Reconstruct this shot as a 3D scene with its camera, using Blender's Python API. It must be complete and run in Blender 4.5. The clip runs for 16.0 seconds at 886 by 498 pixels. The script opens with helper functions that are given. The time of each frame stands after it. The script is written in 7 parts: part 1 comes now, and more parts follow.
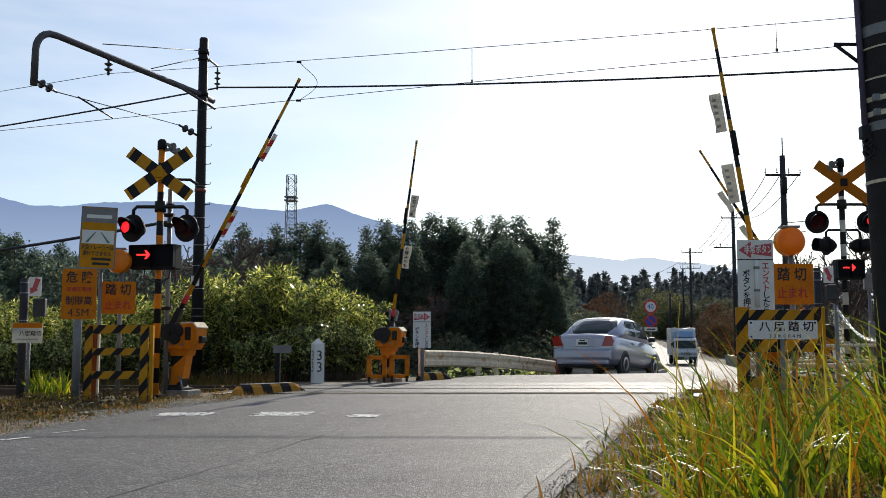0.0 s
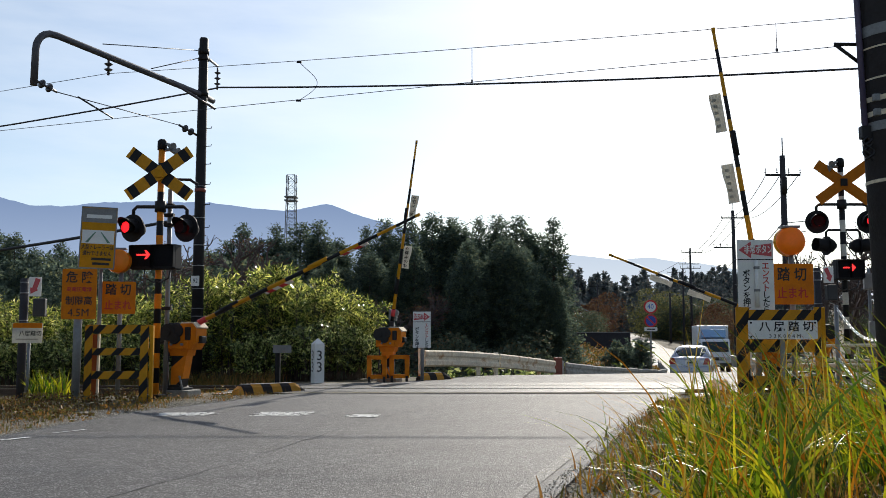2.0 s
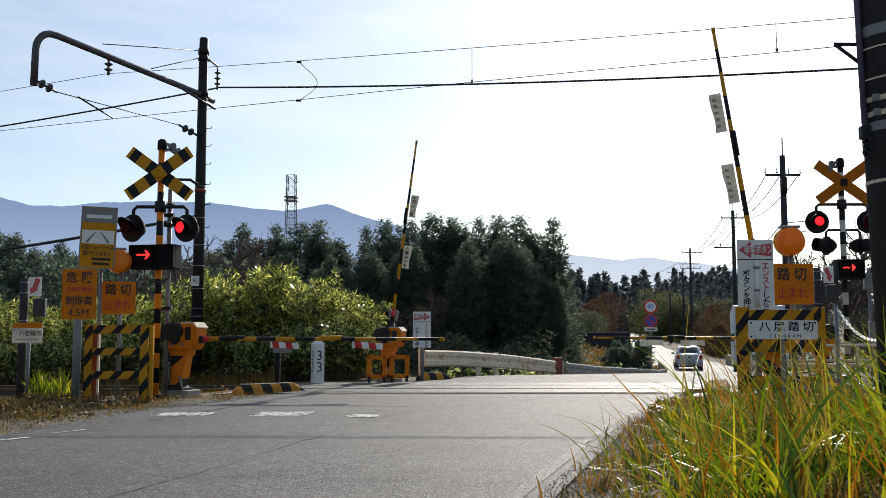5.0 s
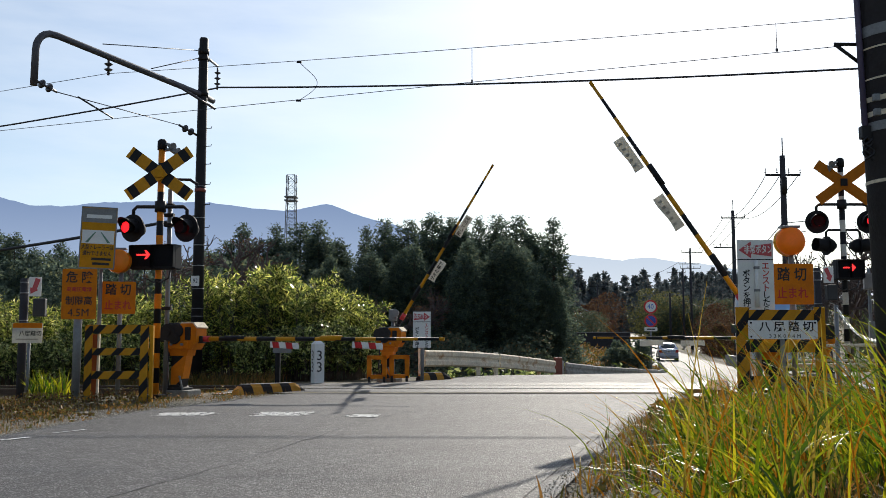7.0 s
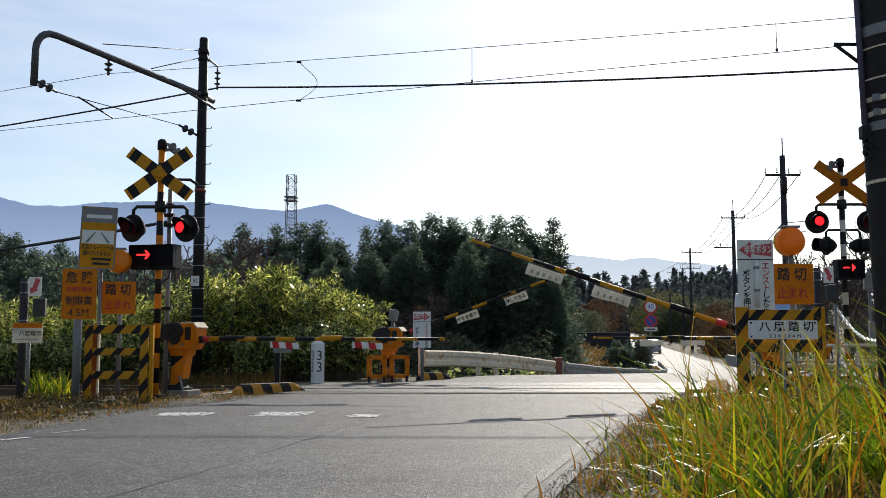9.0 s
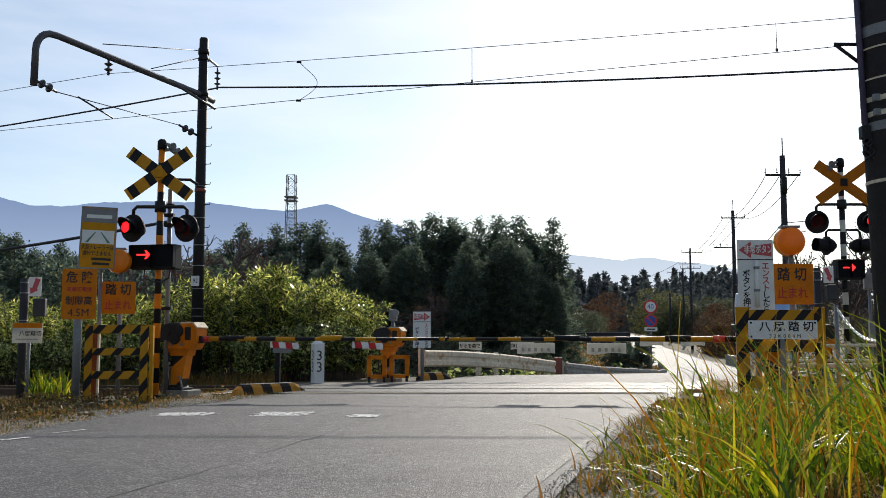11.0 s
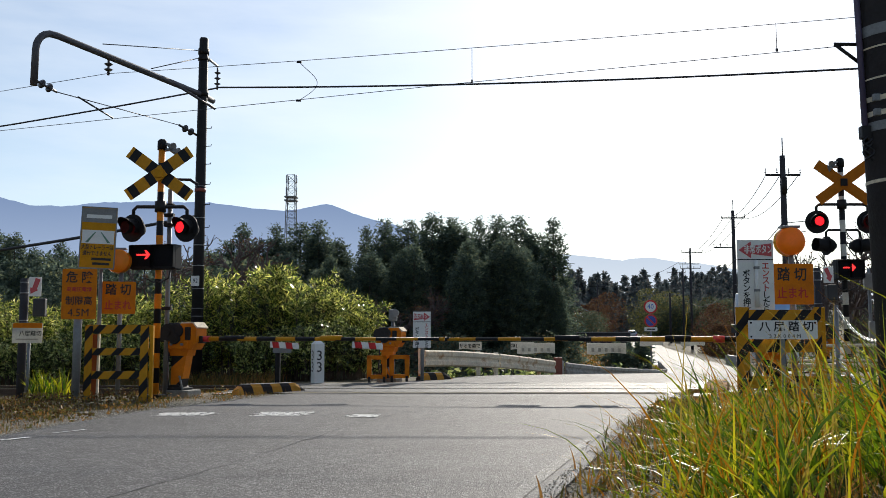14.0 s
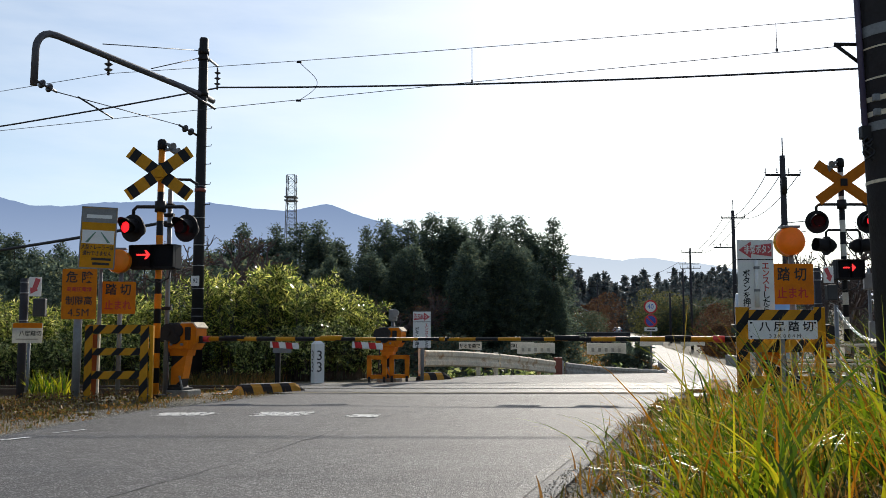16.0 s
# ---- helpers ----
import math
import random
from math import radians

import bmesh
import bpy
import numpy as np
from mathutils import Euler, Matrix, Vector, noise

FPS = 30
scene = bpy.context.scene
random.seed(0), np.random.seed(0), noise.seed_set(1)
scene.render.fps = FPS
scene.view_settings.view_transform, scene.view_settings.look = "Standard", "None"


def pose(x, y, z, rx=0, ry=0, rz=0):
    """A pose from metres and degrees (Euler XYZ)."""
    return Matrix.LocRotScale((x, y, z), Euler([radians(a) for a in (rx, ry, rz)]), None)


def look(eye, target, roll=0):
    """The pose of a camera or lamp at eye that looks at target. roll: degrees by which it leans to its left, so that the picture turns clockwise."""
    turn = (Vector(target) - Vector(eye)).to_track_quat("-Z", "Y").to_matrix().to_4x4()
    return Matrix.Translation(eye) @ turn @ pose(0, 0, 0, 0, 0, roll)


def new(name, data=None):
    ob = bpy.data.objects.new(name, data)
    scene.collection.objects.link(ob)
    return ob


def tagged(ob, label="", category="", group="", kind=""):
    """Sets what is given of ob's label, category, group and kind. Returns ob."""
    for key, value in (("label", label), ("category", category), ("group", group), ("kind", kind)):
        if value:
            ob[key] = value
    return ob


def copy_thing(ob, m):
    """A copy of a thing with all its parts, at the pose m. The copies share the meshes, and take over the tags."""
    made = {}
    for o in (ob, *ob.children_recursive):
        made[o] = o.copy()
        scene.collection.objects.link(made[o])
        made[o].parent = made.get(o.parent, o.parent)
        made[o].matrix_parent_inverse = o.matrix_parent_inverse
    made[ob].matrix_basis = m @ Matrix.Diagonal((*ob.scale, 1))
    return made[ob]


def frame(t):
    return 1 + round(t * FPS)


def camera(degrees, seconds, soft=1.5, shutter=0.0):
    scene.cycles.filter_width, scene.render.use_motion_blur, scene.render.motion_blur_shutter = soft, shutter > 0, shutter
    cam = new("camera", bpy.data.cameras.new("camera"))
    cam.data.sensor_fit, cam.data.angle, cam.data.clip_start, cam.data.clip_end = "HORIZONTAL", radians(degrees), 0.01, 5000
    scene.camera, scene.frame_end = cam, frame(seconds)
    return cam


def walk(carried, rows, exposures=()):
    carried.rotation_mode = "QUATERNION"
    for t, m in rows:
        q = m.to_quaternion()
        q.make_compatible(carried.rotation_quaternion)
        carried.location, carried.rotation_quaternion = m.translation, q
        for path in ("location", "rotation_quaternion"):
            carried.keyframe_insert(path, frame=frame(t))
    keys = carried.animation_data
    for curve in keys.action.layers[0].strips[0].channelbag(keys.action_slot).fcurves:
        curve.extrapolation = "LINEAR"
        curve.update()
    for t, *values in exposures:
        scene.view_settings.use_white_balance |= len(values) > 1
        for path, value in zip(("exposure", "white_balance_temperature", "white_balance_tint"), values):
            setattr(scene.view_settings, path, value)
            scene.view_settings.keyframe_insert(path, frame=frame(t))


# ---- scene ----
# ---- camera ----
TURN = 17.3                     # the line crosses the view at this angle
CU, SU = math.cos(radians(TURN)), math.sin(radians(TURN))
cam = camera(50.83, 16.0, soft=0.7)
EYE = Vector((0.0, 0.0, 0.833))
STILL = look(EYE, (0.0, 10.0, 0.833 + 10 * math.tan(radians(5.435))))
walk(cam, [(0.0, STILL), (16.0, STILL)], [(0.0, 0.05), (16.0, 0.05)])

# ---- daylight ----
SUN_EL, SUN_AZ = 27.0, 15.0     # in front, a little to the right
SUN_DIR = Vector((math.sin(radians(SUN_AZ)) * math.cos(radians(SUN_EL)), math.cos(radians(SUN_AZ)) * math.cos(radians(SUN_EL)), math.sin(radians(SUN_EL))))
world = bpy.data.worlds.new("sky")
scene.world = world
world.use_nodes = True
wn, wl = world.node_tree.nodes, world.node_tree.links
wn.clear()
sky = wn.new("ShaderNodeTexSky")
sky.sky_type, sky.sun_disc = "NISHITA", False
sky.sun_elevation, sky.sun_rotation = radians(SUN_EL), radians(SUN_AZ)
sky.air_density, sky.dust_density, sky.ozone_density = 1.0, 0.5, 2.0
tc = wn.new("ShaderNodeTexCoord")
mp = wn.new("ShaderNodeMapping")
mp.inputs["Scale"].default_value = (1.6, 1.0, 7.0)
mp.inputs["Rotation"].default_value = (0.0, radians(9), 0.0)
cl = wn.new("ShaderNodeTexNoise")
cl.inputs["Scale"].default_value, cl.inputs["Detail"].default_value, cl.inputs["Roughness"].default_value = 1.7, 9.0, 0.55
cr = wn.new("ShaderNodeMapRange")
cr.inputs["From Min"].default_value, cr.inputs["From Max"].default_value = 0.36, 0.78
cr.inputs["To Min"].default_value, cr.inputs["To Max"].default_value = 0.10, 0.66
mx = wn.new("ShaderNodeMix")
mx.data_type = "RGBA"
glare = wn.new("ShaderNodeVectorMath")       # thin cloud scatters forward: brightest round the sun
glare.operation = "DOT_PRODUCT"
glare.inputs[1].default_value = SUN_DIR
veil = wn.new("ShaderNodeMapRange")
veil.inputs["From Min"].default_value, veil.inputs["From Max"].default_value = -0.4, 0.95
veil.inputs["To Min"].default_value, veil.inputs["To Max"].default_value = 0.22, 1.0
tint = wn.new("ShaderNodeVectorMath")
tint.operation = "SCALE"
tint.inputs[0].default_value = (8.7, 9.25, 9.9)
wl.new(tc.outputs["Generated"], glare.inputs[0])
wl.new(glare.outputs["Value"], veil.inputs["Value"])
wl.new(veil.outputs["Result"], tint.inputs["Scale"])
wl.new(tint.outputs["Vector"], mx.inputs["B"])
bg = wn.new("ShaderNodeBackground")
bg.inputs["Strength"].default_value = 0.118
wo = wn.new("ShaderNodeOutputWorld")
wl.new(tc.outputs["Generated"], mp.inputs["Vector"])
wl.new(mp.outputs["Vector"], cl.inputs["Vector"])
wl.new(cl.outputs["Fac"], cr.inputs["Value"])
wl.new(cr.outputs["Result"], mx.inputs["Factor"])
wl.new(sky.outputs["Color"], mx.inputs["A"])
wl.new(mx.outputs["Result"], bg.inputs["Color"])
wl.new(bg.outputs["Background"], wo.inputs["Surface"])
sun_data = bpy.data.lights.new("sun", "SUN")
sun_data.energy, sun_data.angle, sun_data.color = 5.0, radians(0.55), (1.0, 0.93, 0.82)
sun = new("sun", sun_data)
sun.matrix_world = look(SUN_DIR * 50, (0, 0, 0))


# ---- materials ----
def mat(name, color, rough=0.6, metal=0.0, vary=0.25, scale=6.0, bump=0.0, bscale=60.0, spec=0.5, color2=None, split=(0.45, 0.6), thin=0.0, island=0.0, coat=0.0):
    """A surface with stains at two sizes, fine relief, and a second colour where it is worn; with island set, per leaf.
    """
    m = bpy.data.materials.new(name)
    m.use_nodes = True
    n, l = m.node_tree.nodes, m.node_tree.links
    b = n["Principled BSDF"]
    b.inputs["Roughness"].default_value, b.inputs["Metallic"].default_value = rough, metal
    b.inputs["Specular IOR Level"].default_value = spec
    b.inputs["Coat Weight"].default_value = coat
    tex = n.new("ShaderNodeTexCoord")
    big = n.new("ShaderNodeTexNoise")
    big.inputs["Scale"].default_value, big.inputs["Detail"].default_value = scale, 6.0
    fine = n.new("ShaderNodeTexNoise")
    fine.inputs["Scale"].default_value, fine.inputs["Detail"].default_value = scale * 9, 4.0
    l.new(tex.outputs["Object"], big.inputs["Vector"])
    l.new(tex.outputs["Object"], fine.inputs["Vector"])
    base = n.new("ShaderNodeMix")
    base.data_type = "RGBA"
    base.inputs["A"].default_value, base.inputs["B"].default_value = (*color, 1), (*(color2 or color), 1)
    edge = n.new("ShaderNodeMapRange")
    edge.inputs["From Min"].default_value, edge.inputs["From Max"].default_value = split
    l.new(big.outputs["Fac"], edge.inputs["Value"])
    l.new(edge.outputs["Result"], base.inputs["Factor"])
    add = n.new("ShaderNodeMath")
    add.operation = "ADD"
    l.new(big.outputs["Fac"], add.inputs[0])
    l.new(fine.outputs["Fac"], add.inputs[1])
    val = n.new("ShaderNodeMapRange")
    val.inputs["From Min"].default_value, val.inputs["From Max"].default_value = 0.6, 1.4
    val.inputs["To Min"].default_value, val.inputs["To Max"].default_value = 1 - vary, 1 + vary
    l.new(add.outputs["Value"], val.inputs["Value"])
    hsv = n.new("ShaderNodeHueSaturation")
    l.new(base.outputs["Result"], hsv.inputs["Color"])
    last = val.outputs["Result"]
    if island:
        geo = n.new("ShaderNodeNewGeometry")
        isl = n.new("ShaderNodeMapRange")
        isl.inputs["To Min"].default_value, isl.inputs["To Max"].default_value = 1 - island, 1 + island
        l.new(geo.outputs["Random Per Island"], isl.inputs["Value"])
        mul = n.new("ShaderNodeMath")
        mul.operation = "MULTIPLY"
        l.new(last, mul.inputs[0])
        l.new(isl.outputs["Result"], mul.inputs[1])
        last = mul.outputs["Value"]
        l.new(geo.outputs["Random Per Island"], edge.inputs["Value"])
    l.new(last, hsv.inputs["Value"])
    l.new(hsv.outputs["Color"], b.inputs["Base Color"])
    if bump:
        bt = n.new("ShaderNodeTexNoise")
        bt.inputs["Scale"].default_value, bt.inputs["Detail"].default_value = bscale, 5.0
        l.new(tex.outputs["Object"], bt.inputs["Vector"])
        bp = n.new("ShaderNodeBump")
        bp.inputs["Strength"].default_value, bp.inputs["Distance"].default_value = bump, 0.02
        l.new(bt.outputs["Fac"], bp.inputs["Height"])
        l.new(bp.outputs["Normal"], b.inputs["Normal"])
    if thin:
        tr = n.new("ShaderNodeBsdfTranslucent")
        l.new(hsv.outputs["Color"], tr.inputs["Color"])
        ms = n.new("ShaderNodeMixShader")
        ms.inputs["Fac"].default_value = thin
        l.new(b.outputs["BSDF"], ms.inputs[1])
        l.new(tr.outputs["BSDF"], ms.inputs[2])
        l.new(ms.outputs["Shader"], n["Material Output"].inputs["Surface"])
    return m


def striped(name, c1, c2, vec, period, duty=0.5, rough=0.5, shift=0.0):
    """Painted bands: where vec . place / period has its fraction below duty, c1, else c2."""
    m = mat(name, c1, rough, vary=0.2, scale=9, spec=0.2)
    n, l = m.node_tree.nodes, m.node_tree.links
    tex = n.new("ShaderNodeTexCoord")
    dot = n.new("ShaderNodeVectorMath")
    dot.operation = "DOT_PRODUCT"
    dot.inputs[1].default_value = [a / period for a in vec]
    l.new(tex.outputs["Object"], dot.inputs[0])
    sh = n.new("ShaderNodeMath")
    sh.operation = "ADD"
    sh.inputs[1].default_value = 100 + shift
    l.new(dot.outputs["Value"], sh.inputs[0])
    fr = n.new("ShaderNodeMath")
    fr.operation = "FRACT"
    l.new(sh.outputs["Value"], fr.inputs[0])
    gt = n.new("ShaderNodeMath")
    gt.operation = "GREATER_THAN"
    gt.inputs[1].default_value = duty
    l.new(fr.outputs["Value"], gt.inputs[0])
    base = [x for x in n if x.bl_idname == "ShaderNodeMix"][0]
    base.inputs["B"].default_value = (*c2, 1)
    l.new(gt.outputs["Value"], base.inputs["Factor"])
    return m


def glow(name, color, strength):
    m = bpy.data.materials.new(name)
    m.use_nodes = True
    b = m.node_tree.nodes["Principled BSDF"]
    b.inputs["Base Color"].default_value = (*color, 1)
    b.inputs["Emission Color"].default_value, b.inputs["Emission Strength"].default_value = (*color, 1), strength
    return m


def glassy(name, color, rough=0.05):
    m = bpy.data.materials.new(name)
    m.use_nodes = True
    b = m.node_tree.nodes["Principled BSDF"]
    b.inputs["Base Color"].default_value = (*color, 1)
    b.inputs["Roughness"].default_value = rough
    b.inputs["Coat Weight"].default_value = 0.6
    return m


YEL, ORA, BLK = (0.52, 0.235, 0.008), (0.66, 0.19, 0.006), (0.010, 0.010, 0.012)
M = dict(
    ground=mat("soil_and_dry_grass", (0.065, 0.055, 0.026), 0.95, vary=0.5, scale=1.3, bump=1.0, bscale=25, color2=(0.10, 0.075, 0.042)),
    verge=mat("gravel_verge", (0.16, 0.145, 0.12), 0.9, vary=0.5, scale=4, bump=1.0, bscale=45, color2=(0.10, 0.085, 0.04)),
    black=mat("black_paint", BLK, 0.6, spec=0.2, vary=0.3, scale=12),
    iron=mat("dark_iron", (0.012, 0.011, 0.012), 0.6, 0.3, vary=0.3, scale=12),
    grey=mat("galvanised_steel", (0.20, 0.205, 0.21), 0.55, 0.4, vary=0.25, scale=10),
    mast=mat("weathered_mast", (0.014, 0.013, 0.015), 0.6, 0.0, spec=0.25, vary=0.3, scale=6),
    orange=mat("orange_enamel", ORA, 0.6, vary=0.15, scale=8, color2=(0.55, 0.15, 0.008), spec=0.15),
    yellow=mat("yellow_enamel", YEL, 0.6, vary=0.2, scale=8, spec=0.15),
    white=mat("white_enamel", (0.72, 0.72, 0.70), 0.45, vary=0.1, scale=7),
    rail_white=mat("weathered_white_beam", (0.66, 0.575, 0.44), 0.8, spec=0.12, vary=0.35, scale=3.5, color2=(0.34, 0.22, 0.12), split=(0.56, 0.70)),
    red=mat("red_enamel", (0.55, 0.03, 0.03), 0.45, vary=0.15),
    blue=mat("blue_enamel", (0.02, 0.05, 0.35), 0.4, vary=0.1),
    rust=mat("brown_enamel", (0.20, 0.05, 0.03), 0.5),
    ink=mat("black_lettering", (0.015, 0.012, 0.012), 0.6),
    redink=mat("red_lettering", (0.45, 0.03, 0.02), 0.6),
    inkblue=mat("blue_lettering", (0.03, 0.10, 0.45), 0.5),
    concrete=mat("weathered_concrete", (0.33, 0.32, 0.29), 0.9, vary=0.3, scale=4, bump=0.6, bscale=50, color2=(0.2, 0.19, 0.17)),
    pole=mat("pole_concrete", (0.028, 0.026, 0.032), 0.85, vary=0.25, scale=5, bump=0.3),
    rail=mat("rail_steel", (0.09, 0.06, 0.045), 0.6, 0.7, vary=0.3),
    railtop=mat("polished_rail_head", (0.55, 0.55, 0.55), 0.18, 1.0, vary=0.1),
    ballast=mat("ballast_stone", (0.20, 0.165, 0.13), 0.95, vary=0.4, scale=8, bump=1.0, bscale=30, island=0.4),
    sleeper=mat("sleeper_timber", (0.10, 0.075, 0.055), 0.9, vary=0.3),
    wire=mat("cable", (0.02, 0.02, 0.025), 0.6),
    insulator=mat("porcelain", (0.05, 0.045, 0.05), 0.25),
    lens_on=glow("lit_red_lens", (1.0, 0.012, 0.02), 1.4),
    arrow_on=glow("lit_red_arrow", (1.0, 0.03, 0.03), 1.6),
    lens_off=mat("dark_red_lens", (0.03, 0.004, 0.005), 0.7, spec=0.1),
    amber=mat("amber_lens", (0.86, 0.28, 0.012), 0.3, vary=0.08, scale=30, thin=0.35),
    bark=mat("bark", (0.075, 0.055, 0.04), 0.9, vary=0.4, scale=5, bump=0.8, bscale=20),
    cedar=mat("cedar_needles", (0.105, 0.145, 0.112), 0.8, vary=0.3, scale=0.6, island=0.5, thin=0.52, spec=0.2, color2=(0.15, 0.165, 0.08), split=(0.75, 1.0)),
    wood_far=mat("far_foliage", (0.10, 0.125, 0.075), 0.8, vary=0.3, scale=0.2, island=0.5, thin=0.32, color2=(0.15, 0.08, 0.03), split=(0.75, 1.0)),
    autumn=mat("autumn_leaves", (0.13, 0.06, 0.04), 0.8, vary=0.3, scale=0.5, island=0.5, thin=0.3, color2=(0.12, 0.07, 0.03)),
    # yellowish tips; the brightest leaves carry sun glints painted into the second colour
    bush=mat("lance_leaves", (0.16, 0.235, 0.042), 0.25, vary=0.35, scale=1.6, island=0.95, thin=0.50, spec=1.0, color2=(0.62, 0.57, 0.14), split=(0.45, 1.05)),
    # pale second colour paints leaf glints here too
    bush_dark=mat("shrub_leaves", (0.12, 0.175, 0.04), 0.20, vary=0.35, scale=1.6, island=0.8, thin=0.45, spec=1.0, color2=(0.50, 0.52, 0.20), split=(0.4, 1.0)),
    grass=mat("green_grass", (0.10, 0.19, 0.006), 0.32, vary=0.25, scale=1.0, island=0.75, thin=0.46, spec=0.5, color2=(0.33, 0.28, 0.010), split=(0.40, 1.0)),
    brown=mat("withered_weeds", (0.12, 0.065, 0.022), 0.8, vary=0.35, scale=2.0, island=0.6, thin=0.3, color2=(0.09, 0.075, 0.02)),
    # air haze put into the leaf colour: paler and bluer than far_foliage
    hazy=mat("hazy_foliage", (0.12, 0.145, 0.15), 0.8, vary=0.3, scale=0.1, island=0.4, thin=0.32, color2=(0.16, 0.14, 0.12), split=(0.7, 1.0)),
    pale=mat("pale_foliage", (0.14, 0.16, 0.065), 0.7, vary=0.3, scale=0.4, island=0.5, thin=0.3, color2=(0.20, 0.18, 0.06)),
    straw=mat("dry_grass", (0.44, 0.18, 0.012), 0.6, spec=0.15, vary=0.25, scale=2.0, island=0.5, thin=0.45, color2=(0.26, 0.19, 0.03)),
    weed=mat("low_weeds", (0.13, 0.12, 0.016), 0.6, vary=0.3, scale=2.0, island=0.5, thin=0.4, color2=(0.24, 0.12, 0.03)),
    twig=mat("bare_twigs", (0.10, 0.075, 0.07), 0.9, vary=0.3),
    silver=mat("silver_blue_car_paint", (0.36, 0.38, 0.48), 0.28, 0.45, vary=0.04, coat=0.8),
    glass=mat("tinted_glass", (0.020, 0.034, 0.038), 0.06, vary=0.05, spec=0.45),
    tyre=mat("tyre_rubber", (0.015, 0.015, 0.016), 0.8),
    rim=mat("wheel_alloy", (0.45, 0.45, 0.47), 0.35, 0.8),
    tail=glassy("red_tail_lens", (0.36, 0.008, 0.010), 0.25),
    plastic=mat("dark_plastic", (0.03, 0.03, 0.032), 0.6),
    van=mat("white_truck_paint", (0.66, 0.68, 0.72), 0.4, vary=0.08),
    vanblue=mat("blue_truck_panel", (0.25, 0.42, 0.68), 0.4, vary=0.08),
)


def asphalt(name, color, rough, gloss=0.2):
    """Worn asphalt: pale aggregate in dark binder, patches, stains, and sun sparkle painted in as bright cells."""
    m = mat(name, color, rough, vary=0.28, scale=0.7, color2=tuple(a * 0.72 for a in color), split=(0.42, 0.62))
    n, l = m.node_tree.nodes, m.node_tree.links
    tex = n.new("ShaderNodeTexCoord")
    vo = n.new("ShaderNodeTexVoronoi")
    vo.inputs["Scale"].default_value = 125.0
    no = n.new("ShaderNodeTexNoise")
    no.inputs["Scale"].default_value, no.inputs["Detail"].default_value = 38.0, 6.0
    l.new(tex.outputs["Object"], vo.inputs["Vector"])
    l.new(tex.outputs["Object"], no.inputs["Vector"])
    b1, b2 = n.new("ShaderNodeBump"), n.new("ShaderNodeBump")
    b1.inputs["Strength"].default_value, b1.inputs["Distance"].default_value = 0.55, 0.006
    b2.inputs["Strength"].default_value, b2.inputs["Distance"].default_value = 0.5, 0.012
    l.new(vo.outputs["Distance"], b1.inputs["Height"])
    l.new(no.outputs["Fac"], b2.inputs["Height"])
    l.new(b1.outputs["Normal"], b2.inputs["Normal"])
    p = n["Principled BSDF"]
    p.inputs["Specular IOR Level"].default_value = gloss
    l.new(b2.outputs["Normal"], p.inputs["Normal"])
    hsv = [x for x in n if x.bl_idname == "ShaderNodeHueSaturation"][0]
    mixn = n.new("ShaderNodeMix")
    mixn.data_type, mixn.blend_type = "RGBA", "MULTIPLY"
    mixn.inputs["Factor"].default_value = 0.7
    l.new(hsv.outputs["Color"], mixn.inputs["A"])
    # few cells far brighter: pale stones, with sun glitter painted into the colour
    ramp = n.new("ShaderNodeMapRange")
    ramp.inputs["To Min"].default_value, ramp.inputs["To Max"].default_value = 0.50, 3.6
    one = n.new("ShaderNodeSeparateColor")
    l.new(vo.outputs["Color"], one.inputs[0])
    pw = n.new("ShaderNodeMath")
    pw.operation = "POWER"
    pw.inputs[1].default_value = 4.5
    l.new(one.outputs[0], pw.inputs[0])
    l.new(pw.outputs[0], ramp.inputs["Value"])
    l.new(ramp.outputs["Result"], mixn.inputs["B"])
    l.new(mixn.outputs["Result"], p.inputs["Base Color"])
    return m


def worn_paint(name, color, under, amount):
    """Road paint rubbed through to the asphalt under it."""
    m = mat(name, color, 0.6, vary=0.15, scale=14, color2=under, split=(amount, amount + 0.06), bump=0.4, bscale=70, spec=0.08)
    return m


M["dullgrey"] = mat("dull_grey_paint", (0.20, 0.20, 0.20), 0.7, vary=0.25, scale=8)
M["picgreen"] = mat("green_print", (0.12, 0.22, 0.16), 0.6)
M["asphalt"] = asphalt("worn_asphalt", (0.104, 0.101, 0.101), 0.72, 0.20)
M["asphalt_dark"] = asphalt("crossing_asphalt", (0.080, 0.079, 0.077), 0.64, 0.22)
M["paint"] = worn_paint("worn_road_paint", (0.62, 0.62, 0.60), (0.10, 0.10, 0.10), 0.50)
M["paint_old"] = asphalt("rubbed_road_paint", (0.150, 0.147, 0.141), 0.72, 0.20)
M["arm"] = striped("barrier_bands", YEL, BLK, (1, 0, 0), 0.62, 0.5)
M["post_bands"] = striped("post_bands", (0.72, 0.22, 0.012), BLK, (0, 0, 1), 0.43, 0.5)
M["post_white"] = striped("post_white_bands", (0.55, 0.52, 0.45), BLK, (0, 0, 1), 0.43, 0.5)
M["buck_a"] = striped("cross_blade_bands", YEL, BLK, (1, 0, 0), 0.30, 0.6, shift=0.3)
M["hatch"] = striped("warning_hatch", YEL, BLK, (0.7, 0, -0.62), 0.19, 0.58)
M["hatch_wide"] = striped("broad_warning_hatch", ORA, BLK, (0.62, 0, -0.78), 0.40, 0.62, shift=0.55)
M["hatch_b"] = striped("warning_hatch_reverse", YEL, BLK, (0.70, 0, -0.55), 0.19, 0.58)
M["kerb_bands"] = striped("kerb_bands", (0.50, 0.24, 0.04), (0.03, 0.025, 0.025), (1, 0, 0.3), 0.34, 0.5, 0.8)
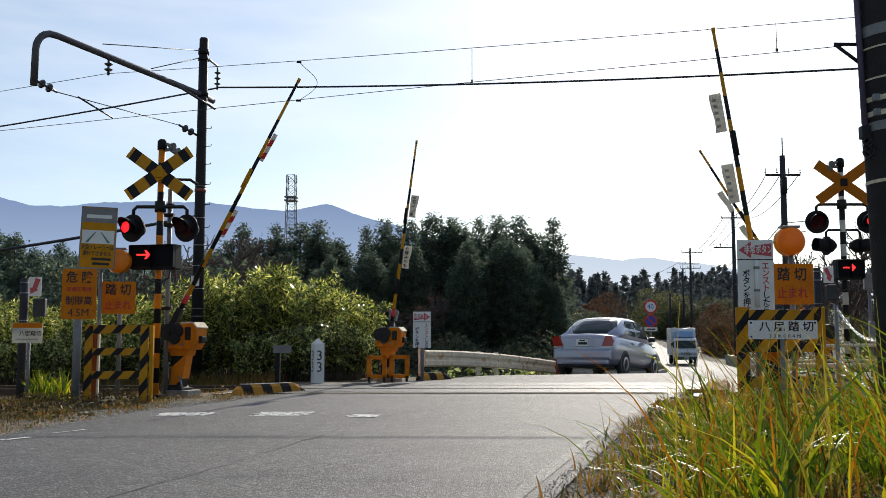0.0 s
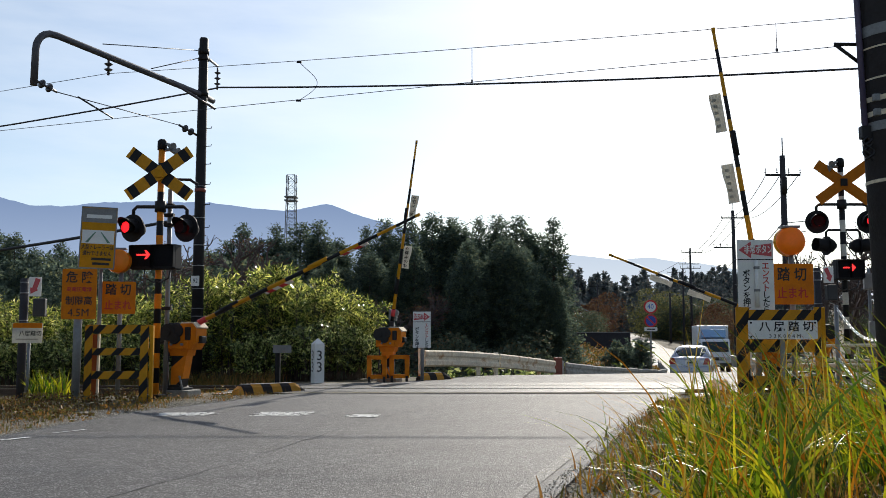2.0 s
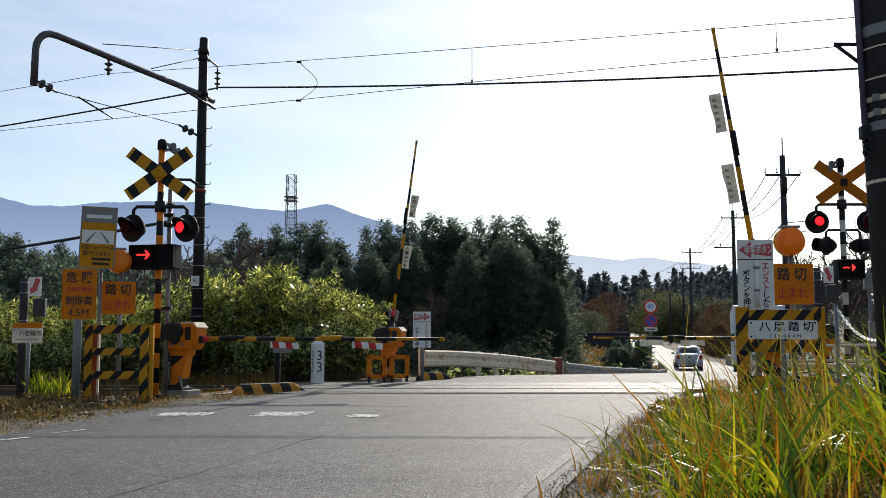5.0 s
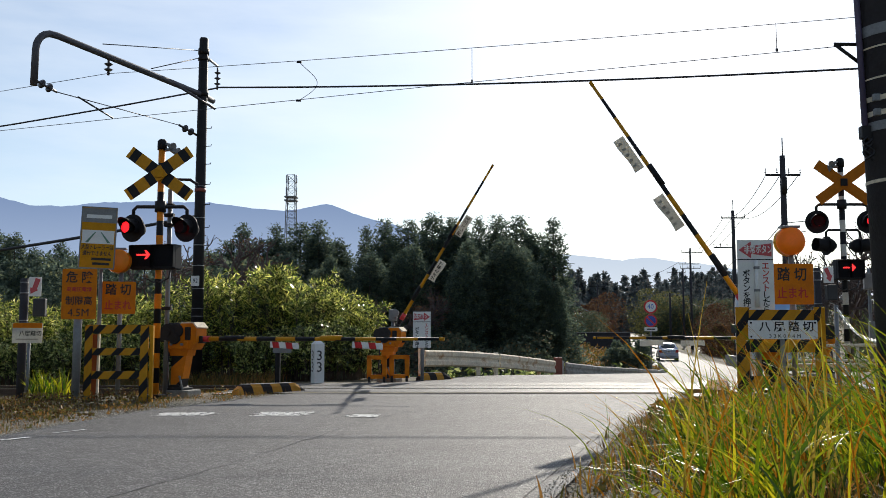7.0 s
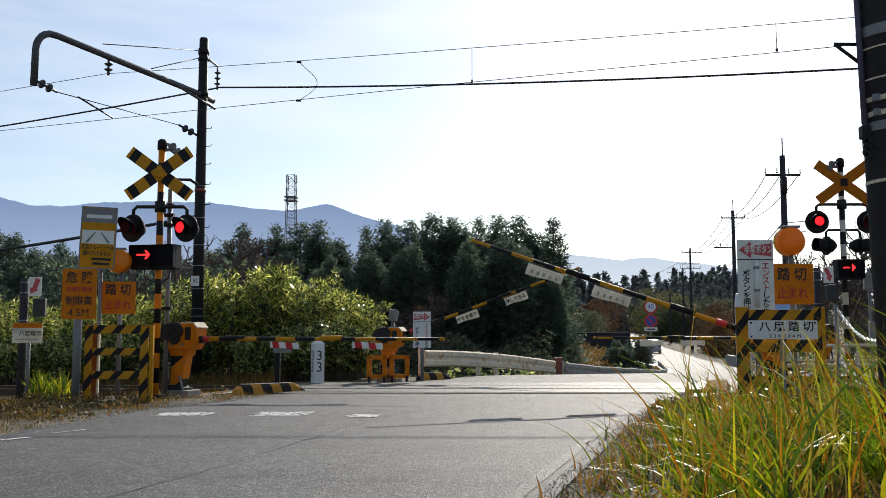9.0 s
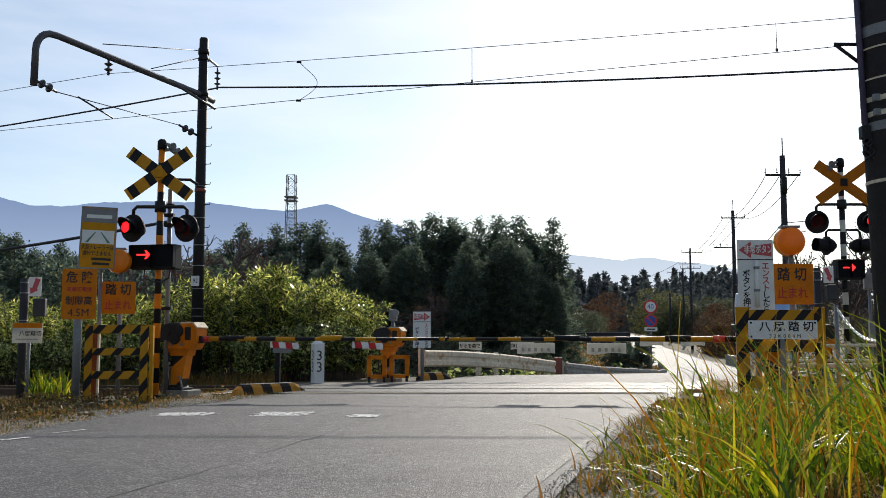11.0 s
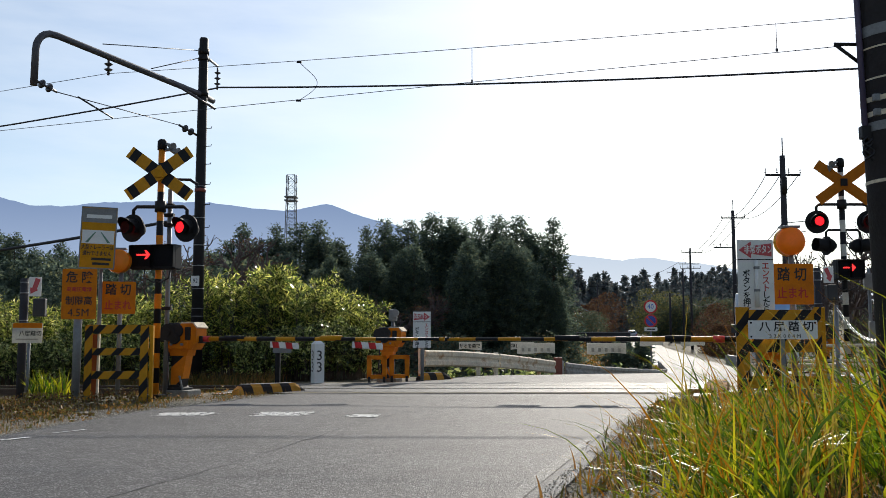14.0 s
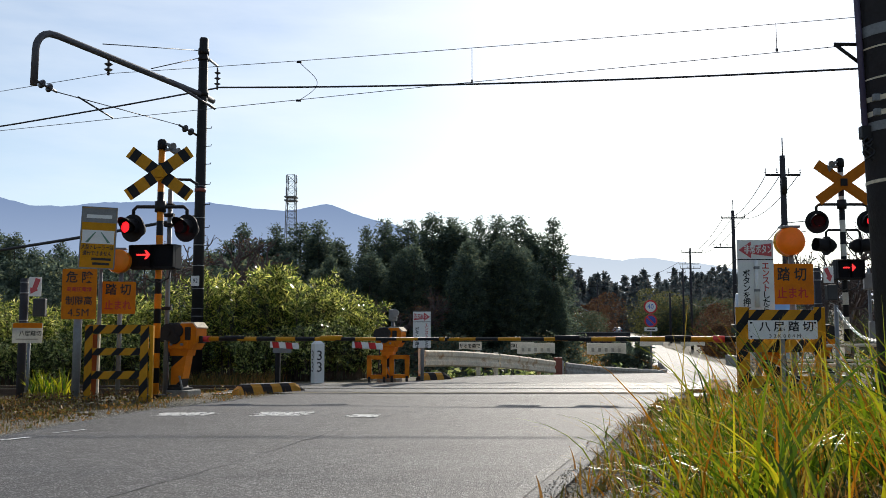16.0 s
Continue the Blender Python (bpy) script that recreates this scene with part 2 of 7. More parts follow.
M["redwhite"] = striped("red_white_bands", (0.55, 0.03, 0.03), (0.75, 0.73, 0.7), (1, 0, 0.25), 0.21, 0.5)


# ---- helpers ----
def line_to_world(u, v, z=0.0):
    """u along the railway line to the right, v along the road away from the eye."""
    return Vector((u * CU + v * SU, 15.8 - u * SU + v * CU, z))


def smooth(a, b, x):
    t = min(1.0, max(0.0, (x - a) / (b - a)))
    return t * t * (3 - 2 * t)


PROFILE_Y = (-60, 14, 21, 24, 28.5, 34, 41, 48, 71, 95, 125, 145, 160, 185, 260, 420, 900, 2600)
PROFILE_Z = (0.0, 0.0, 0.0, -0.13, -0.47, -0.78, -1.10, -1.20, -1.17, -1.0, -0.45, 0.1, 0.6, 1.4, 3.0, 8.0, 14.0, 30.0)


def road_z(x, y):
    u = x * CU - (y - 15.8) * SU
    tilt = 0.0155 * max(-10, min(8, u)) * (1 - smooth(20, 28, y))
    return float(np.interp(y, PROFILE_Y, PROFILE_Z)) + tilt


ROAD_L = ((-12, -10.2), (0, -6.3), (5, -4.8), (7.8, -3.95), (11.1, -3.62), (13.2, -2.9), (14.9, -2.3), (19.2, -0.35), (23, 1.9), (27, 4.1), (31.5, 6.2), (37.5, 8.5), (44, 10.6), (50.7, 12.0), (60, 13.9), (72, 16.0), (85, 18.2), (98, 20.6), (125, 24.5), (145, 28), (160, 30), (185, 32.5), (230, 33))
ROAD_R = ((-12, -4.0), (0, -0.75), (4.9, 0.62), (8.4, 1.66), (12.8, 3.23), (14.9, 4.1), (19.2, 7.0), (23, 9.6), (27, 11.4), (31.5, 12.6), (37.5, 14.2), (44, 15.9), (50.7, 17.2), (60, 19.2), (72, 21.3), (85, 23.2), (98, 25.6), (125, 29.5), (145, 33), (160, 35.5), (185, 38), (230, 39))


def edge_l(y):
    return float(np.interp(y, [a for a, _ in ROAD_L], [b for _, b in ROAD_L]))


def edge_r(y):
    return float(np.interp(y, [a for a, _ in ROAD_R], [b for _, b in ROAD_R]))


def ground_z(x, y):
    """The lie of the land: level with the road at its edges, dropping behind the line on the far side."""
    z = road_z(x, y) - 0.015 - 0.04 * smooth(17, 23, y)
    off = max(edge_l(y) - x, x - edge_r(y), 0.0) if y < 230 else max(0.0, abs(x - 34) - 5)
    u, v = x * CU - (y - 15.8) * SU, abs(x * SU + (y - 15.8) * CU)
    if v < 2.7:
        z -= 0.19 * (1 - smooth(1.5, 2.7, v)) * max(smooth(-3.5, -4.3, u), smooth(5.0, 5.8, u))
    z -= 0.5 * smooth(0.8, 5, off) * smooth(21, 26, y)
    z += 0.10 * noise.noise(Vector((x * 0.35, y * 0.35, 0))) * smooth(0.2, 1.5, off)
    if x > 0 and y < 12:
        z += 0.10 * smooth(0.3, 2.0, off)
    if x < edge_l(y) and 60 < y < 192:
        z += 1.2 * smooth(1.5, 6, off) * smooth(62, 95, y) * (1 - smooth(150, 190, y))
    far = smooth(190, 330, y + 0.25 * x) * smooth(12, 40, off)
    z += far * (6.0 + 7 * noise.noise(Vector((x * 0.006, y * 0.006, 3))))
    return z


def box(bm, c, s, m=None, bevel=0.0):
    mm = Matrix.Translation(c) @ (m or Matrix()) @ Matrix.Diagonal((*s, 1))
    r = bmesh.ops.create_cube(bm, size=1.0, matrix=mm)
    if bevel:
        es = list({e for v in r["verts"] for e in v.link_edges})
        bmesh.ops.bevel(bm, geom=es, offset=bevel, segments=2, affect="EDGES", profile=0.6)


def tube(bm, pts, r, seg=10, caps=True):
    """A round bar through pts; r is one radius or one a point."""
    pts = [Vector(p) for p in pts]
    rs = r if isinstance(r, (list, tuple)) else [r] * len(pts)
    rings, side = [], None
    for i, p in enumerate(pts):
        d = (pts[min(i + 1, len(pts) - 1)] - pts[max(i - 1, 0)]).normalized()
        if side is None:
            side = d.orthogonal().normalized()
        side = (side - d * side.dot(d)).normalized()
        up = d.cross(side)
        rings.append([bm.verts.new(p + (side * math.cos(a) + up * math.sin(a)) * rs[i]) for a in (2 * math.pi * k / seg for k in range(seg))])
    for a, b in zip(rings, rings[1:]):
        for k in range(seg):
            f = bm.faces.new((a[k], a[(k + 1) % seg], b[(k + 1) % seg], b[k]))
            f.smooth = True
    if caps:
        bm.faces.new(rings[0][::-1])
        bm.faces.new(rings[-1])


def slab(bm, outline, t, m=None):
    """A flat plate: outline in x, z, facing -y, t thick."""
    m = m or Matrix()
    a = [bm.verts.new(m @ Vector((x, -t / 2, z))) for x, z in outline]
    b = [bm.verts.new(m @ Vector((x, t / 2, z))) for x, z in outline]
    bm.faces.new(a)
    bm.faces.new(b[::-1])
    for k in range(len(a)):
        j = (k + 1) % len(a)
        bm.faces.new((a[j], a[k], b[k], b[j]))


def round_rect(w, h, r, n=4):
    out = []
    for cx, cz, a0 in ((w / 2 - r, -h / 2 + r, -90), (w / 2 - r, h / 2 - r, 0), (-w / 2 + r, h / 2 - r, 90), (-w / 2 + r, -h / 2 + r, 180)):
        for k in range(n + 1):
            a = radians(a0 + 90 * k / n)
            out.append((cx + r * math.cos(a), cz + r * math.sin(a)))
    return out


def circle(r, n=28):
    return [(r * math.cos(2 * math.pi * k / n), r * math.sin(2 * math.pi * k / n)) for k in range(n)]


def part(name, bm, material, parent, label="", place=None):
    bmesh.ops.recalc_face_normals(bm, faces=bm.faces[:])
    me = bpy.data.meshes.new(name)
    bm.to_mesh(me)
    bm.free()
    me.materials.append(material)
    ob = new(name, me)
    if parent is not None:
        ob.parent = parent
    if place is not None:
        ob.matrix_basis = place
    if label:
        ob["label"] = label
    return ob


def thing(name, m, label, category, group=""):
    ob = new(name)
    ob.empty_display_size = 0.2
    ob.matrix_basis = m
    return tagged(ob, label, category, group)


def made(name, fn, material, parent, label="", place=None):
    bm = bmesh.new()
    fn(bm)
    return part(name, bm, material, parent, label, place)


def mesh_np(name, verts, faces, material, smooth_all=False):
    me = bpy.data.meshes.new(name)
    verts, faces = np.asarray(verts, np.float32), np.asarray(faces, np.int32)
    k = faces.shape[1]
    me.vertices.add(len(verts))
    me.vertices.foreach_set("co", verts.ravel())
    me.loops.add(faces.size)
    me.loops.foreach_set("vertex_index", faces.ravel())
    me.polygons.add(len(faces))
    me.polygons.foreach_set("loop_start", np.arange(0, faces.size, k, dtype=np.int32))
    me.polygons.foreach_set("loop_total", np.full(len(faces), k, np.int32))
    me.update()
    me.validate()
    if smooth_all:
        me.polygons.foreach_set("use_smooth", np.ones(len(faces), bool))
    me.materials.append(material)
    return me


def lettering(text, height, material, parent, x, y, z, squeeze=1.0, name="lettering"):
    """Flat raised letters facing -y, centred at x, z; height is that of the em square."""
    cu = bpy.data.curves.new(name, "FONT")
    cu.body, cu.size, cu.align_x, cu.align_y, cu.extrude, cu.resolution_u, cu.offset = text, height, "CENTER", "CENTER", 0.001, 2, (height * 0.018 if ord(text[0]) > 255 else 0.0)
    tmp = new(name, cu)
    bpy.context.view_layer.update()
    me = bpy.data.meshes.new_from_object(tmp.evaluated_get(bpy.context.evaluated_depsgraph_get()))
    bpy.data.objects.remove(tmp)
    bpy.data.curves.remove(cu)
    me.materials.clear()
    me.materials.append(material)
    ob = new(name, me)
    ob.parent = parent
    ob.matrix_basis = pose(x, y, z, 90, 0, 0) @ Matrix.Diagonal((squeeze, 1, 1, 1))
    return ob


def bars(parent, material, x, y, z, w, rows, size, gap, name="text_bar"):
    for k in range(rows):
        made(name, lambda bm: box(bm, (x, y, z - k * gap), (w * (1 - 0.12 * (k % 3)), 0.002, size)), material, parent)


def at_line(u, v, z=None, turn=0.0):
    p = line_to_world(u, v)
    return pose(p.x, p.y, ground_z(p.x, p.y) if z is None else z, 0, 0, -TURN + turn)


# ---- ground, road, railway line ----
def axis(*spans):
    out = []
    for a, b, step in spans:
        out += list(np.arange(a, b, step))
    return out


GX = axis((-900, -120, 60), (-120, -30, 9), (-30, -12, 2.0), (-12, 14, 0.55), (14, 40, 1.6), (40, 140, 9), (140, 1201, 60))
GY = axis((-60, -4, 7), (-4, 26, 0.55), (26, 60, 1.5), (60, 240, 6), (240, 600, 25), (600, 2601, 200))
gv = [(x, y, ground_z(x, y)) for y in GY for x in GX]
nx = len(GX)
gf = [(j * nx + i, j * nx + i + 1, (j + 1) * nx + i + 1, (j + 1) * nx + i) for j in range(len(GY) - 1) for i in range(nx - 1)]
ground = tagged(new("ground", mesh_np("ground", gv, gf, M["ground"], True)), "dry soil with low weeds and thin grass", "ground", kind="structure")


def ribbon(name, rows, across, lift, material):
    """A strip over the road surface between two edges."""
    vs, fs = [], []
    for (xa, ya), (xb, yb) in rows:
        for k in range(across + 1):
            s = k / across
            x, y = xa + (xb - xa) * s, ya + (yb - ya) * s
            vs.append((x, y, road_z(x, y) + lift))
    for j in range(len(rows) - 1):
        for k in range(across):
            a = j * (across + 1) + k
            fs.append((a, a + 1, a + across + 2, a + across + 1))
    return new(name, mesh_np(name, vs, fs, material, True))


ys = axis((-12, 26, 0.5), (26, 60, 1.5), (60, 231, 5))
road = tagged(ribbon("road", [((edge_l(y), y), (edge_r(y), y)) for y in ys], 12, 0.0, M["asphalt"]), "worn grey asphalt road with cracks", "road", kind="structure")
# worn edge line along the near right side
edge_line = tagged(ribbon("edge_line", [((edge_r(y) - 0.24, y), (edge_r(y) - 0.15, y)) for y in np.arange(4.4, 11.3, 0.35)], 1, 0.005, M["paint_old"]), "rubbed white edge line on asphalt", "road marking", kind="structure")
far_line = tagged(ribbon("edge_line", [((edge_l(y) + 0.35, y), (edge_l(y) + 0.55, y)) for y in axis((20, 60, 1.5), (60, 160, 5))], 1, 0.006, M["paint"]), "white edge line on asphalt", "road marking", kind="structure")
mid_line = tagged(ribbon("centre_line", [(((edge_l(y) + edge_r(y)) / 2 - 0.06, y), ((edge_l(y) + edge_r(y)) / 2 + 0.06, y)) for y in axis((30, 60, 1.5), (60, 160, 5))], 1, 0.006, M["paint_old"]), "faded white centre line", "road marking", kind="structure")
# three patches of a worn stop line
for xa, xb, ya, d in ((-3.22, -2.60, 10.34, 0.46), (-2.08, -1.48, 10.12, 0.56), (-1.04, -0.66, 9.76, 0.36)):
    rag = [0.16 * noise.noise(Vector((k * 1.7, xa * 9, 4))) for k in range(16)]
    tagged(ribbon("stop_line", [((xa + rag[k] + 0.05 * k / 8, ya + d * k / 7), (xb + rag[k + 8] + 0.05 * k / 8, ya + d * k / 7 - 0.08)) for k in range(8)], 3, 0.005, M["paint"]), "worn white stop line patch", "road marking", group="stop line", kind="structure")
for dash in ((((-3.70, 7.88), (-3.64, 7.83)), ((-3.56, 8.12), (-3.50, 8.07))), (((-3.50, 8.45), (-3.46, 8.42)), ((-3.33, 8.78), (-3.29, 8.75)))):
    tagged(ribbon("edge_line", list(dash), 2, 0.005, M["paint"]), "short rubbed white dash on asphalt", "road marking", kind="structure")


def line_strip(name, u0, u1, v0, v1, lift, material, step=0.5):
    rows = []
    n = max(2, int(abs(u1 - u0) / step))
    for k in range(n + 1):
        u = u0 + (u1 - u0) * k / n
        a, b = line_to_world(u, v0), line_to_world(u, v1)
        rows.append(((a.x, a.y), (b.x, b.y)))
    return ribbon(name, rows, 2, lift, material)


# asphalt between and beside the rails, with flangeway gaps
for v0, v1, lf in ((-1.5, -0.60, 0.012), (-0.46, 0.46, 0.014), (0.60, 1.5, 0.012)):
    tagged(line_strip("crossing_panel", -3.35, 4.9, v0, v1, lf, M["asphalt_dark"]), "worn asphalt panel between the rails", "crossing panel", group="crossing panels", kind="structure")
# rough patched joint before the first rail, and tar seams
tagged(line_strip("patched_joint", -3.0, 4.2, -1.78, -1.5, 0.009, M["verge"]), "crumbled asphalt joint beside the rails", "road joint", kind="structure")


def wander(name, pts, w, label):
    rows = []
    for i in range(len(pts) - 1):
        for k in range(9):
            s = k / 9
            x, y = pts[i][0] + (pts[i + 1][0] - pts[i][0]) * s, pts[i][1] + (pts[i + 1][1] - pts[i][1]) * s
            j = 0.05 * noise.noise(Vector((x * 3, y * 3, 1)))
            ww = w * (0.5 + abs(noise.noise(Vector((x * 7, y * 7, 5)))) * 1.6)
            rows.append(((x + j - ww, y), (x + j + ww, y)))
    tagged(ribbon(name, rows, 1, 0.004, M["tar"]), label, "road crack", kind="structure")


M["tar"] = mat("crack_tar", (0.045, 0.044, 0.044), 0.6, vary=0.4, scale=9)
wander("road_crack", [(-1.75, 4.6), (-1.35, 6.2), (-0.95, 8.4), (-0.35, 10.8), (0.1, 12.9), (0.35, 14.2)], 0.007, "long dark seam crack in the asphalt")
wander("road_crack", [(-2.9, 6.1), (-2.2, 6.3), (-1.4, 6.25)], 0.006, "short dark crack in the asphalt")
wander("road_crack", [(-1.2, 7.4), (-0.6, 8.3), (-0.5, 9.2)], 0.006, "branching dark crack in the asphalt")
for v0, v1 in ((-1.52, -1.49), (1.49, 1.53)):
    tagged(line_strip("tar_seam", -3.2, 4.6, v0, v1, 0.016, M["tar"]), "dark tar seam beside the rails", "road joint", kind="structure")
# white pads at the ends of the crossing
for u0, u1, v0, v1 in ((-3.05, -2.85, -2.3, -0.9), (4.15, 4.33, -2.5, -1.3), (4.7, 4.9, 1.2, 3.4)):
    tagged(line_strip("edge_mark", u0, u1, v0, v1, 0.017, M["paint"]), "white band at the crossing's edge", "road marking", group="crossing marks", kind="structure")


def rail_z(u):
    p = line_to_world(u, 0)
    return road_z(p.x, p.y)


def build_rail(v):
    rail = tagged(thing("rail", Matrix(), "rusty steel rail with a polished head", "rail", "rails of the line"), kind="structure")
    prof = ((-0.06, -0.15), (0.06, -0.15), (0.06, -0.135), (0.012, -0.12), (0.012, -0.035), (0.033, -0.028), (0.033, 0.0), (-0.033, 0.0), (-0.033, -0.028), (-0.012, -0.035), (-0.012, -0.12), (-0.06, -0.135))
    us = axis((-70, -14, 8), (-14, 12, 1.0), (12, 71, 8))

    def web(bm):
        rings = []
        for u in us:
            rings.append([bm.verts.new(line_to_world(u, v + a, rail_z(u) + 0.012 + b)) for a, b in prof])
        for a, b in zip(rings, rings[1:]):
            for k in range(len(prof)):
                bm.faces.new((a[k], a[(k + 1) % len(prof)], b[(k + 1) % len(prof)], b[k]))

    def head(bm):
        rings = [[bm.verts.new(line_to_world(u, v + a, rail_z(u) + b)) for a, b in ((-0.028, 0.0125), (0.028, 0.0125), (0.028, 0.017), (-0.028, 0.017))] for u in us]
        for a, b in zip(rings, rings[1:]):
            for k in range(4):
                bm.faces.new((a[k], a[(k + 1) % 4], b[(k + 1) % 4], b[k]))
    made("web", web, M["rail"], rail)
    made("head", head, M["railtop"], rail, "polished steel running surface")
    return rail


for v in (-0.533, 0.533):
    build_rail(v)

# ballast shoulder and sleepers left and right of the road
rng = np.random.default_rng(4)


def stones(n, us, vs, zs, size):
    base = np.array([(1, 0, 0), (-1, 0, 0), (0, 1, 0), (0, -1, 0), (0, 0, 1), (0, 0, -1)], float)
    tri = np.array([(0, 2, 4), (2, 1, 4), (1, 3, 4), (3, 0, 4), (2, 0, 5), (1, 2, 5), (3, 1, 5), (0, 3, 5)])
    vs_all, fs_all = [], []
    for k in range(n):
        u, v = rng.uniform(*us), rng.uniform(*vs)
        p = line_to_world(u, v)
        z = rail_z(u) + zs + rng.uniform(-0.03, 0.02)
        b = base * rng.uniform(0.6, 1.3, (6, 3)) * size * rng.uniform(0.6, 1.4)
        vs_all.append(b + (p.x, p.y, z))
        fs_all.append(tri + 6 * k)
    return np.concatenate(vs_all), np.concatenate(fs_all)


for us, n in (((-14, -3.4), 5200), ((5.0, 9.5), 2400)):
    tagged(new("ballast", mesh_np("ballast", *stones(n, us, (-1.7, 1.7), -0.16, 0.035), M["ballast"])), "brown crushed stone ballast under the rails", "ballast", kind="stuff")
sl = bmesh.new()
box(sl, (0, 0, -0.07), (0.2, 2.1, 0.14), bevel=0.015)
sleeper = part("sleeper", sl, M["sleeper"], None)
tagged(sleeper, "dark weathered timber railway sleeper", "sleeper", "sleepers of the line")
sleeper.matrix_basis = at_line(-3.7, 0, rail_z(-3.7) - 0.14)
for k in range(1, 18):
    u = -3.7 - 0.6 * k if k < 13 else 5.2 + 0.6 * (k - 13)
    copy_thing(sleeper, at_line(u, 0, rail_z(u) - 0.14))


# ---- crossing barriers ----
HUNG = []


def barrier(u, v, side, length, pivot_z, label, hung, far=False, mc=0.0, sleeve=0.47):
    """A barrier machine with its boom; side 1 reaches to the right along the line, -1 to the left."""
    p = line_to_world(u, v)
    zg = ground_z(p.x, p.y)
    g = thing("barrier_gate", pose(p.x, p.y, zg, 0, 0, -TURN + (0 if side > 0 else 180)), label, "crossing barrier", "crossing barriers")
    h = pivot_z - zg
    f = 1 if side > 0 else -1      # towards the traffic on the near side
    made("footing", lambda bm: box(bm, (mc, 0, 0.02), (0.42, 0.36, 0.14), bevel=0.015), M["concrete"], g)

    def column(bm):
        slab(bm, [(mc - 0.15, 0.10), (mc + 0.02, 0.10), (mc + 0.11, h - 0.245), (mc - 0.14, h - 0.245)], 0.18)
    made("pedestal", column, M["hatch_wide"], g, "leaning pedestal in broad yellow and black bands")

    def case(bm):
        slab(bm, [(mc - 0.24, h - 0.16), (mc + 0.22, h - 0.16), (mc + 0.30, h - 0.04), (mc + 0.30, h + 0.16), (mc + 0.24, h + 0.23), (mc + 0.04, h + 0.23), (mc - 0.10, h + 0.10), (mc - 0.24, h + 0.06)], 0.28)
        slab(bm, [(mc - 0.17, h - 0.25), (mc + 0.13, h - 0.25), (mc + 0.15, h - 0.155), (mc - 0.19, h - 0.155)], 0.22)
        box(bm, (mc - 0.02, -0.145 * f, h - 0.09), (0.36, 0.03, 0.11), bevel=0.01)
    made("machine_case", case, M["orange"], g, "orange enamelled machine case")

    def gear(bm):
        tube(bm, [(mc - 0.15, -0.21, h + 0.10), (mc - 0.15, 0.21, h + 0.10)], 0.125, 18)
        tube(bm, [(mc - 0.02, -0.20, h + 0.12), (mc - 0.02, 0.20, h + 0.12)], 0.10, 18)
        tube(bm, [(mc - 0.04, -0.22, h + 0.00), (mc - 0.04, 0.22, h + 0.00)], 0.075, 14)
        tube(bm, [(mc - 0.15, -0.24, h + 0.10), (mc - 0.15, 0.24, h + 0.10)], 0.055, 12)
        box(bm, (mc - 0.08, 0, h + 0.20), (0.20, 0.30, 0.08), bevel=0.025)
        box(bm, (mc + 0.28, 0, h - 0.01), (0.14, 0.14, 0.11), bevel=0.02)
        box(bm, (mc + 0.16, -0.145 * f, h + 0.08), (0.09, 0.03, 0.19), bevel=0.008)
    made("gear_housing", gear, M["iron"], g, "dark oily drums and gear housing")

    def hood(bm):
        slab(bm, [(mc + 0.05, h + 0.255), (mc + 0.25, h + 0.25), (mc + 0.325, h + 0.17), (mc + 0.31, h + 0.155), (mc + 0.24, h + 0.232), (mc + 0.05, h + 0.236)], 0.30)
    made("weather_hood", hood, M["rail_white"], g, "pale metal weather hood")
    for s in (-0.10, 0.08):
        made("bolt", lambda bm: tube(bm, [(mc + s, -0.20 * f, h - 0.08), (mc + s, -0.13 * f, h - 0.08)], 0.018, 8), M["grey"], g)
    made("foot", lambda bm: (box(bm, (mc - 0.06, 0, 0.10), (0.30, 0.30, 0.05), bevel=0.01), slab(bm, [(mc - 0.18, 0.12), (mc + 0.04, 0.12), (mc + 0.0, 0.17), (mc - 0.14, 0.17)], 0.24)), M["iron"], g, "black cast foot")
    made("foot_stay", lambda bm: tube(bm, [(mc + 0.10, -0.16 * f, 0.10), (mc + 0.02, -0.12 * f, 0.30)], 0.016, 6), M["grey"], g)
    made("conduit", lambda bm: tube(bm, [(mc - 0.16, -0.10 * f, 0.06), (mc - 0.19, -0.11 * f, 0.3), (mc - 0.17, -0.12 * f, h - 0.2)], 0.014, 6), M["wire"], g)

    boom = made("boom", lambda bm: tube(bm, [(0.10, 0, 0), (length * 0.5, 0, 0), (length, 0, 0)], [0.037, 0.030, 0.020], 10), M["arm"], g, "tapered boom in yellow and black bands", pose(0, 0, h))
    made("boom_clamp", lambda bm: box(bm, (0.20, 0, 0), (0.34 + mc, 0.10, 0.09), bevel=0.02), M["iron"], boom)
    made("red_sleeve", lambda bm: tube(bm, [(sleeve, 0, 0), (sleeve + 0.14, 0, 0)], 0.045, 12), M["red"], boom, "red sleeve at the boom's root")
    for a in (0.27, 0.62):
        made("sleeve", lambda bm: tube(bm, [(length * a - 0.16, 0, 0.012), (length * a + 0.16, 0, 0.012)], 0.037, 10), M["yellow"] if side > 0 and not far and a > 0.5 else M["black"], boom, "joint sleeve on the boom")
    made("tip_cap", lambda bm: tube(bm, [(length - 0.05, 0, 0), (length + 0.01, 0, 0)], 0.024, 10), M["yellow"], boom)
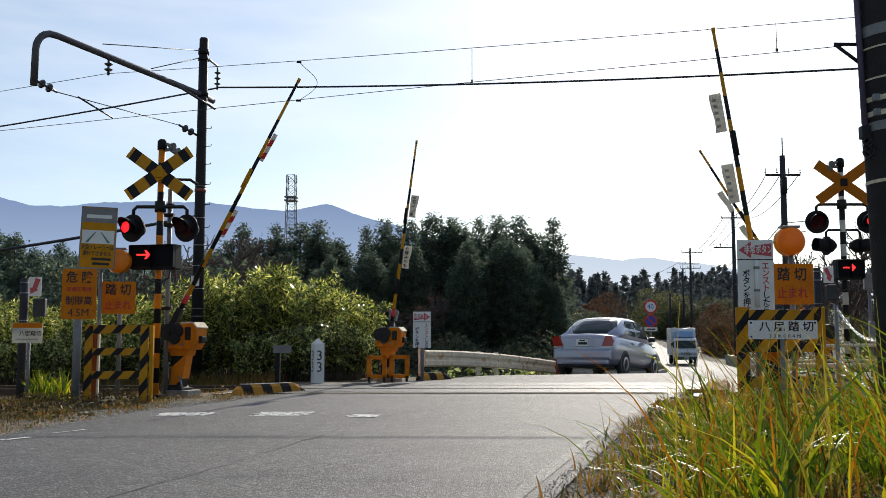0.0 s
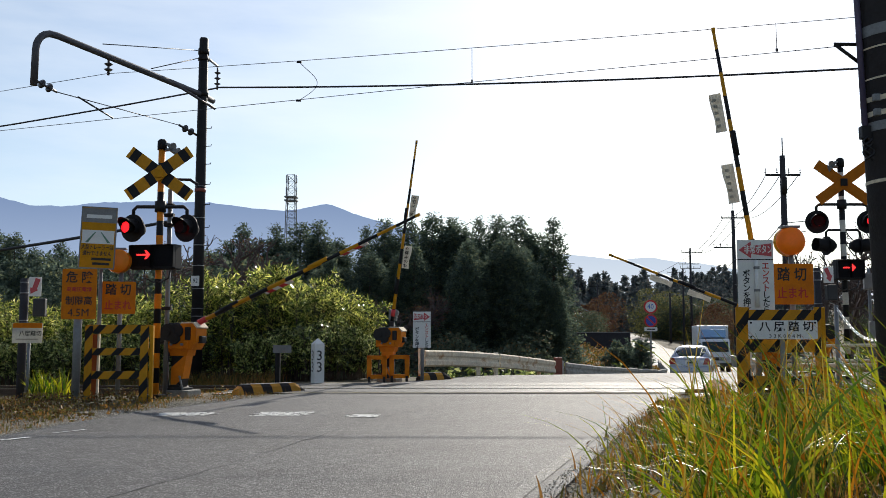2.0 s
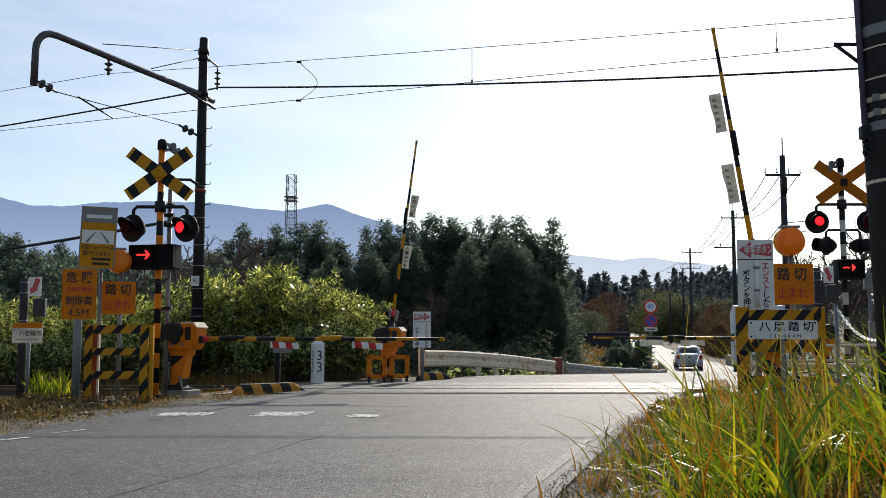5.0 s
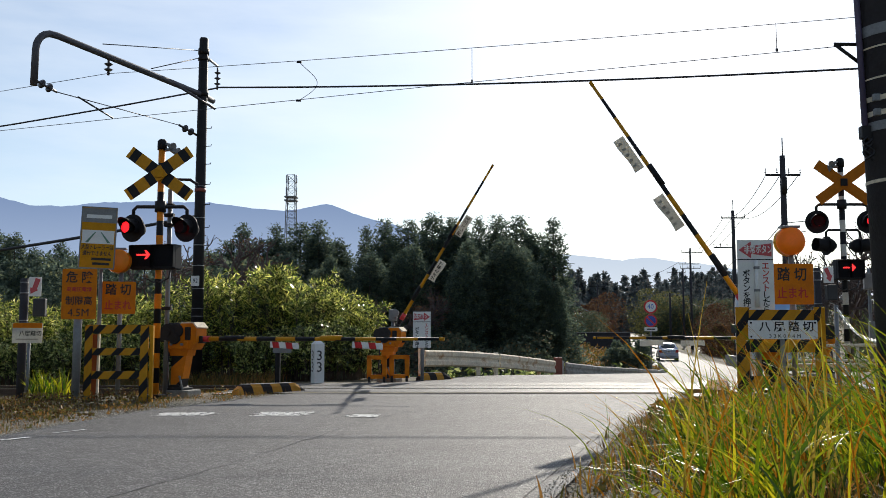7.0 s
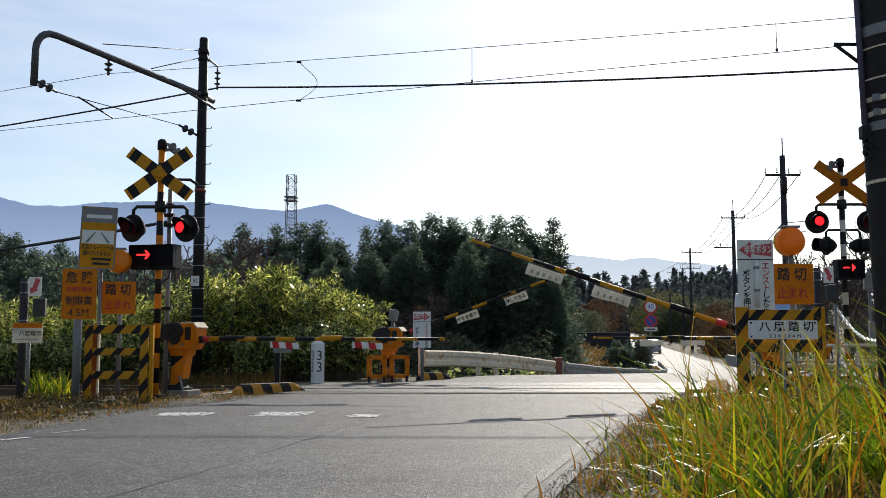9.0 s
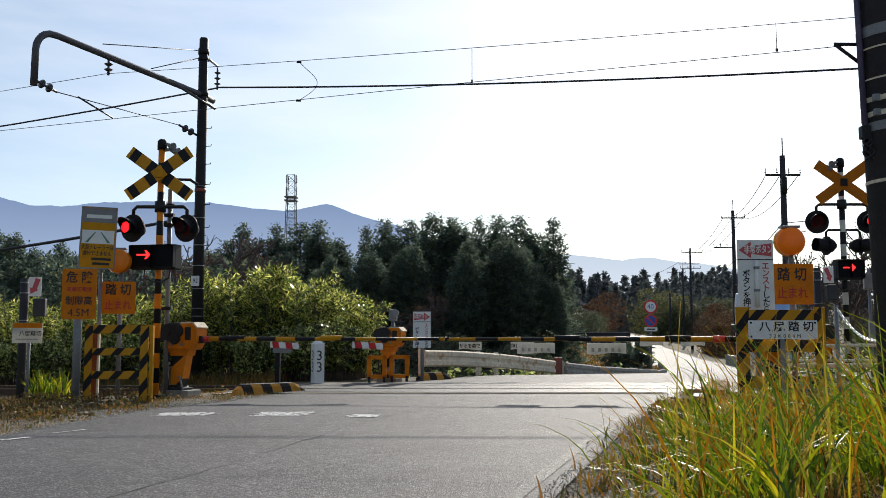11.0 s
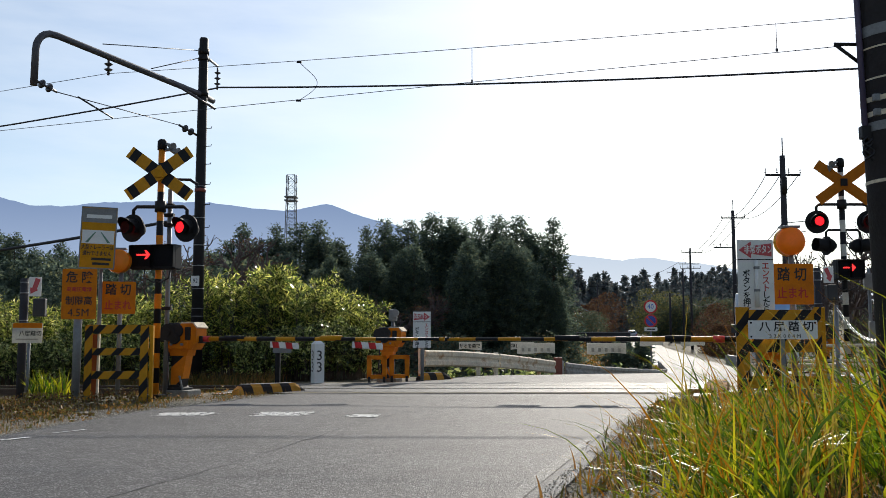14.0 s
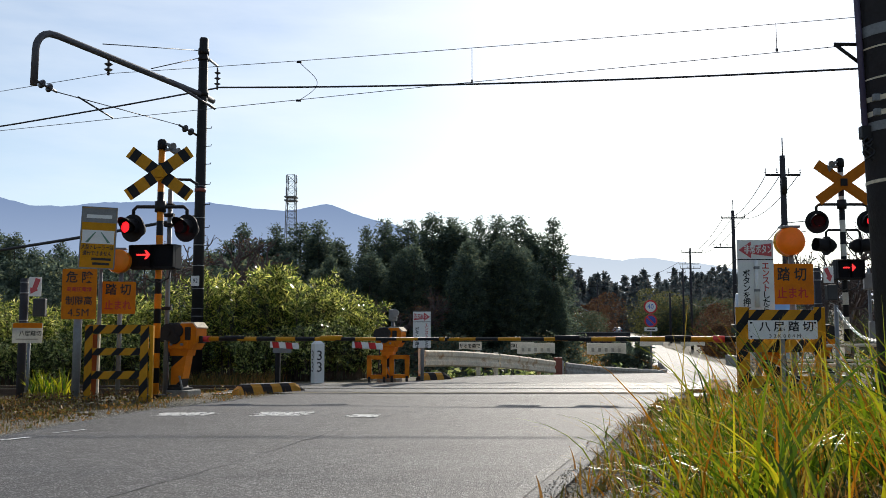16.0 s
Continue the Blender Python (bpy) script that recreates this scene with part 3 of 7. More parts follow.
    for kind, a, w, hh, txt in hung:
        if kind == "redwhite":
            HUNG.append((made("hung_board", lambda bm: box(bm, (0, 0, -0.092), (w, 0.012, hh), pose(0, 0, 0, 0, 3, 0)), M["redwhite"], boom, "red and white banded board", pose(a, 0, 0)), a))
        else:
            def flag(bm):
                n = 8
                for s in (-0.004, 0.004):
                    rows = [[bm.verts.new((a + (i / n - 0.5) * w, s + 0.007 * math.sin(i * 0.9 + j) + 0.02 * (i / n) ** 6 * j / 3, -0.05 - hh * j / 3 + 0.004 * math.sin(i * 0.7) * j)) for i in range(n + 1)] for j in range(4)]
                    for r0, r1 in zip(rows, rows[1:]):
                        for i in range(n):
                            bm.faces.new((r0[i], r0[i + 1], r1[i + 1], r1[i]))
            pl = made("hung_sign", flag, M["flag"], boom, "weathered white hanging sign")
            if kind == "plain":
                continue
            if txt:
                t = lettering(txt, hh * 0.62, M["ink"], pl, a, -0.03, -0.06 - hh / 2, squeeze=min(1.0, w / (len(txt) * hh * 0.66)))
            else:
                for i in range(5):
                    made("text_bar", lambda bm: box(bm, (a + (i - 2) * w * 0.17, 0.028, -0.07 - hh / 2), (w * 0.07, 0.002, hh * 0.34)), M["faded"], pl)
    return g, boom, h


M["flag"] = mat("weathered_white_sheet", (0.60, 0.58, 0.52), 0.7, vary=0.2, scale=5, thin=0.35)
M["faded"] = mat("faded_lettering", (0.36, 0.34, 0.29), 0.7, vary=0.3, thin=0.2)
gate_nl = barrier(-3.51, -2.83, 1, 4.40, 0.815, "orange near barrier machine with red and white boards on its boom", [("redwhite", 1.99, 0.46, 0.088, ""), ("redwhite", 3.28, 0.46, 0.088, "")], mc=0.32, sleeve=0.62)
gate_fr = barrier(6.18, 3.18, -1, 4.10, 0.83, "orange far barrier machine with white boards on its boom", [("plain", 2.24, 0.44, 0.10, ""), ("plain", 3.00, 0.44, 0.10, "")], True)
gate_nr = barrier(5.10, -2.95, -1, 4.0, 0.815, "orange near barrier machine with white sheets on its boom", [("flag", 1.98, 0.50, 0.138, ""), ("flag", 2.90, 0.50, 0.138, "")], sleeve=0.52)
gate_fl = barrier(-2.00, 2.77, 1, 4.10, 0.80, "orange far barrier machine with lettered white boards on its boom", [("flag", 1.70, 0.46, 0.15, "サオを車で"), ("flag", 2.75, 0.46, 0.15, "押して出る")], True)


def boom_rows(h, pairs):
    return [(t, pose(0, 0, h, 0, -a, 0)) for t, a in pairs]


# ---- crossing signals ----
FLIPS = [0.05 + 0.6145 * k for k in range(26)]


def signal(u, v, height, label, bands, blade_mat, blades, cross_z, lamp_z, lamp_du, arrow_z, arrow_w, face, first, horn, back):
    """A warning post: crossed blades, two flashing lamps on a bar, an arrow box, loudspeakers."""
    p = line_to_world(u, v)
    s = thing("crossing_signal", pose(p.x, p.y, ground_z(p.x, p.y), 0, 0, 0), label, "crossing signal", "crossing signals")
    made("post", lambda bm: tube(bm, [(0, 0, -0.1), (0, 0, height - 0.12)], 0.05, 16), bands, s, "post in painted bands")
    made("base_plate", lambda bm: box(bm, (0, 0, 0.02), (0.30, 0.30, 0.06), bevel=0.01), M["iron"], s)
    made("cap", lambda bm: (tube(bm, [(0, 0, height - 0.16), (0, 0, height - 0.03), (0, 0, height)], [0.068, 0.068, 0.04], 12)), M["black"], s)
    for sg in (1, -1):
        bl = made("cross_blade", lambda bm: box(bm, (0, 0, 0), (blades, 0.016, 0.185), bevel=0.003), blade_mat, s, place=pose(0, -0.10 + 0.02 * sg, cross_z, 0, 36 * sg, 0))
    made("hub_plate", lambda bm: box(bm, (0, -0.115 if back else -0.105, cross_z), (0.12, 0.075, 0.13), bevel=0.01), M["black"] if back else M["yellow"], s)

    def horns(bm):
        for a, b in ((horn * 0.07, 0.02), (horn * 0.10, -0.06)):
            tube(bm, [(0, 0.0, height - 0.10 + b), (a * 1.3, -0.03, height - 0.10 + b), (a * 1.9, -0.05, height - 0.13 + b), (a * 2.6, -0.08, height - 0.15 + b)], [0.025, 0.025, 0.035, 0.068], 12)
    made("loudspeaker", horns, M["grey"], s, "grey horn loudspeaker")

    def bar(bm):
        pts = [(-lamp_du, 0, lamp_z + 0.16), (-lamp_du, 0, lamp_z + 0.27), (-lamp_du + 0.05, 0, lamp_z + 0.32), (lamp_du - 0.05, 0, lamp_z + 0.32), (lamp_du, 0, lamp_z + 0.27), (lamp_du, 0, lamp_z + 0.16)]
        tube(bm, pts, 0.026, 10)
        tube(bm, [(0, 0, lamp_z + 0.24), (0, 0, lamp_z + 0.40)], 0.082, 14)
    made("lamp_bar", bar, M["iron"], s)
    discs = []
    for k, x in enumerate((-lamp_du, lamp_du)):
        lamp = made("flashing_lamp", lambda bm: slab(bm, circle(0.205), 0.02), M["black"], s, "round black lamp with a long hood", pose(x, -0.02, lamp_z, 0, 0, face))

        def shade(bm):
            n = 26
            rows = []
            for r, y0, y1 in ((0.135, -0.008, -0.27), (0.125, -0.008, -0.265)):
                ring0, ring1 = [], []
                for i in range(n + 1):
                    a = radians(-35 + 250 * i / n)
                    reach = 0.35 + 0.65 * max(0.0, math.sin(a))
                    ring0.append(bm.verts.new((r * math.cos(a), y0, r * math.sin(a))))
                    ring1.append(bm.verts.new((r * math.cos(a), y0 + (y1 - y0) * reach, r * math.sin(a))))
                rows.append((ring0, ring1))
                for i in range(n):
                    bm.faces.new((ring0[i], ring0[i + 1], ring1[i + 1], ring1[i]))
            for i in range(n):
                bm.faces.new((rows[0][1][i], rows[0][1][i + 1], rows[1][1][i + 1], rows[1][1][i]))
        made("hood", shade, M["black"], lamp)
        made("lamp_back", lambda bm: tube(bm, [(0, 0.01, 0), (0, 0.10, 0), (0, 0.19, -0.01), (0, 0.21, -0.01)], [0.15, 0.145, 0.09, 0.03], 16), M["black"], lamp)
        disc = bmesh.new()
        tube(disc, [(0, -0.045, 0), (0, 0.045, 0)], 0.084, 22, False)
        for q in disc.faces:
            q.material_index = 2
        for r, y, mi in ((0.083, -0.020, 0), (0.083, 0.038, 1)):
            ring = [disc.verts.new((a, y, b)) for a, b in circle(r, 22)]
            mid = disc.verts.new((0, y - 0.006, 0))
            for i in range(22):
                disc.faces.new((ring[i], ring[(i + 1) % 22], mid)).material_index = mi
        me = bpy.data.meshes.new("lens")
        disc.to_mesh(me)
        disc.free()
        me.materials.append(M["lens_on"])
        me.materials.append(M["lens_off"])
        me.materials.append(M["black"])
        lens = new("lens", me)
        lens.parent = lamp
        lens["label"] = "red lens with one lit side that turns to flash"
        lens.matrix_basis = pose(0, -0.125, 0)
        discs.append((lens, k == first))
    ab = made("arrow_box", lambda bm: box(bm, (0, 0, 0), (arrow_w, 0.20, 0.36), bevel=0.015), M["black"], s, "black direction indicator box", pose(0, -0.14, arrow_z, 0, 0, face * 0.5))
    for sx in (-0.25, 0.25):
        def visor(bm):
            w, d, hh = arrow_w * 0.24, 0.07, 0.16
            for a, b in (((-w, 0.0, hh), (w, 0.0, hh)), ((-w, 0.0, hh), (-w, 0.0, -hh)), ((w, 0.0, hh), (w, 0.0, -hh))):
                q = [Vector(a), Vector(b), Vector(b) + Vector((0, -d, 0.0)), Vector(a) + Vector((0, -d, 0.0))]
                q = [c + Vector((sx * arrow_w, -0.10, 0)) for c in q]
                for o in (0.0, 0.008):
                    bm.faces.new([bm.verts.new(c + Vector((o, 0, o))) for c in q])
        made("visor", visor, M["black"], ab)
        made("indicator_pane", lambda bm: box(bm, (sx * arrow_w, -0.103, 0), (arrow_w * 0.42, 0.006, 0.28)), M["glassblack"], ab, "dark indicator pane")

    def arrow(bm):
        w = arrow_w * (0.24 if back else 0.15)
        slab(bm, [(-w, -0.012), (w * 0.45, -0.012), (w * 0.15, -0.065), (w * 0.42, -0.065), (w, 0.0), (w * 0.42, 0.065), (w * 0.15, 0.065), (w * 0.45, 0.012), (-w, 0.012)], 0.006, pose((-0.02 if back else -0.20) * arrow_w, -0.112, 0.03))
    made("arrow", arrow, M["arrow_on"], ab, "lit red arrow pointing right")

    def leads(bm):
        tube(bm, [(-0.18, -0.10, arrow_z - 0.18), (-0.16, -0.10, arrow_z - 0.30), (-0.05, -0.06, arrow_z - 0.36), (0.0, -0.06, arrow_z - 0.34)], 0.012, 6)
        tube(bm, [(0.20, -0.10, arrow_z - 0.18), (0.18, -0.10, arrow_z - 0.30), (0.05, -0.06, arrow_z - 0.36), (0.0, -0.06, arrow_z - 0.34)], 0.012, 6)
    made("cable", leads, M["wire"], s)
    return s, discs


M["orange_dark"] = mat("weathered_orange_enamel", (0.42, 0.13, 0.01), 0.7, vary=0.2, scale=8, spec=0.1)
M["glassblack"] = mat("dark_pane", (0.008, 0.008, 0.01), 0.7, spec=0.1)
sig_l, discs_l = signal(-3.34, -3.30, 3.80, "crossing signal on an orange and black post with striped crossed blades", M["post_bands"], M["buck_a"], 1.12, 3.27, 2.47, 0.395, 2.03, 0.70, -22, 0, 1, False)
sig_r, discs_r = signal(6.59, 2.79, 3.92, "crossing signal on a banded post with plain orange blades", M["post_white"], M["orange_dark"], 1.14, 3.46, 2.76, 0.46, 1.90, 0.46, -6, 1, -1, True)

# a second, unlit pair turned along the side road
made("lamp_bar", lambda bm: tube(bm, [(-0.30, 0, 2.50), (-0.30, 0, 2.58), (-0.26, 0, 2.62), (0.26, 0, 2.62), (0.30, 0, 2.58), (0.30, 0, 2.50)], 0.022, 8), M["iron"], sig_r)
for sg in (-1, 1):
    lp = made("side_lamp", lambda bm: slab(bm, circle(0.17, 24), 0.02), M["black"], sig_r, "unlit black lamp turned to the side", pose(0.30 * sg, 0, 2.34, 0, 0, 78 * sg))
    made("lamp_back", lambda bm: tube(bm, [(0, 0.01, 0), (0, 0.10, 0), (0, 0.18, 0)], [0.13, 0.12, 0.05], 14), M["black"], lp)
    made("hood", lambda bm: tube(bm, [(0, -0.01, 0), (0, -0.22, 0.02)], [0.12, 0.12], 16, False), M["black"], lp)


def flash_rows(lit_first):
    """The lens turns half round, in a tenth of a second, at each change."""
    side, rows = (0 if lit_first else 180), []
    rows.append((0.0, side))
    for t in FLIPS:
        if t > 15.9:
            break
        base = math.ceil(t * 10 - 0.001) / 10 - 2 / 30
        for k, a in ((-1, 0), (0, 60), (1, 120), (2, 180)):
            if base + k / 30 > 0.0:
                rows.append((base + k / 30, side + a))
        side += 180
    rows.append((16.0, side))
    return [(t, pose(0, -0.125, 0, 0, 0, a)) for t, a in rows]


# ---- signs, fences and posts beside the crossing ----
def stand(name, x, y, turn, label, category, group=""):
    return thing(name, pose(x, y, ground_z(x, y), 0, 0, turn), label, category, group)


def post(parent, x, y, z1, r=0.03, material=None, name="post"):
    return made(name, lambda bm: tube(bm, [(x, y, -0.15), (x, y, z1)], r, 12), material or M["grey"], parent)


def plate(parent, material, x, y, z, w, h, r=0.02, name="board", label="", lean=0.0):
    ob = made(name, lambda bm: slab(bm, round_rect(w, h, r), 0.012), material, parent, label, pose(x, y, z, 0, lean, 0))
    return ob


# height warning
s = stand("height_warning_sign", -5.01, 12.80, 8, "orange height limit sign on a grey post", "road sign")
post(s, 0.0, 0.05, 1.72, 0.055)
b = plate(s, M["orange"], 0.02, -0.02, 1.475, 0.455, 0.69, label="orange lettered board")
lettering("危 険", 0.165, M["ink"], b, 0, -0.008, 0.22, 0.95)
lettering("高電圧電線", 0.068, M["redink"], b, 0, -0.008, 0.06, 0.98)
lettering("制限高", 0.125, M["ink"], b, 0, -0.008, -0.10, 0.95)
lettering("4.5M", 0.15, M["ink"], b, 0, -0.008, -0.26, 0.95)
# tall information board
s = stand("information_board", -4.85, 13.05, 10, "tall yellow information board with a rail picture", "information board")
post(s, 0.04, 0.05, 2.3, 0.028, M["grey"])
b = plate(s, M["yellow"], 0.0, -0.02, 2.27, 0.475, 0.86, 0.008, label="yellow printed board in a metal border", lean=2)
made("border", lambda bm: [box(bm, (x, 0, z), (w, 0.02, h)) for x, z, w, h in ((-0.235, 0, 0.015, 0.87), (0.235, 0, 0.015, 0.87), (0, 0.43, 0.485, 0.015), (0, -0.43, 0.485, 0.015))], M["grey"], b)
made("grey_panel", lambda bm: box(bm, (0, -0.008, 0.315), (0.45, 0.004, 0.20)), M["dullgrey"], b, "grey heading panel")
made("text_bar", lambda bm: box(bm, (0, -0.012, 0.30), (0.34, 0.003, 0.05)), M["white"], b)
made("picture", lambda bm: box(bm, (0, -0.008, 0.01), (0.43, 0.004, 0.19)), M["white"], b, "white picture of converging rails")
for sg in (-1, 1):
    made("picture_rail", lambda bm: slab(bm, [(0.03 * sg, 0.08), (0.045 * sg, 0.08), (0.17 * sg, -0.07), (0.13 * sg, -0.07)][::sg], 0.003, pose(0, -0.012, 0.0)), M["picgreen"], b)
lettering("大型トレーラーは", 0.075, M["ink"], b, 0, -0.008, -0.14, 0.72)
lettering("通行できません", 0.072, M["ink"], b, 0, -0.008, -0.225, 0.78)
bars(b, M["ink"], 0.06, -0.008, -0.30, 0.26, 2, 0.035, 0.065)
# stop signs with amber lamps, left and right
for x, y, turn, wide, zc, zl, dx in ((-4.58, 13.15, 8, 0.475, 1.395, 1.915, -0.02), (4.13, 11.02, 0, 0.505, 1.465, 1.975, 0.0)):
    s = stand("stop_sign", x, y, turn, "orange crossing stop sign under a round amber lamp", "road sign", "crossing stop signs")
    zg = ground_z(x, y)
    post(s, 0.02, 0.06, zl - zg, 0.032)
    b = plate(s, M["orange"], 0, 0, zc - zg, wide, wide * 0.955, label="orange lettered board")
    lettering("踏 切", 0.17, M["ink"], b, 0, -0.008, 0.105, 0.92)
    lettering("止まれ", 0.145, M["redink"], b, 0, -0.008, -0.115, 0.85)
    lamp = made("amber_lamp", lambda bm: tube(bm, [(0, 0.07, 0), (0, -0.02, 0), (0, -0.05, 0), (0, -0.058, 0)], [0.168, 0.168, 0.15, 0.06], 28), M["amber"], s, "round amber warning lamp", pose(dx, 0.0, zl - zg))
    made("rim", lambda bm: tube(bm, [(0, 0.09, 0), (0, 0.0, 0)], 0.176, 28, False), M["yellow"], lamp)
    made("cowl", lambda bm: box(bm, (0, 0.03, 0.172), (0.22, 0.12, 0.03), bevel=0.008), M["grey"], lamp)


# striped fences
def fence(x, y, turn, w, top, label, planks, stiles):
    f = stand("striped_fence", x, y, turn, label, "fence", "striped fences")
    for z, h in planks:
        made("plank", lambda bm: box(bm, (0, 0, z), (w, 0.025, h), bevel=0.003), M["hatch"], f, "plank with yellow and black hatching")
    for sx, sw in stiles:
        made("stile", lambda bm: box(bm, (sx, -0.016, top / 2 + 0.02), (sw, 0.03, top + 0.04), bevel=0.003), M["hatch_b"], f, "upright with yellow and black hatching")
    made("end_post", lambda bm: box(bm, (w / 2 + 0.02, 0.0, top / 2 - 0.02), (0.045, 0.07, top + 0.12), bevel=0.006), M["yellow"], f)
    return f


fence(-4.49, 12.95, 0, 0.90, 1.0, "yellow and black hatched fence panel", ((0.99, 0.12), (0.68, 0.10), (0.36, 0.11)), ((-0.40, 0.10), (0.37, 0.11)))
s = stand("marker_post", -4.82, 13.05, 0, "slim reddish wooden post with a white strip", "post")
made("post", lambda bm: box(bm, (-0.02, 0, 0.42), (0.07, 0.05, 1.0), bevel=0.004), mat("reddish_wood", (0.30, 0.085, 0.03), 0.8, vary=0.3, scale=9, spec=0.1), s)
made("strip", lambda bm: box(bm, (0.03, -0.006, 0.42), (0.028, 0.045, 1.0), bevel=0.003), M["rail_white"], s, "white painted strip")
fence(3.92, 10.92, 0, 0.98, 1.05, "hatched fence panel with the crossing's name board", ((0.95, 0.22), (0.64, 0.15), (0.22, 0.14)), ((-0.43, 0.15), (0.46, 0.10)))
nb = stand("name_board", 3.93, 10.80, 0, "white enamel name board fixed to the hatched fence", "name board")
zg = ground_z(3.93, 10.8)
b = plate(nb, M["white"], 0, 0.02, 0.925 - zg, 0.80, 0.215, 0.01)
lettering("八 尻 踏 切", 0.125, M["ink"], b, 0.04, -0.008, 0.03, 1.05)
lettering("3 3 K 0 0 4 M", 0.060, M["ink"], b, 0.02, -0.008, -0.075, 1.1)
for a, c in ((-0.37, 0.08), (-0.37, -0.08), (0.37, 0.08)):
    made("screw", lambda bm: tube(bm, [(a, -0.012, c), (a, 0.0, c)], 0.012, 8), M["iron"], b)
made("bracket", lambda bm: box(bm, (0, 0.05, 0.45), (0.05, 0.03, 0.92)), M["grey"], nb)


# emergency button boards
def button_board(x, y, turn, zc, w, h, flip, cut):
    s = stand("emergency_board", x, y, turn, "white emergency button board with a red arrow", "information board", "emergency boards")
    zg = ground_z(x, y)
    post(s, 0.0 if not flip else 0.02, 0.05, zc - zg + h / 2, 0.035)
    b = plate(s, M["white"], 0, 0, zc - zg, w, h, 0.008)
    k = -1 if flip else 1
    ah = h * 0.125

    def arrow(bm):
        z0 = h / 2 - ah * 1.15
        slab(bm, [(k * a * w, z0 + c * ah) for a, c in ((-0.45, -0.75), (0.12, -0.45), (0.12, -0.95), (0.46, 0.0), (0.12, 0.95), (0.12, 0.45), (-0.45, 0.75))][::k], 0.004, pose(0, -0.008, 0))
    made("arrow", arrow, M["redsign"], b, "red arrow")
    lettering("非常ボタン", ah * 1.05, M["white"], b, -0.01 * k + (0.06 * w if flip else -0.06 * w), -0.012, h / 2 - ah * 1.15, 0.50 * w / (ah * 3.3))
    made("rule", lambda bm: box(bm, (0, -0.008, h / 2 - ah * 2.25), (w * 0.98, 0.003, 0.012)), M["ink"], b)
    size = h * 0.118
    for col, word, inks in ((0.27 * w, "エンストしたら", 4), (-0.27 * w, "ボタンを押す", 0)):
        for i, ch in enumerate(word):
            vert = ch if ch != "ー" else "丨"
            drop = h / 2 - ah * 2.6 - size * 0.88 * (i + 0.5) - (0 if col > 0 else h * 0.11)
            lettering(vert, size, M["redink"] if i < inks else M["ink"], b, col, -0.008, drop, 0.95, "letter")
    if cut:
        made("tube_lamp", lambda bm: tube(bm, [(0, -0.03, -h * 0.46), (0, -0.03, h * 0.20)], 0.024, 10), M["white"], b, "narrow white tube on the board")
        for c in (0.1, -0.22):
            made("clip", lambda bm: box(bm, (0, -0.035, c * h), (0.055, 0.05, 0.03)), M["grey"], b)


M["redsign"] = mat("red_sign_face", (0.50, 0.07, 0.08), 0.5, vary=0.08)
button_board(3.69, 10.98, 0, 1.57, 0.425, 0.83, True, True)
button_board(-0.42, 18.6, -8, 0.99, 0.355, 0.72, False, False)
# little red arrow boards with push button boxes
for x, y, turn, zt in ((-5.98, 13.55, 12, 1.57), (6.50, 15.9, 0, 1.90)):
    s = stand("button_post", x, y, turn, "grey post with emergency button box and arrow board", "button post", "emergency button posts")
    zg = ground_z(x, y)
    post(s, -0.10, 0.02, zt - zg + 0.12, 0.06, M["pole"])
    b = plate(s, M["white"], 0.06, -0.06, zt - zg, 0.17, 0.28, 0.006, label="small white arrow board")
    made("arrow", lambda bm: slab(bm, [(-0.02, -0.12), (0.06, -0.03), (0.035, -0.025), (0.03, 0.12), (-0.04, 0.12), (-0.03, -0.03), (-0.06, -0.035)], 0.004, pose(0, -0.008, 0, 0, 20 if x < 0 else -20, 0)), M["redsign"], b)
    made("button_box", lambda bm: box(bm, (0.12, 0, zt - zg - 0.30), (0.17, 0.14, 0.26), bevel=0.015), M["plastic"], s, "dark push button box")
    for c in (0.05, -0.1, -0.5):
        made("strap", lambda bm: tube(bm, [(-0.10, 0.02, zt - zg + c), (-0.10, 0.02, zt - zg + c + 0.02)], 0.064, 12), M["grey"], s)
s = stand("notice_plate", -5.86, 13.2, 10, "small white notice plate with an orange heading", "notice")
post(s, 0.02, 0.03, 1.0, 0.02)
b = plate(s, M["flag"], 0, 0, 0.90 - ground_z(-5.86, 13.2), 0.40, 0.285, 0.006)
made("heading", lambda bm: box(bm, (0, -0.008, 0.105), (0.39, 0.003, 0.07)), M["orange"], b, "orange heading band")
lettering("八尻踏切", 0.075, M["ink"], b, 0.04, -0.008, -0.01, 1.0)
bars(b, M["faded"], 0, -0.008, -0.09, 0.3, 1, 0.02, 0.05)


# striped kerb blocks
def kerb_block(u, v, turn, length, label):
    p = line_to_world(u, v)
    k = thing("kerb_block", pose(p.x, p.y, road_z(p.x, p.y) - 0.04, 0, 0, turn), label, "kerb block", "kerb blocks")

    def blk(bm):
        prof = [(-0.11, 0.0), (0.11, 0.0), (0.10, 0.14), (0.06, 0.185), (-0.06, 0.185), (-0.10, 0.14)]
        ends = [(-length / 2, 0.55), (-length / 2 + 0.10, 1.0), (length / 2 - 0.22, 1.0), (length / 2, 0.25)]
        rings = [[bm.verts.new((x, a, c * s)) for a, c in prof] for x, s in ends]
        for a, b in zip(rings, rings[1:]):
            for i in range(6):
                bm.faces.new((a[i], a[(i + 1) % 6], b[(i + 1) % 6], b[i]))
        bm.faces.new(rings[0])
        bm.faces.new(rings[-1][::-1])
    made("block", blk, M["kerb_bands"], k)
    made("top_face", lambda bm: box(bm, (-0.06, 0, 0.187), (length - 0.40, 0.12, 0.008)), M["concrete"], k, "pale worn concrete top")


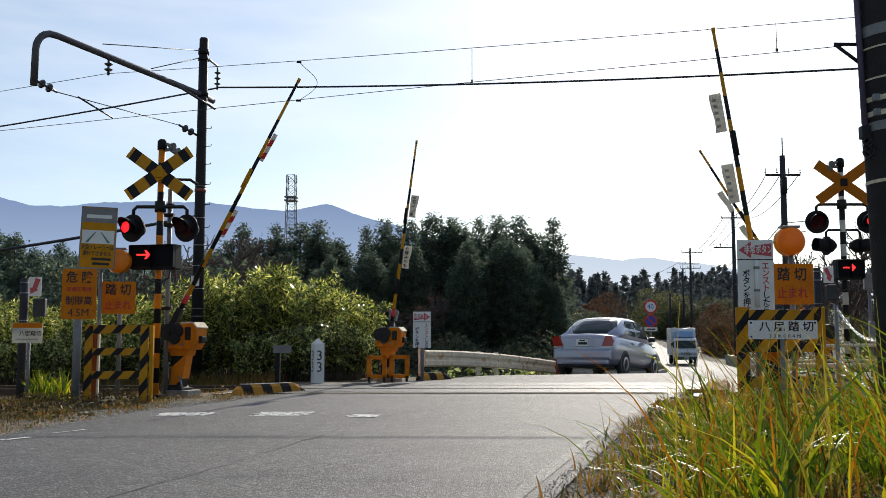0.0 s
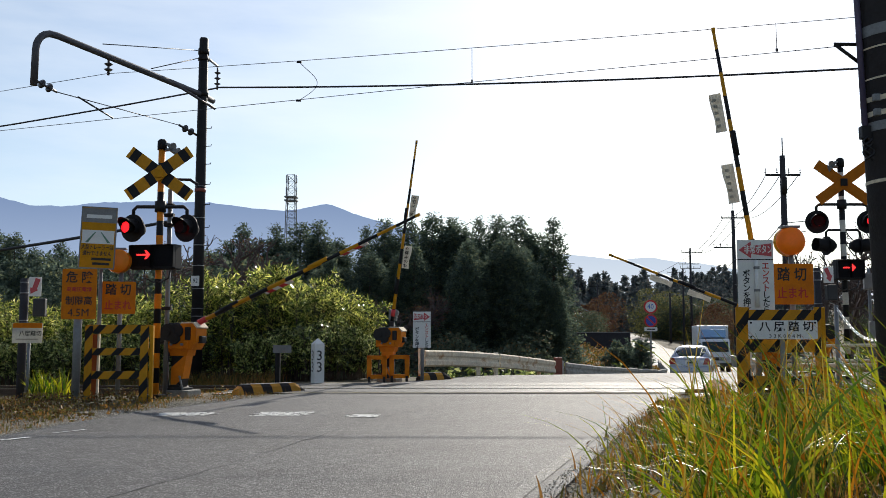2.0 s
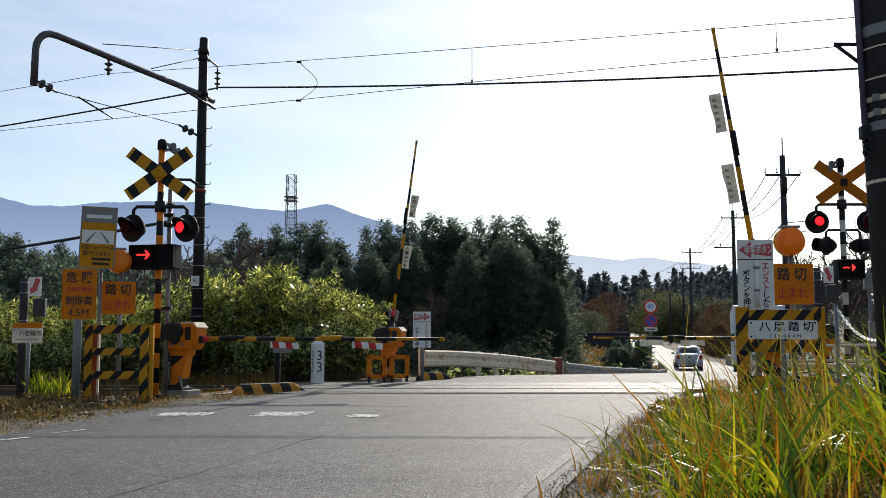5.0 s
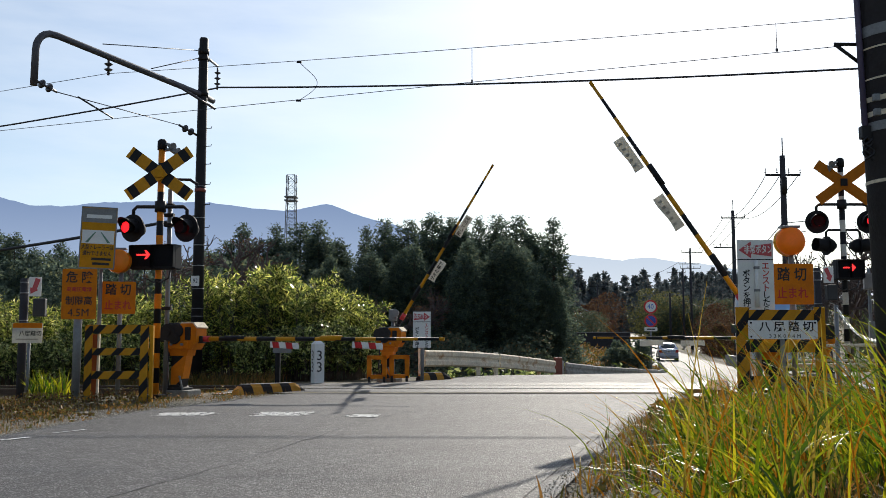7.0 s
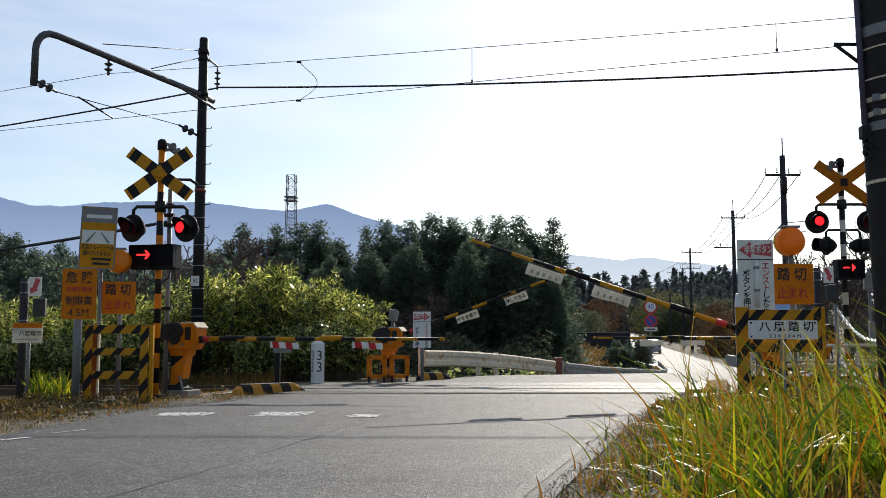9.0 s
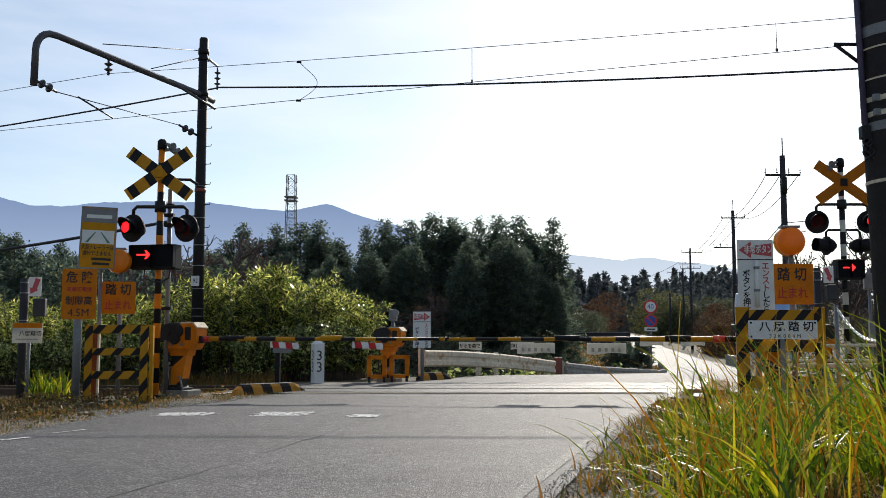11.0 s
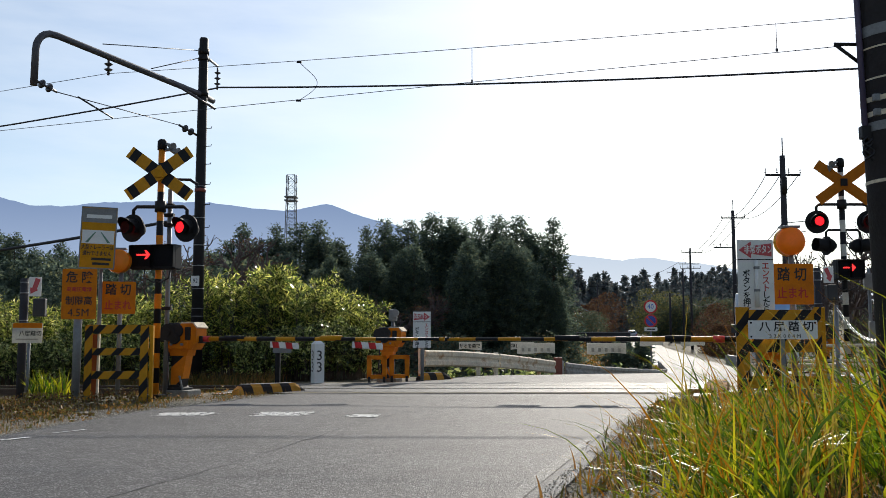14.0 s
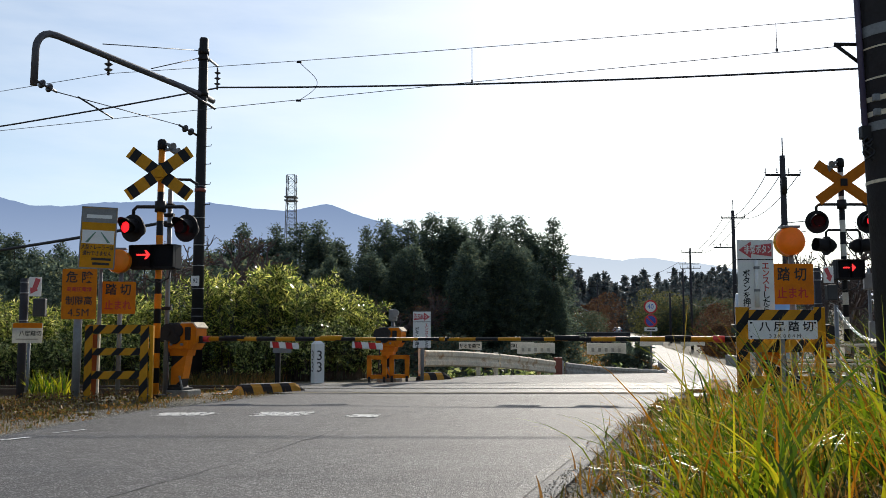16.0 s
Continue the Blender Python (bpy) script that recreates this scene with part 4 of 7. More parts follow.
kerb_block(-2.36, -1.62, 40, 1.25, "concrete kerb block in worn yellow and black bands")
wp = line_to_world(4.20, -1.45)
wk = thing("ramp_kerb", pose(wp.x, wp.y, road_z(wp.x, wp.y) - 0.03, 0, 0, -8), "rusty brown concrete ramp block with a pale top", "kerb block")


def wedge(bm):
    f0 = [bm.verts.new(q) for q in ((-0.22, -0.28, 0), (0.34, -0.28, 0), (0.34, -0.28, 0.09), (-0.22, -0.28, 0.09))]
    f1 = [bm.verts.new(q) for q in ((0.10, 0.75, 0), (0.56, 0.75, 0), (0.50, 0.75, 0.19), (0.14, 0.75, 0.17))]
    bm.faces.new(f0)
    bm.faces.new(f1[::-1])
    for k in range(4):
        bm.faces.new((f0[k], f1[k], f1[(k + 1) % 4], f0[(k + 1) % 4]))


made("block", wedge, mat("rusty_concrete", (0.30, 0.14, 0.045), 0.9, vary=0.4, scale=7, bump=0.6, bscale=40, color2=(0.07, 0.045, 0.025), spec=0.1), wk)
made("pale_top", lambda bm: bm.faces.new([bm.verts.new(q) for q in ((-0.215, -0.27, 0.097), (0.02, -0.27, 0.097), (0.24, 0.74, 0.184), (0.145, 0.74, 0.178))]), M["paint"], wk, "pale worn top face")
kerb_block(-1.15, 3.15, 35, 0.80, "low concrete kerb block in worn bands")
# distance post and low cable marker
s = stand("distance_post", -2.41, 18.05, 28, "white pointed concrete distance post", "distance post")


def dist(bm):
    box(bm, (0, 0, 0.36), (0.20, 0.20, 0.78), bevel=0.006)
    a = [bm.verts.new((x, y, 0.75)) for x, y in ((-0.1, -0.1), (0.1, -0.1), (0.1, 0.1), (-0.1, 0.1))]
    t = bm.verts.new((0, 0, 0.86))
    for i in range(4):
        bm.faces.new((a[i], a[(i + 1) % 4], t))


d = made("shaft", dist, M["white"], s)
for z in (0.52, 0.30):
    lettering("3", 0.27, M["ink"], d, 0.0, -0.102, z, 1.0)
    t = lettering("3", 0.27, M["ink"], d, 0, 0, 0, 1.0)
    t.matrix_basis = pose(-0.102, 0, z, 90, 0, -90)
s = stand("cable_marker", -3.20, 18.2, -4, "short black post with a grey plate", "marker post")
made("post", lambda bm: box(bm, (0, 0, 0.33), (0.09, 0.09, 0.72), bevel=0.008), M["black"], s)
made("plate", lambda bm: slab(bm, round_rect(0.36, 0.15, 0.01), 0.015, pose(0.09, -0.05, 0.70)), M["grey"], s, "grey metal plate")
# orange frames beside the far machine
for dx in (-0.20, 0.25):
    s = stand("orange_guard", -1.12 + dx, 18.75, -6, "orange square guard of flat steel", "machine guard", "orange guards")
    w, h = 0.40, 0.44
    for cx, cz, ww, hh in ((0, 0.50, w, 0.08), (0, 0.12, w, 0.08), (-w / 2 + 0.045, 0.31, 0.09, 0.46), (w / 2 - 0.045, 0.31, 0.09, 0.46)):
        made("bar", lambda bm: box(bm, (cx, 0, cz), (ww, 0.04, hh), bevel=0.005), M["orange"], s)
    for c in (-0.15, 0.15):
        made("foot", lambda bm: box(bm, (c, 0, 0.04), (0.05, 0.05, 0.16)), M["iron"], s)
s = stand("detector", -1.03, 19.25, 0, "grey obstacle detector on a post", "detector")
post(s, 0, 0, 1.25, 0.04)
made("detector_head", lambda bm: (box(bm, (0, 0, 1.36), (0.17, 0.18, 0.24), bevel=0.03), tube(bm, [(0.05, -0.10, 1.40), (0.05, -0.22, 1.40)], 0.08, 14)), M["grey"], s, "rounded grey housing")
# equipment at the far right
s = stand("relay_cabinet", 8.05, 17.2, -TURN, "grey relay boxes stacked on posts", "relay cabinet")
for c, z, w, h in ((-0.1, 1.75, 0.32, 0.30), (0.15, 1.30, 0.40, 0.34), (-0.02, 0.85, 0.36, 0.32)):
    made("relay_box", lambda bm: box(bm, (c, 0, z), (w, 0.22, h), bevel=0.015), M["dullgrey"], s)
for c in (-0.15, 0.2):
    post(s, c, 0.14, 2.0, 0.03)
for z0, u0, u1, v in ((0.42, 4.9, 8.5, -1.9), (0.62, 4.9, 8.5, 1.9)):
    a = line_to_world(u0, v)
    s = stand("hand_rail", a.x, a.y, -TURN, "white weathered pipe rail beside the line", "pipe rail", "pipe rails")
    made("pipe", lambda bm: tube(bm, [(0, 0, z0), (u1 - u0, 0, z0 + 0.05)], 0.028, 10), M["rail_white"], s)
    made("pipe", lambda bm: tube(bm, [(0, 0, z0 - 0.25), (u1 - u0, 0, z0 - 0.2)], 0.022, 10), M["rail_white"], s)
    for k in range(3):
        post(s, 0.05 + k * 1.7, 0, z0, 0.025, M["rail_white"])
# white chains
CA, CB = Vector((4.05, 9.6, 1.13)), Vector((3.85, 8.2, 0.80))
for drop in (0.0, 0.52):
    chain = thing("chain", Matrix(), "white plastic chain hanging between posts", "chain", "white chains")
    ca, cb = CA - Vector((0, 0, drop)), CB - Vector((0, 0, drop * 0.8))
    pts = [ca.lerp(cb, k / 26) + Vector((0, 0, -0.10 * math.sin(math.pi * k / 26))) for k in range(27)]
    for k in range(26):
        def link(bm):
            a, b = pts[k], pts[k + 1]
            sd = Vector((0.011, 0, 0)) if k % 2 else Vector((0, 0, 0.011))
            tube(bm, [a - sd - (b - a) * 0.15, a + sd - (b - a) * 0.15, b + sd, b - sd, a - sd - (b - a) * 0.15], 0.0055, 6)
        made("chain_link", link, M["white"], chain)
for q in (CA, CB):
    s = stand("chain_post", q.x, q.y, 0, "slim grey post holding the chains", "post", "chain posts")
    post(s, 0, 0.02, q.z - ground_z(q.x, q.y) + 0.04, 0.022)

# ---- guard rail ----


def guard_rail(y0, y1, label, material):
    g = thing("guard_rail", Matrix(), label, "guard rail", "guard rails by the road")
    n = max(4, int((y1 - y0) / 0.6))
    path = []
    for k in range(n + 1):
        y = y0 + (y1 - y0) * k / n
        x = edge_l(y0) + (edge_l(y1) - edge_l(y0)) * k / n - 0.12
        path.append(Vector((x, y, road_z(x, y) + 0.60 + float(np.interp(y, (19.3, 25, 34, 57), (0.0, -0.17, -0.10, 0.0))) + 0.006 * math.sin(y * 2.3))))
    prof = [(0.0, 0.0), (0.035, -0.03), (0.035, -0.11), (0.005, -0.15), (0.005, -0.19), (0.035, -0.23), (0.035, -0.31), (0.0, -0.34), (-0.01, -0.34), (-0.01, 0.0)]

    def beam(bm):
        rings = []
        for i, q in enumerate(path):
            d = (path[min(i + 1, n)] - path[max(i - 1, 0)]).normalized()
            sd = Vector((d.y, -d.x, 0)).normalized()
            rings.append([bm.verts.new(q + sd * a * 1.2 + Vector((0, 0, c))) for a, c in prof])
        for a, b in zip(rings, rings[1:]):
            for i in range(len(prof)):
                bm.faces.new((a[i], a[(i + 1) % len(prof)], b[(i + 1) % len(prof)], b[i]))
        bm.faces.new(rings[0])
        bm.faces.new(rings[-1][::-1])
    made("beam", beam, material, g)
    for k in range(0, n + 1, max(3, n // 3)):
        q = path[min(k, n)]
        made("post", lambda bm: tube(bm, [(q.x - 0.08, q.y + 0.03, q.z - 1.1), (q.x - 0.08, q.y + 0.03, q.z + 0.03)], 0.055, 12), material, g)


guard_rail(19.35, 22.2, "weathered white steel guard rail section", M["rail_white"])
guard_rail(22.25, 25.2, "weathered white steel guard rail section with rust", M["rail_white"])
made_post = stand("marker_post", edge_l(25.6) - 0.2, 25.6, 0, "rusty red marker post by the guard rail", "post")
made("post", lambda bm: box(bm, (0, 0, 0.3), (0.22, 0.16, 0.62), bevel=0.01), M["rust"], made_post)
for a, b in ((25.9, 34), (34.1, 44), (44.1, 57)):
    guard_rail(a, b, "dull grey low guard rail section", M["concrete"])


# ---- catenary mast and wires ----
mx0, my0 = -5.34, 20.3
mg = ground_z(mx0, my0)
mast = thing("catenary_mast", pose(mx0, my0, mg, 0, 0, -TURN), "black tubular railway mast with a bent bracket arm", "railway mast")
HM = 7.50 - mg
made("pole", lambda bm: tube(bm, [(0, 0, -0.2), (0, 0, HM * 0.5), (0, 0, HM - 0.03), (0, 0, HM)], [0.135, 0.115, 0.098, 0.075], 18), M["mast"], mast)
for z in (0.9, 1.45, 1.62, 2.05, 2.55, 3.0, 3.6, 4.3):
    made("band", lambda bm: tube(bm, [(0, 0, z), (0, 0, z + 0.018)], 0.139 - 0.005 * z, 18), M["grey"], mast)
made("red_band", lambda bm: tube(bm, [(0, 0, 4.02 - mg), (0, 0, 4.10 - mg)], 0.124, 18), M["rust"], mast)
for z in (3.0, 3.4, 3.9, 4.35, 4.8, 5.2, 5.6):
    sgn = 1 if int(z * 10) % 2 else -1
    made("step_bolt", lambda bm: tube(bm, [(0.10, 0, z), (0.24, 0, z), (0.25, 0, z + 0.04)], 0.009, 6), M["iron"], mast)
tag = made("number_plate", lambda bm: box(bm, (0.02, -0.15, 2.22), (0.20, 0.008, 0.22)), M["white"], mast, "small white number plate")
lettering("92", 0.13, M["ink"], tag, 0.03, -0.157, 2.22, 0.9)
for z0, z1 in ((7.12, 7.24), (6.98, 7.04), (6.16, 6.30)):
    made("collar", lambda bm: tube(bm, [(0, 0, z0 - mg), (0, 0, z1 - mg)], 0.122, 16), M["iron"], mast)


def local(u, v, z):
    """A point of the line in the mast's own space."""
    return mast.matrix_basis.inverted() @ line_to_world(u, v, z)


M["steel_dark"] = mat("dark_weathered_steel", (0.07, 0.068, 0.08), 0.6, 0.2, vary=0.25, scale=8)


def bracket(bm):
    a, c, e = local(-6.44, 2.75, 6.20), local(-6.78, -1.55, 6.24), local(-6.86, -2.0, 5.22)
    arc = [local(-6.44, 3.15, 6.17), a, c]
    for k in range(1, 7):
        t = radians(15 * k)
        arc.append(local(-6.80 - 0.05 * math.sin(t), -1.62 - 0.38 * math.sin(t), 5.86 + 0.38 * math.cos(t)))
    arc.append(e)
    tube(bm, arc, 0.062, 12)
    tube(bm, [local(-6.3, 3.0, 5.95), local(-6.5, 1.6, 6.21)], 0.03, 8)


made("bracket_arm", bracket, M["steel_dark"], mast, "grey bent tubular bracket arm")


def insulator(bm, a, b, discs, r):
    a, b = Vector(a), Vector(b)
    tube(bm, [a, b], r * 0.28, 8)
    for k in range(discs):
        q = a.lerp(b, (k + 1) / (discs + 1))
        d = (b - a).normalized() * r * 0.32
        tube(bm, [q - d, q - d * 0.2, q + d], [r * 0.5, r, r * 0.45], 14)


made("insulator", lambda bm: insulator(bm, local(-6.80, -0.08, 6.24), local(-6.80, -0.08, 5.92), 2, 0.085), M["insulator"], mast, "hanging porcelain insulator")
made("insulator", lambda bm: insulator(bm, local(-6.86, -1.98, 5.32), local(-6.84, -1.45, 5.24), 2, 0.085), M["insulator"], mast, "porcelain strain insulator")
made("insulator", lambda bm: insulator(bm, local(-6.50, 2.60, 5.28), local(-6.52, 1.95, 5.36), 2, 0.085), M["insulator"], mast, "porcelain strain insulator")
made("insulator", lambda bm: insulator(bm, local(-7.05, 4.32, 7.33), local(-7.05, 4.32, 6.79), 3, 0.08), M["insulator"], mast, "hanging porcelain insulator")
made("outrigger", lambda bm: tube(bm, [local(-6.44, 2.75, 7.10), local(-7.05, 4.32, 7.37)], 0.03, 8), M["grey"], mast)
made("span_wire", lambda bm: tube(bm, [local(-6.84, -1.45, 5.24), local(-6.52, 1.95, 5.36)], 0.010, 6), M["wire"], mast)
made("steady_arm", lambda bm: tube(bm, [local(-6.78, -0.95, 5.27), local(-6.69, -0.05, 5.07)], 0.016, 8), M["wire"], mast)
made("stay_wire", lambda bm: tube(bm, [local(-6.44, 2.6, 7.18), local(-6.55, -0.6, 6.36)], 0.010, 6), M["wire"], mast)
made("stay_wire", lambda bm: tube(bm, [local(-6.44, 2.6, 7.02), local(-6.52, 0.9, 6.30)], 0.010, 6), M["wire"], mast)
# thin duct pipe standing by the signal
s = stand("cable_pipe", -4.12, 13.95, 0, "slim grey cable pipe with a lamp bracket", "cable pipe")
made("pipe", lambda bm: tube(bm, [(0, 0, 0), (0, 0, 3.1)], 0.035, 10), M["grey"], s)
made("bracket", lambda bm: tube(bm, [(0, 0, 3.1), (0.06, 0, 3.25), (0.3, -0.02, 3.24), (0.42, -0.02, 3.16)], 0.022, 8), M["iron"], s)
for c in (2.55, 2.7, 2.85, 1.3):
    made("clamp", lambda bm: box(bm, (0.0, -0.02, c), (0.14, 0.09, 0.05)), M["iron"], s)


def wire_thing(name, pts, r, label, n=40):
    """A wire through a few points of (u, v, z), with smooth sag between them."""
    us = [q[0] for q in pts]
    w = thing(name, Matrix(), label, "overhead wire", "overhead wires")
    deg = min(len(pts) - 1, 2)
    poly = np.polyfit(us, [q[2] for q in pts], deg)
    line = []
    for k in range(n + 1):
        u = us[0] + (us[-1] - us[0]) * k / n
        line.append(line_to_world(u, float(np.interp(u, us, [q[1] for q in pts])), float(np.polyval(poly, u))))
    made("strand", lambda bm: tube(bm, line, r, 6, False), M["wire"], w)
    return w, poly


_, pc = wire_thing("contact_wire", [(-40, 0.1, 4.5), (-9.4, 0, 5.01), (-6.7, -0.04, 5.06), (0.5, -0.05, 5.18), (6.6, 0.05, 5.29), (40, 0.1, 5.9)], 0.0058, "thin copper contact wire over the line")
wire_thing("messenger_wire", [(-40, 0, 5.6), (-9.44, 0, 5.83), (-6.84, -0.09, 5.95)], 0.0055, "thin steel messenger wire over the line")
_, pm = wire_thing("messenger_wire", [(-6.84, -0.09, 5.95), (0.53, -0.05, 5.78), (6.61, 0.05, 5.72), (26, 0.05, 6.0)], 0.0055, "thin steel messenger wire over the line")
wire_thing("feeder_wire", [(-43.8, 4.43, 6.01), (-14.23, 4.43, 6.31), (-7.05, 4.32, 6.83)], 0.0205, "thick black feeder cable beside the line")
wire_thing("feeder_wire", [(-7.05, 4.32, 6.83), (-0.4, 4.37, 6.43), (6.33, 4.43, 6.1), (32.15, 4.54, 6.66)], 0.0205, "thick black feeder cable beside the line")
wire_thing("signal_cable", [(-40, 2.95, 2.5), (-11.49, 2.9, 2.95), (-8.94, 2.9, 3.24), (-6.5, 2.85, 3.52)], 0.035, "thick black communication cable on the mast")
for u in (0.53, 5.45):
    w = thing("dropper_wire", Matrix(), "thin dropper between messenger and contact wire", "overhead wire", "dropper wires")
    made("strand", lambda bm: tube(bm, [line_to_world(u, -0.03, float(np.polyval(pm, u))), line_to_world(u, -0.03, float(np.polyval(pc, u)))], 0.005, 6), M["wire"], w)
    made("clip", lambda bm: box(bm, line_to_world(u, -0.03, float(np.polyval(pc, u)) + 0.02), (0.03, 0.03, 0.05)), M["iron"], w)
w = thing("jumper_wire", Matrix(), "looped jumper wire between two overhead wires", "overhead wire")
u = -2.75
z1, z0 = float(np.polyval(pm, u)), float(np.polyval(pc, u))
made("strand", lambda bm: tube(bm, [line_to_world(u + 0.35 * math.sin(math.pi * k / 14) - 0.06 * math.sin(2 * math.pi * k / 14), 0, z1 + (z0 - z1) * k / 14) for k in range(15)], 0.006, 6), M["wire"], w)
for z in (z1, z0):
    made("clip", lambda bm: box(bm, line_to_world(u, 0, z), (0.09, 0.03, 0.035)), M["iron"], w)

# ---- thick concrete pole close by ----
bx, by = 2.535, 5.0
bp = thing("concrete_pole", pose(bx, by, ground_z(bx, by), 0, -1.3, 0), "dark concrete utility pole with metal straps", "utility pole")
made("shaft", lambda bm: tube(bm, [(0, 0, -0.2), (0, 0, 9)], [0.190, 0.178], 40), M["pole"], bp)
for z, h, mt in ((2.32, 0.06, "grey"), (2.25, 0.010, "rail_white"), (2.08, 0.010, "rail_white"), (1.96, 0.028, "rail_white"), (1.88, 0.028, "rail_white"), (1.80, 0.05, "grey"), (1.52, 0.018, "rail_white")):
    made("strap", lambda bm: tube(bm, [(0, 0, z), (0, 0, z + h)], 0.1915, 40, False), M[mt], bp, "metal strap round the pole")
for z in (1.975, 1.895):
    made("buckle", lambda bm: box(bm, (-0.165, -0.10, z), (0.04, 0.03, 0.04), bevel=0.006), M["grey"], bp)
made("bracket", lambda bm: (tube(bm, [(-0.19, 0, 2.30), (-0.33, 0, 2.305)], 0.010, 8), tube(bm, [(-0.19, 0, 2.19), (-0.33, 0, 2.305)], 0.010, 8)), M["iron"], bp)
made("hook", lambda bm: (box(bm, (-0.19, 0, 1.80), (0.05, 0.05, 0.04)), tube(bm, [(-0.20, 0, 1.79), (-0.20, 0, 1.69), (-0.17, 0, 1.66)], 0.012, 8)), M["iron"], bp)
M["conduit"] = mat("violet_grey_pipe", (0.10, 0.085, 0.16), 0.5, vary=0.2, scale=8)
made("conduit", lambda bm: tube(bm, [(-0.205, -0.03, 1.80), (-0.205, -0.03, 3.0), (-0.20, -0.03, 5.0)], 0.016, 10), M["conduit"], bp, "violet-grey conduit pipe up the pole")
made("junction_box", lambda bm: box(bm, (-0.205, -0.03, 1.80), (0.055, 0.05, 0.07), bevel=0.006), M["iron"], bp, "dark junction box")
for ph in (0.0, 0.5, 1.1):
    made("cable", lambda bm: tube(bm, [(-0.205 + 0.030 * math.sin(k * 0.9 + ph * 3), -0.05 - 0.01 * ph, 1.77 - 0.016 * k) for k in range(9)], 0.0055, 6), M["wire"], bp, "black cable hanging in a coil")
made("yellow_guard", lambda bm: tube(bm, [(-0.10, -0.165, 0.1), (-0.10, -0.165, 1.48)], 0.022, 10), M["yellow"], bp, "yellow cable guard on the pole")


# ---- utility poles along the far road ----
def utility_pole(x, y, top, arms, label):
    zg = ground_z(x, y)
    u = thing("utility_pole", pose(x, y, zg), label, "utility pole", "utility poles")
    h = top - zg
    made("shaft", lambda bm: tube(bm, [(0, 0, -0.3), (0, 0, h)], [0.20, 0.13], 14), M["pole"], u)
    made("aerial", lambda bm: tube(bm, [(0.02, 0, h), (0.02, 0, h + 0.9)], 0.03, 6), M["grey"], u)
    for z, x0, x1 in arms:
        arm = made("crossarm", lambda bm: box(bm, ((x0 + x1) / 2, 0, h - z), (x1 - x0, 0.10, 0.10), bevel=0.01), M["iron"], u)
        n = 4
        for k in range(n):
            xx = x0 + (x1 - x0) * k / (n - 1)
            made("pin_insulator", lambda bm: insulator(bm, (xx, 0, h - z), (xx, 0, h - z + 0.36), 2, 0.06), M["insulator"], arm)
    return Vector((x, y, top))


P1 = utility_pole(16.6, 45, 9.7, ((0.95, -0.85, 0.85),), "concrete utility pole with one crossarm and fittings")
P2 = utility_pole(23.5, 75, 11.1, ((0.6, -0.95, 0.95), (3.0, -1.6, 0.0)), "concrete utility pole with two crossarms")
P3 = utility_pole(34.6, 130, 13.3, ((0.6, -1.2, 1.7), (2.2, -1.6, 1.2), (2.8, -1.4, 1.4)), "slim far utility pole with three crossarms")
P4 = utility_pole(36.6, 142, 11.3, ((0.6, -2.4, 0.4),), "slim far utility pole")
P5 = utility_pole(36.5, 150, 8.0, ((0.5, -1.2, 1.2),), "slim far utility pole")
P6 = utility_pole(26.5, 160, 10.0, ((0.4, -1.4, 1.4),), "slim far utility pole")
uc = [x for x in bpy.data.objects if x.name == "utility_pole"][0]
made("switch_can", lambda bm: tube(bm, [(0.0, -0.16, 9.0), (0.0, -0.16, 9.8)], 0.13, 12), M["iron"], uc, "dark can on the pole")
made("cable_box", lambda bm: box(bm, (0.15, 0, 6.6), (0.12, 0.12, 1.6)), M["iron"], uc)
for z in (7.6, 7.1, 6.6):
    made("arm_hook", lambda bm: tube(bm, [(0.1, 0, z), (0.9, -0.3, z + 0.04)], 0.02, 6), M["iron"], uc)


def cable(a, b, sag, r=0.02, label="sagging black power line between poles"):
    w = thing("power_line", Matrix(), label, "power line", "power lines")
    pts = [a.lerp(b, k / 16) - Vector((0, 0, sag * 4 * (k / 16) * (1 - k / 16))) for k in range(17)]
    made("strand", lambda bm: tube(bm, pts, r, 5, False), M["wire"], w)


for dx in (-0.8, -0.1, 0.8):
    cable(P1 + Vector((dx, 0, -0.9)), P2 + Vector((dx, 0, -0.6)), 0.7)
    cable(P2 + Vector((dx, 0, -0.6)), P3 + Vector((dx, 0, -0.6)), 1.0)
for z in (-3.2, -5.2):
    cable(P1 + Vector((0, 0, z)), P2 + Vector((0, 0, z - 0.8)), 0.5, 0.025)
    cable(P2 + Vector((0, 0, z - 0.8)), P3 + Vector((0, 0, z - 2.5)), 1.0, 0.025)
for z in (-1.0, -2.5, -4.0):
    cable(P3 + Vector((0, 0, z)), P6 + Vector((0, 0, z + 0.5)), 1.2, 0.025)

# ---- road signs beyond the crossing ----
s = stand("speed_limit_sign", 9.0, 40.5, 0, "speed limit and no parking signs on one post", "road sign")
zg = ground_z(9.0, 40.5)
post(s, 0, 0.05, 2.5 - zg, 0.035)
disc = made("limit_disc", lambda bm: slab(bm, circle(0.30, 36), 0.02), M["red"], s, "red bordered white disc", pose(0, 0, 2.17 - zg))
made("white_field", lambda bm: slab(bm, circle(0.225, 36), 0.006, pose(0, -0.014, 0)), M["white"], disc)
lettering("40", 0.30, M["inkblue"], disc, 0, -0.02, 0, 0.95)
d2 = made("parking_disc", lambda bm: slab(bm, circle(0.28, 36), 0.02), M["red"], s, "red bordered blue disc", pose(0, 0, 1.56 - zg))
made("blue_field", lambda bm: slab(bm, circle(0.215, 36), 0.006, pose(0, -0.014, 0)), M["blue"], d2)
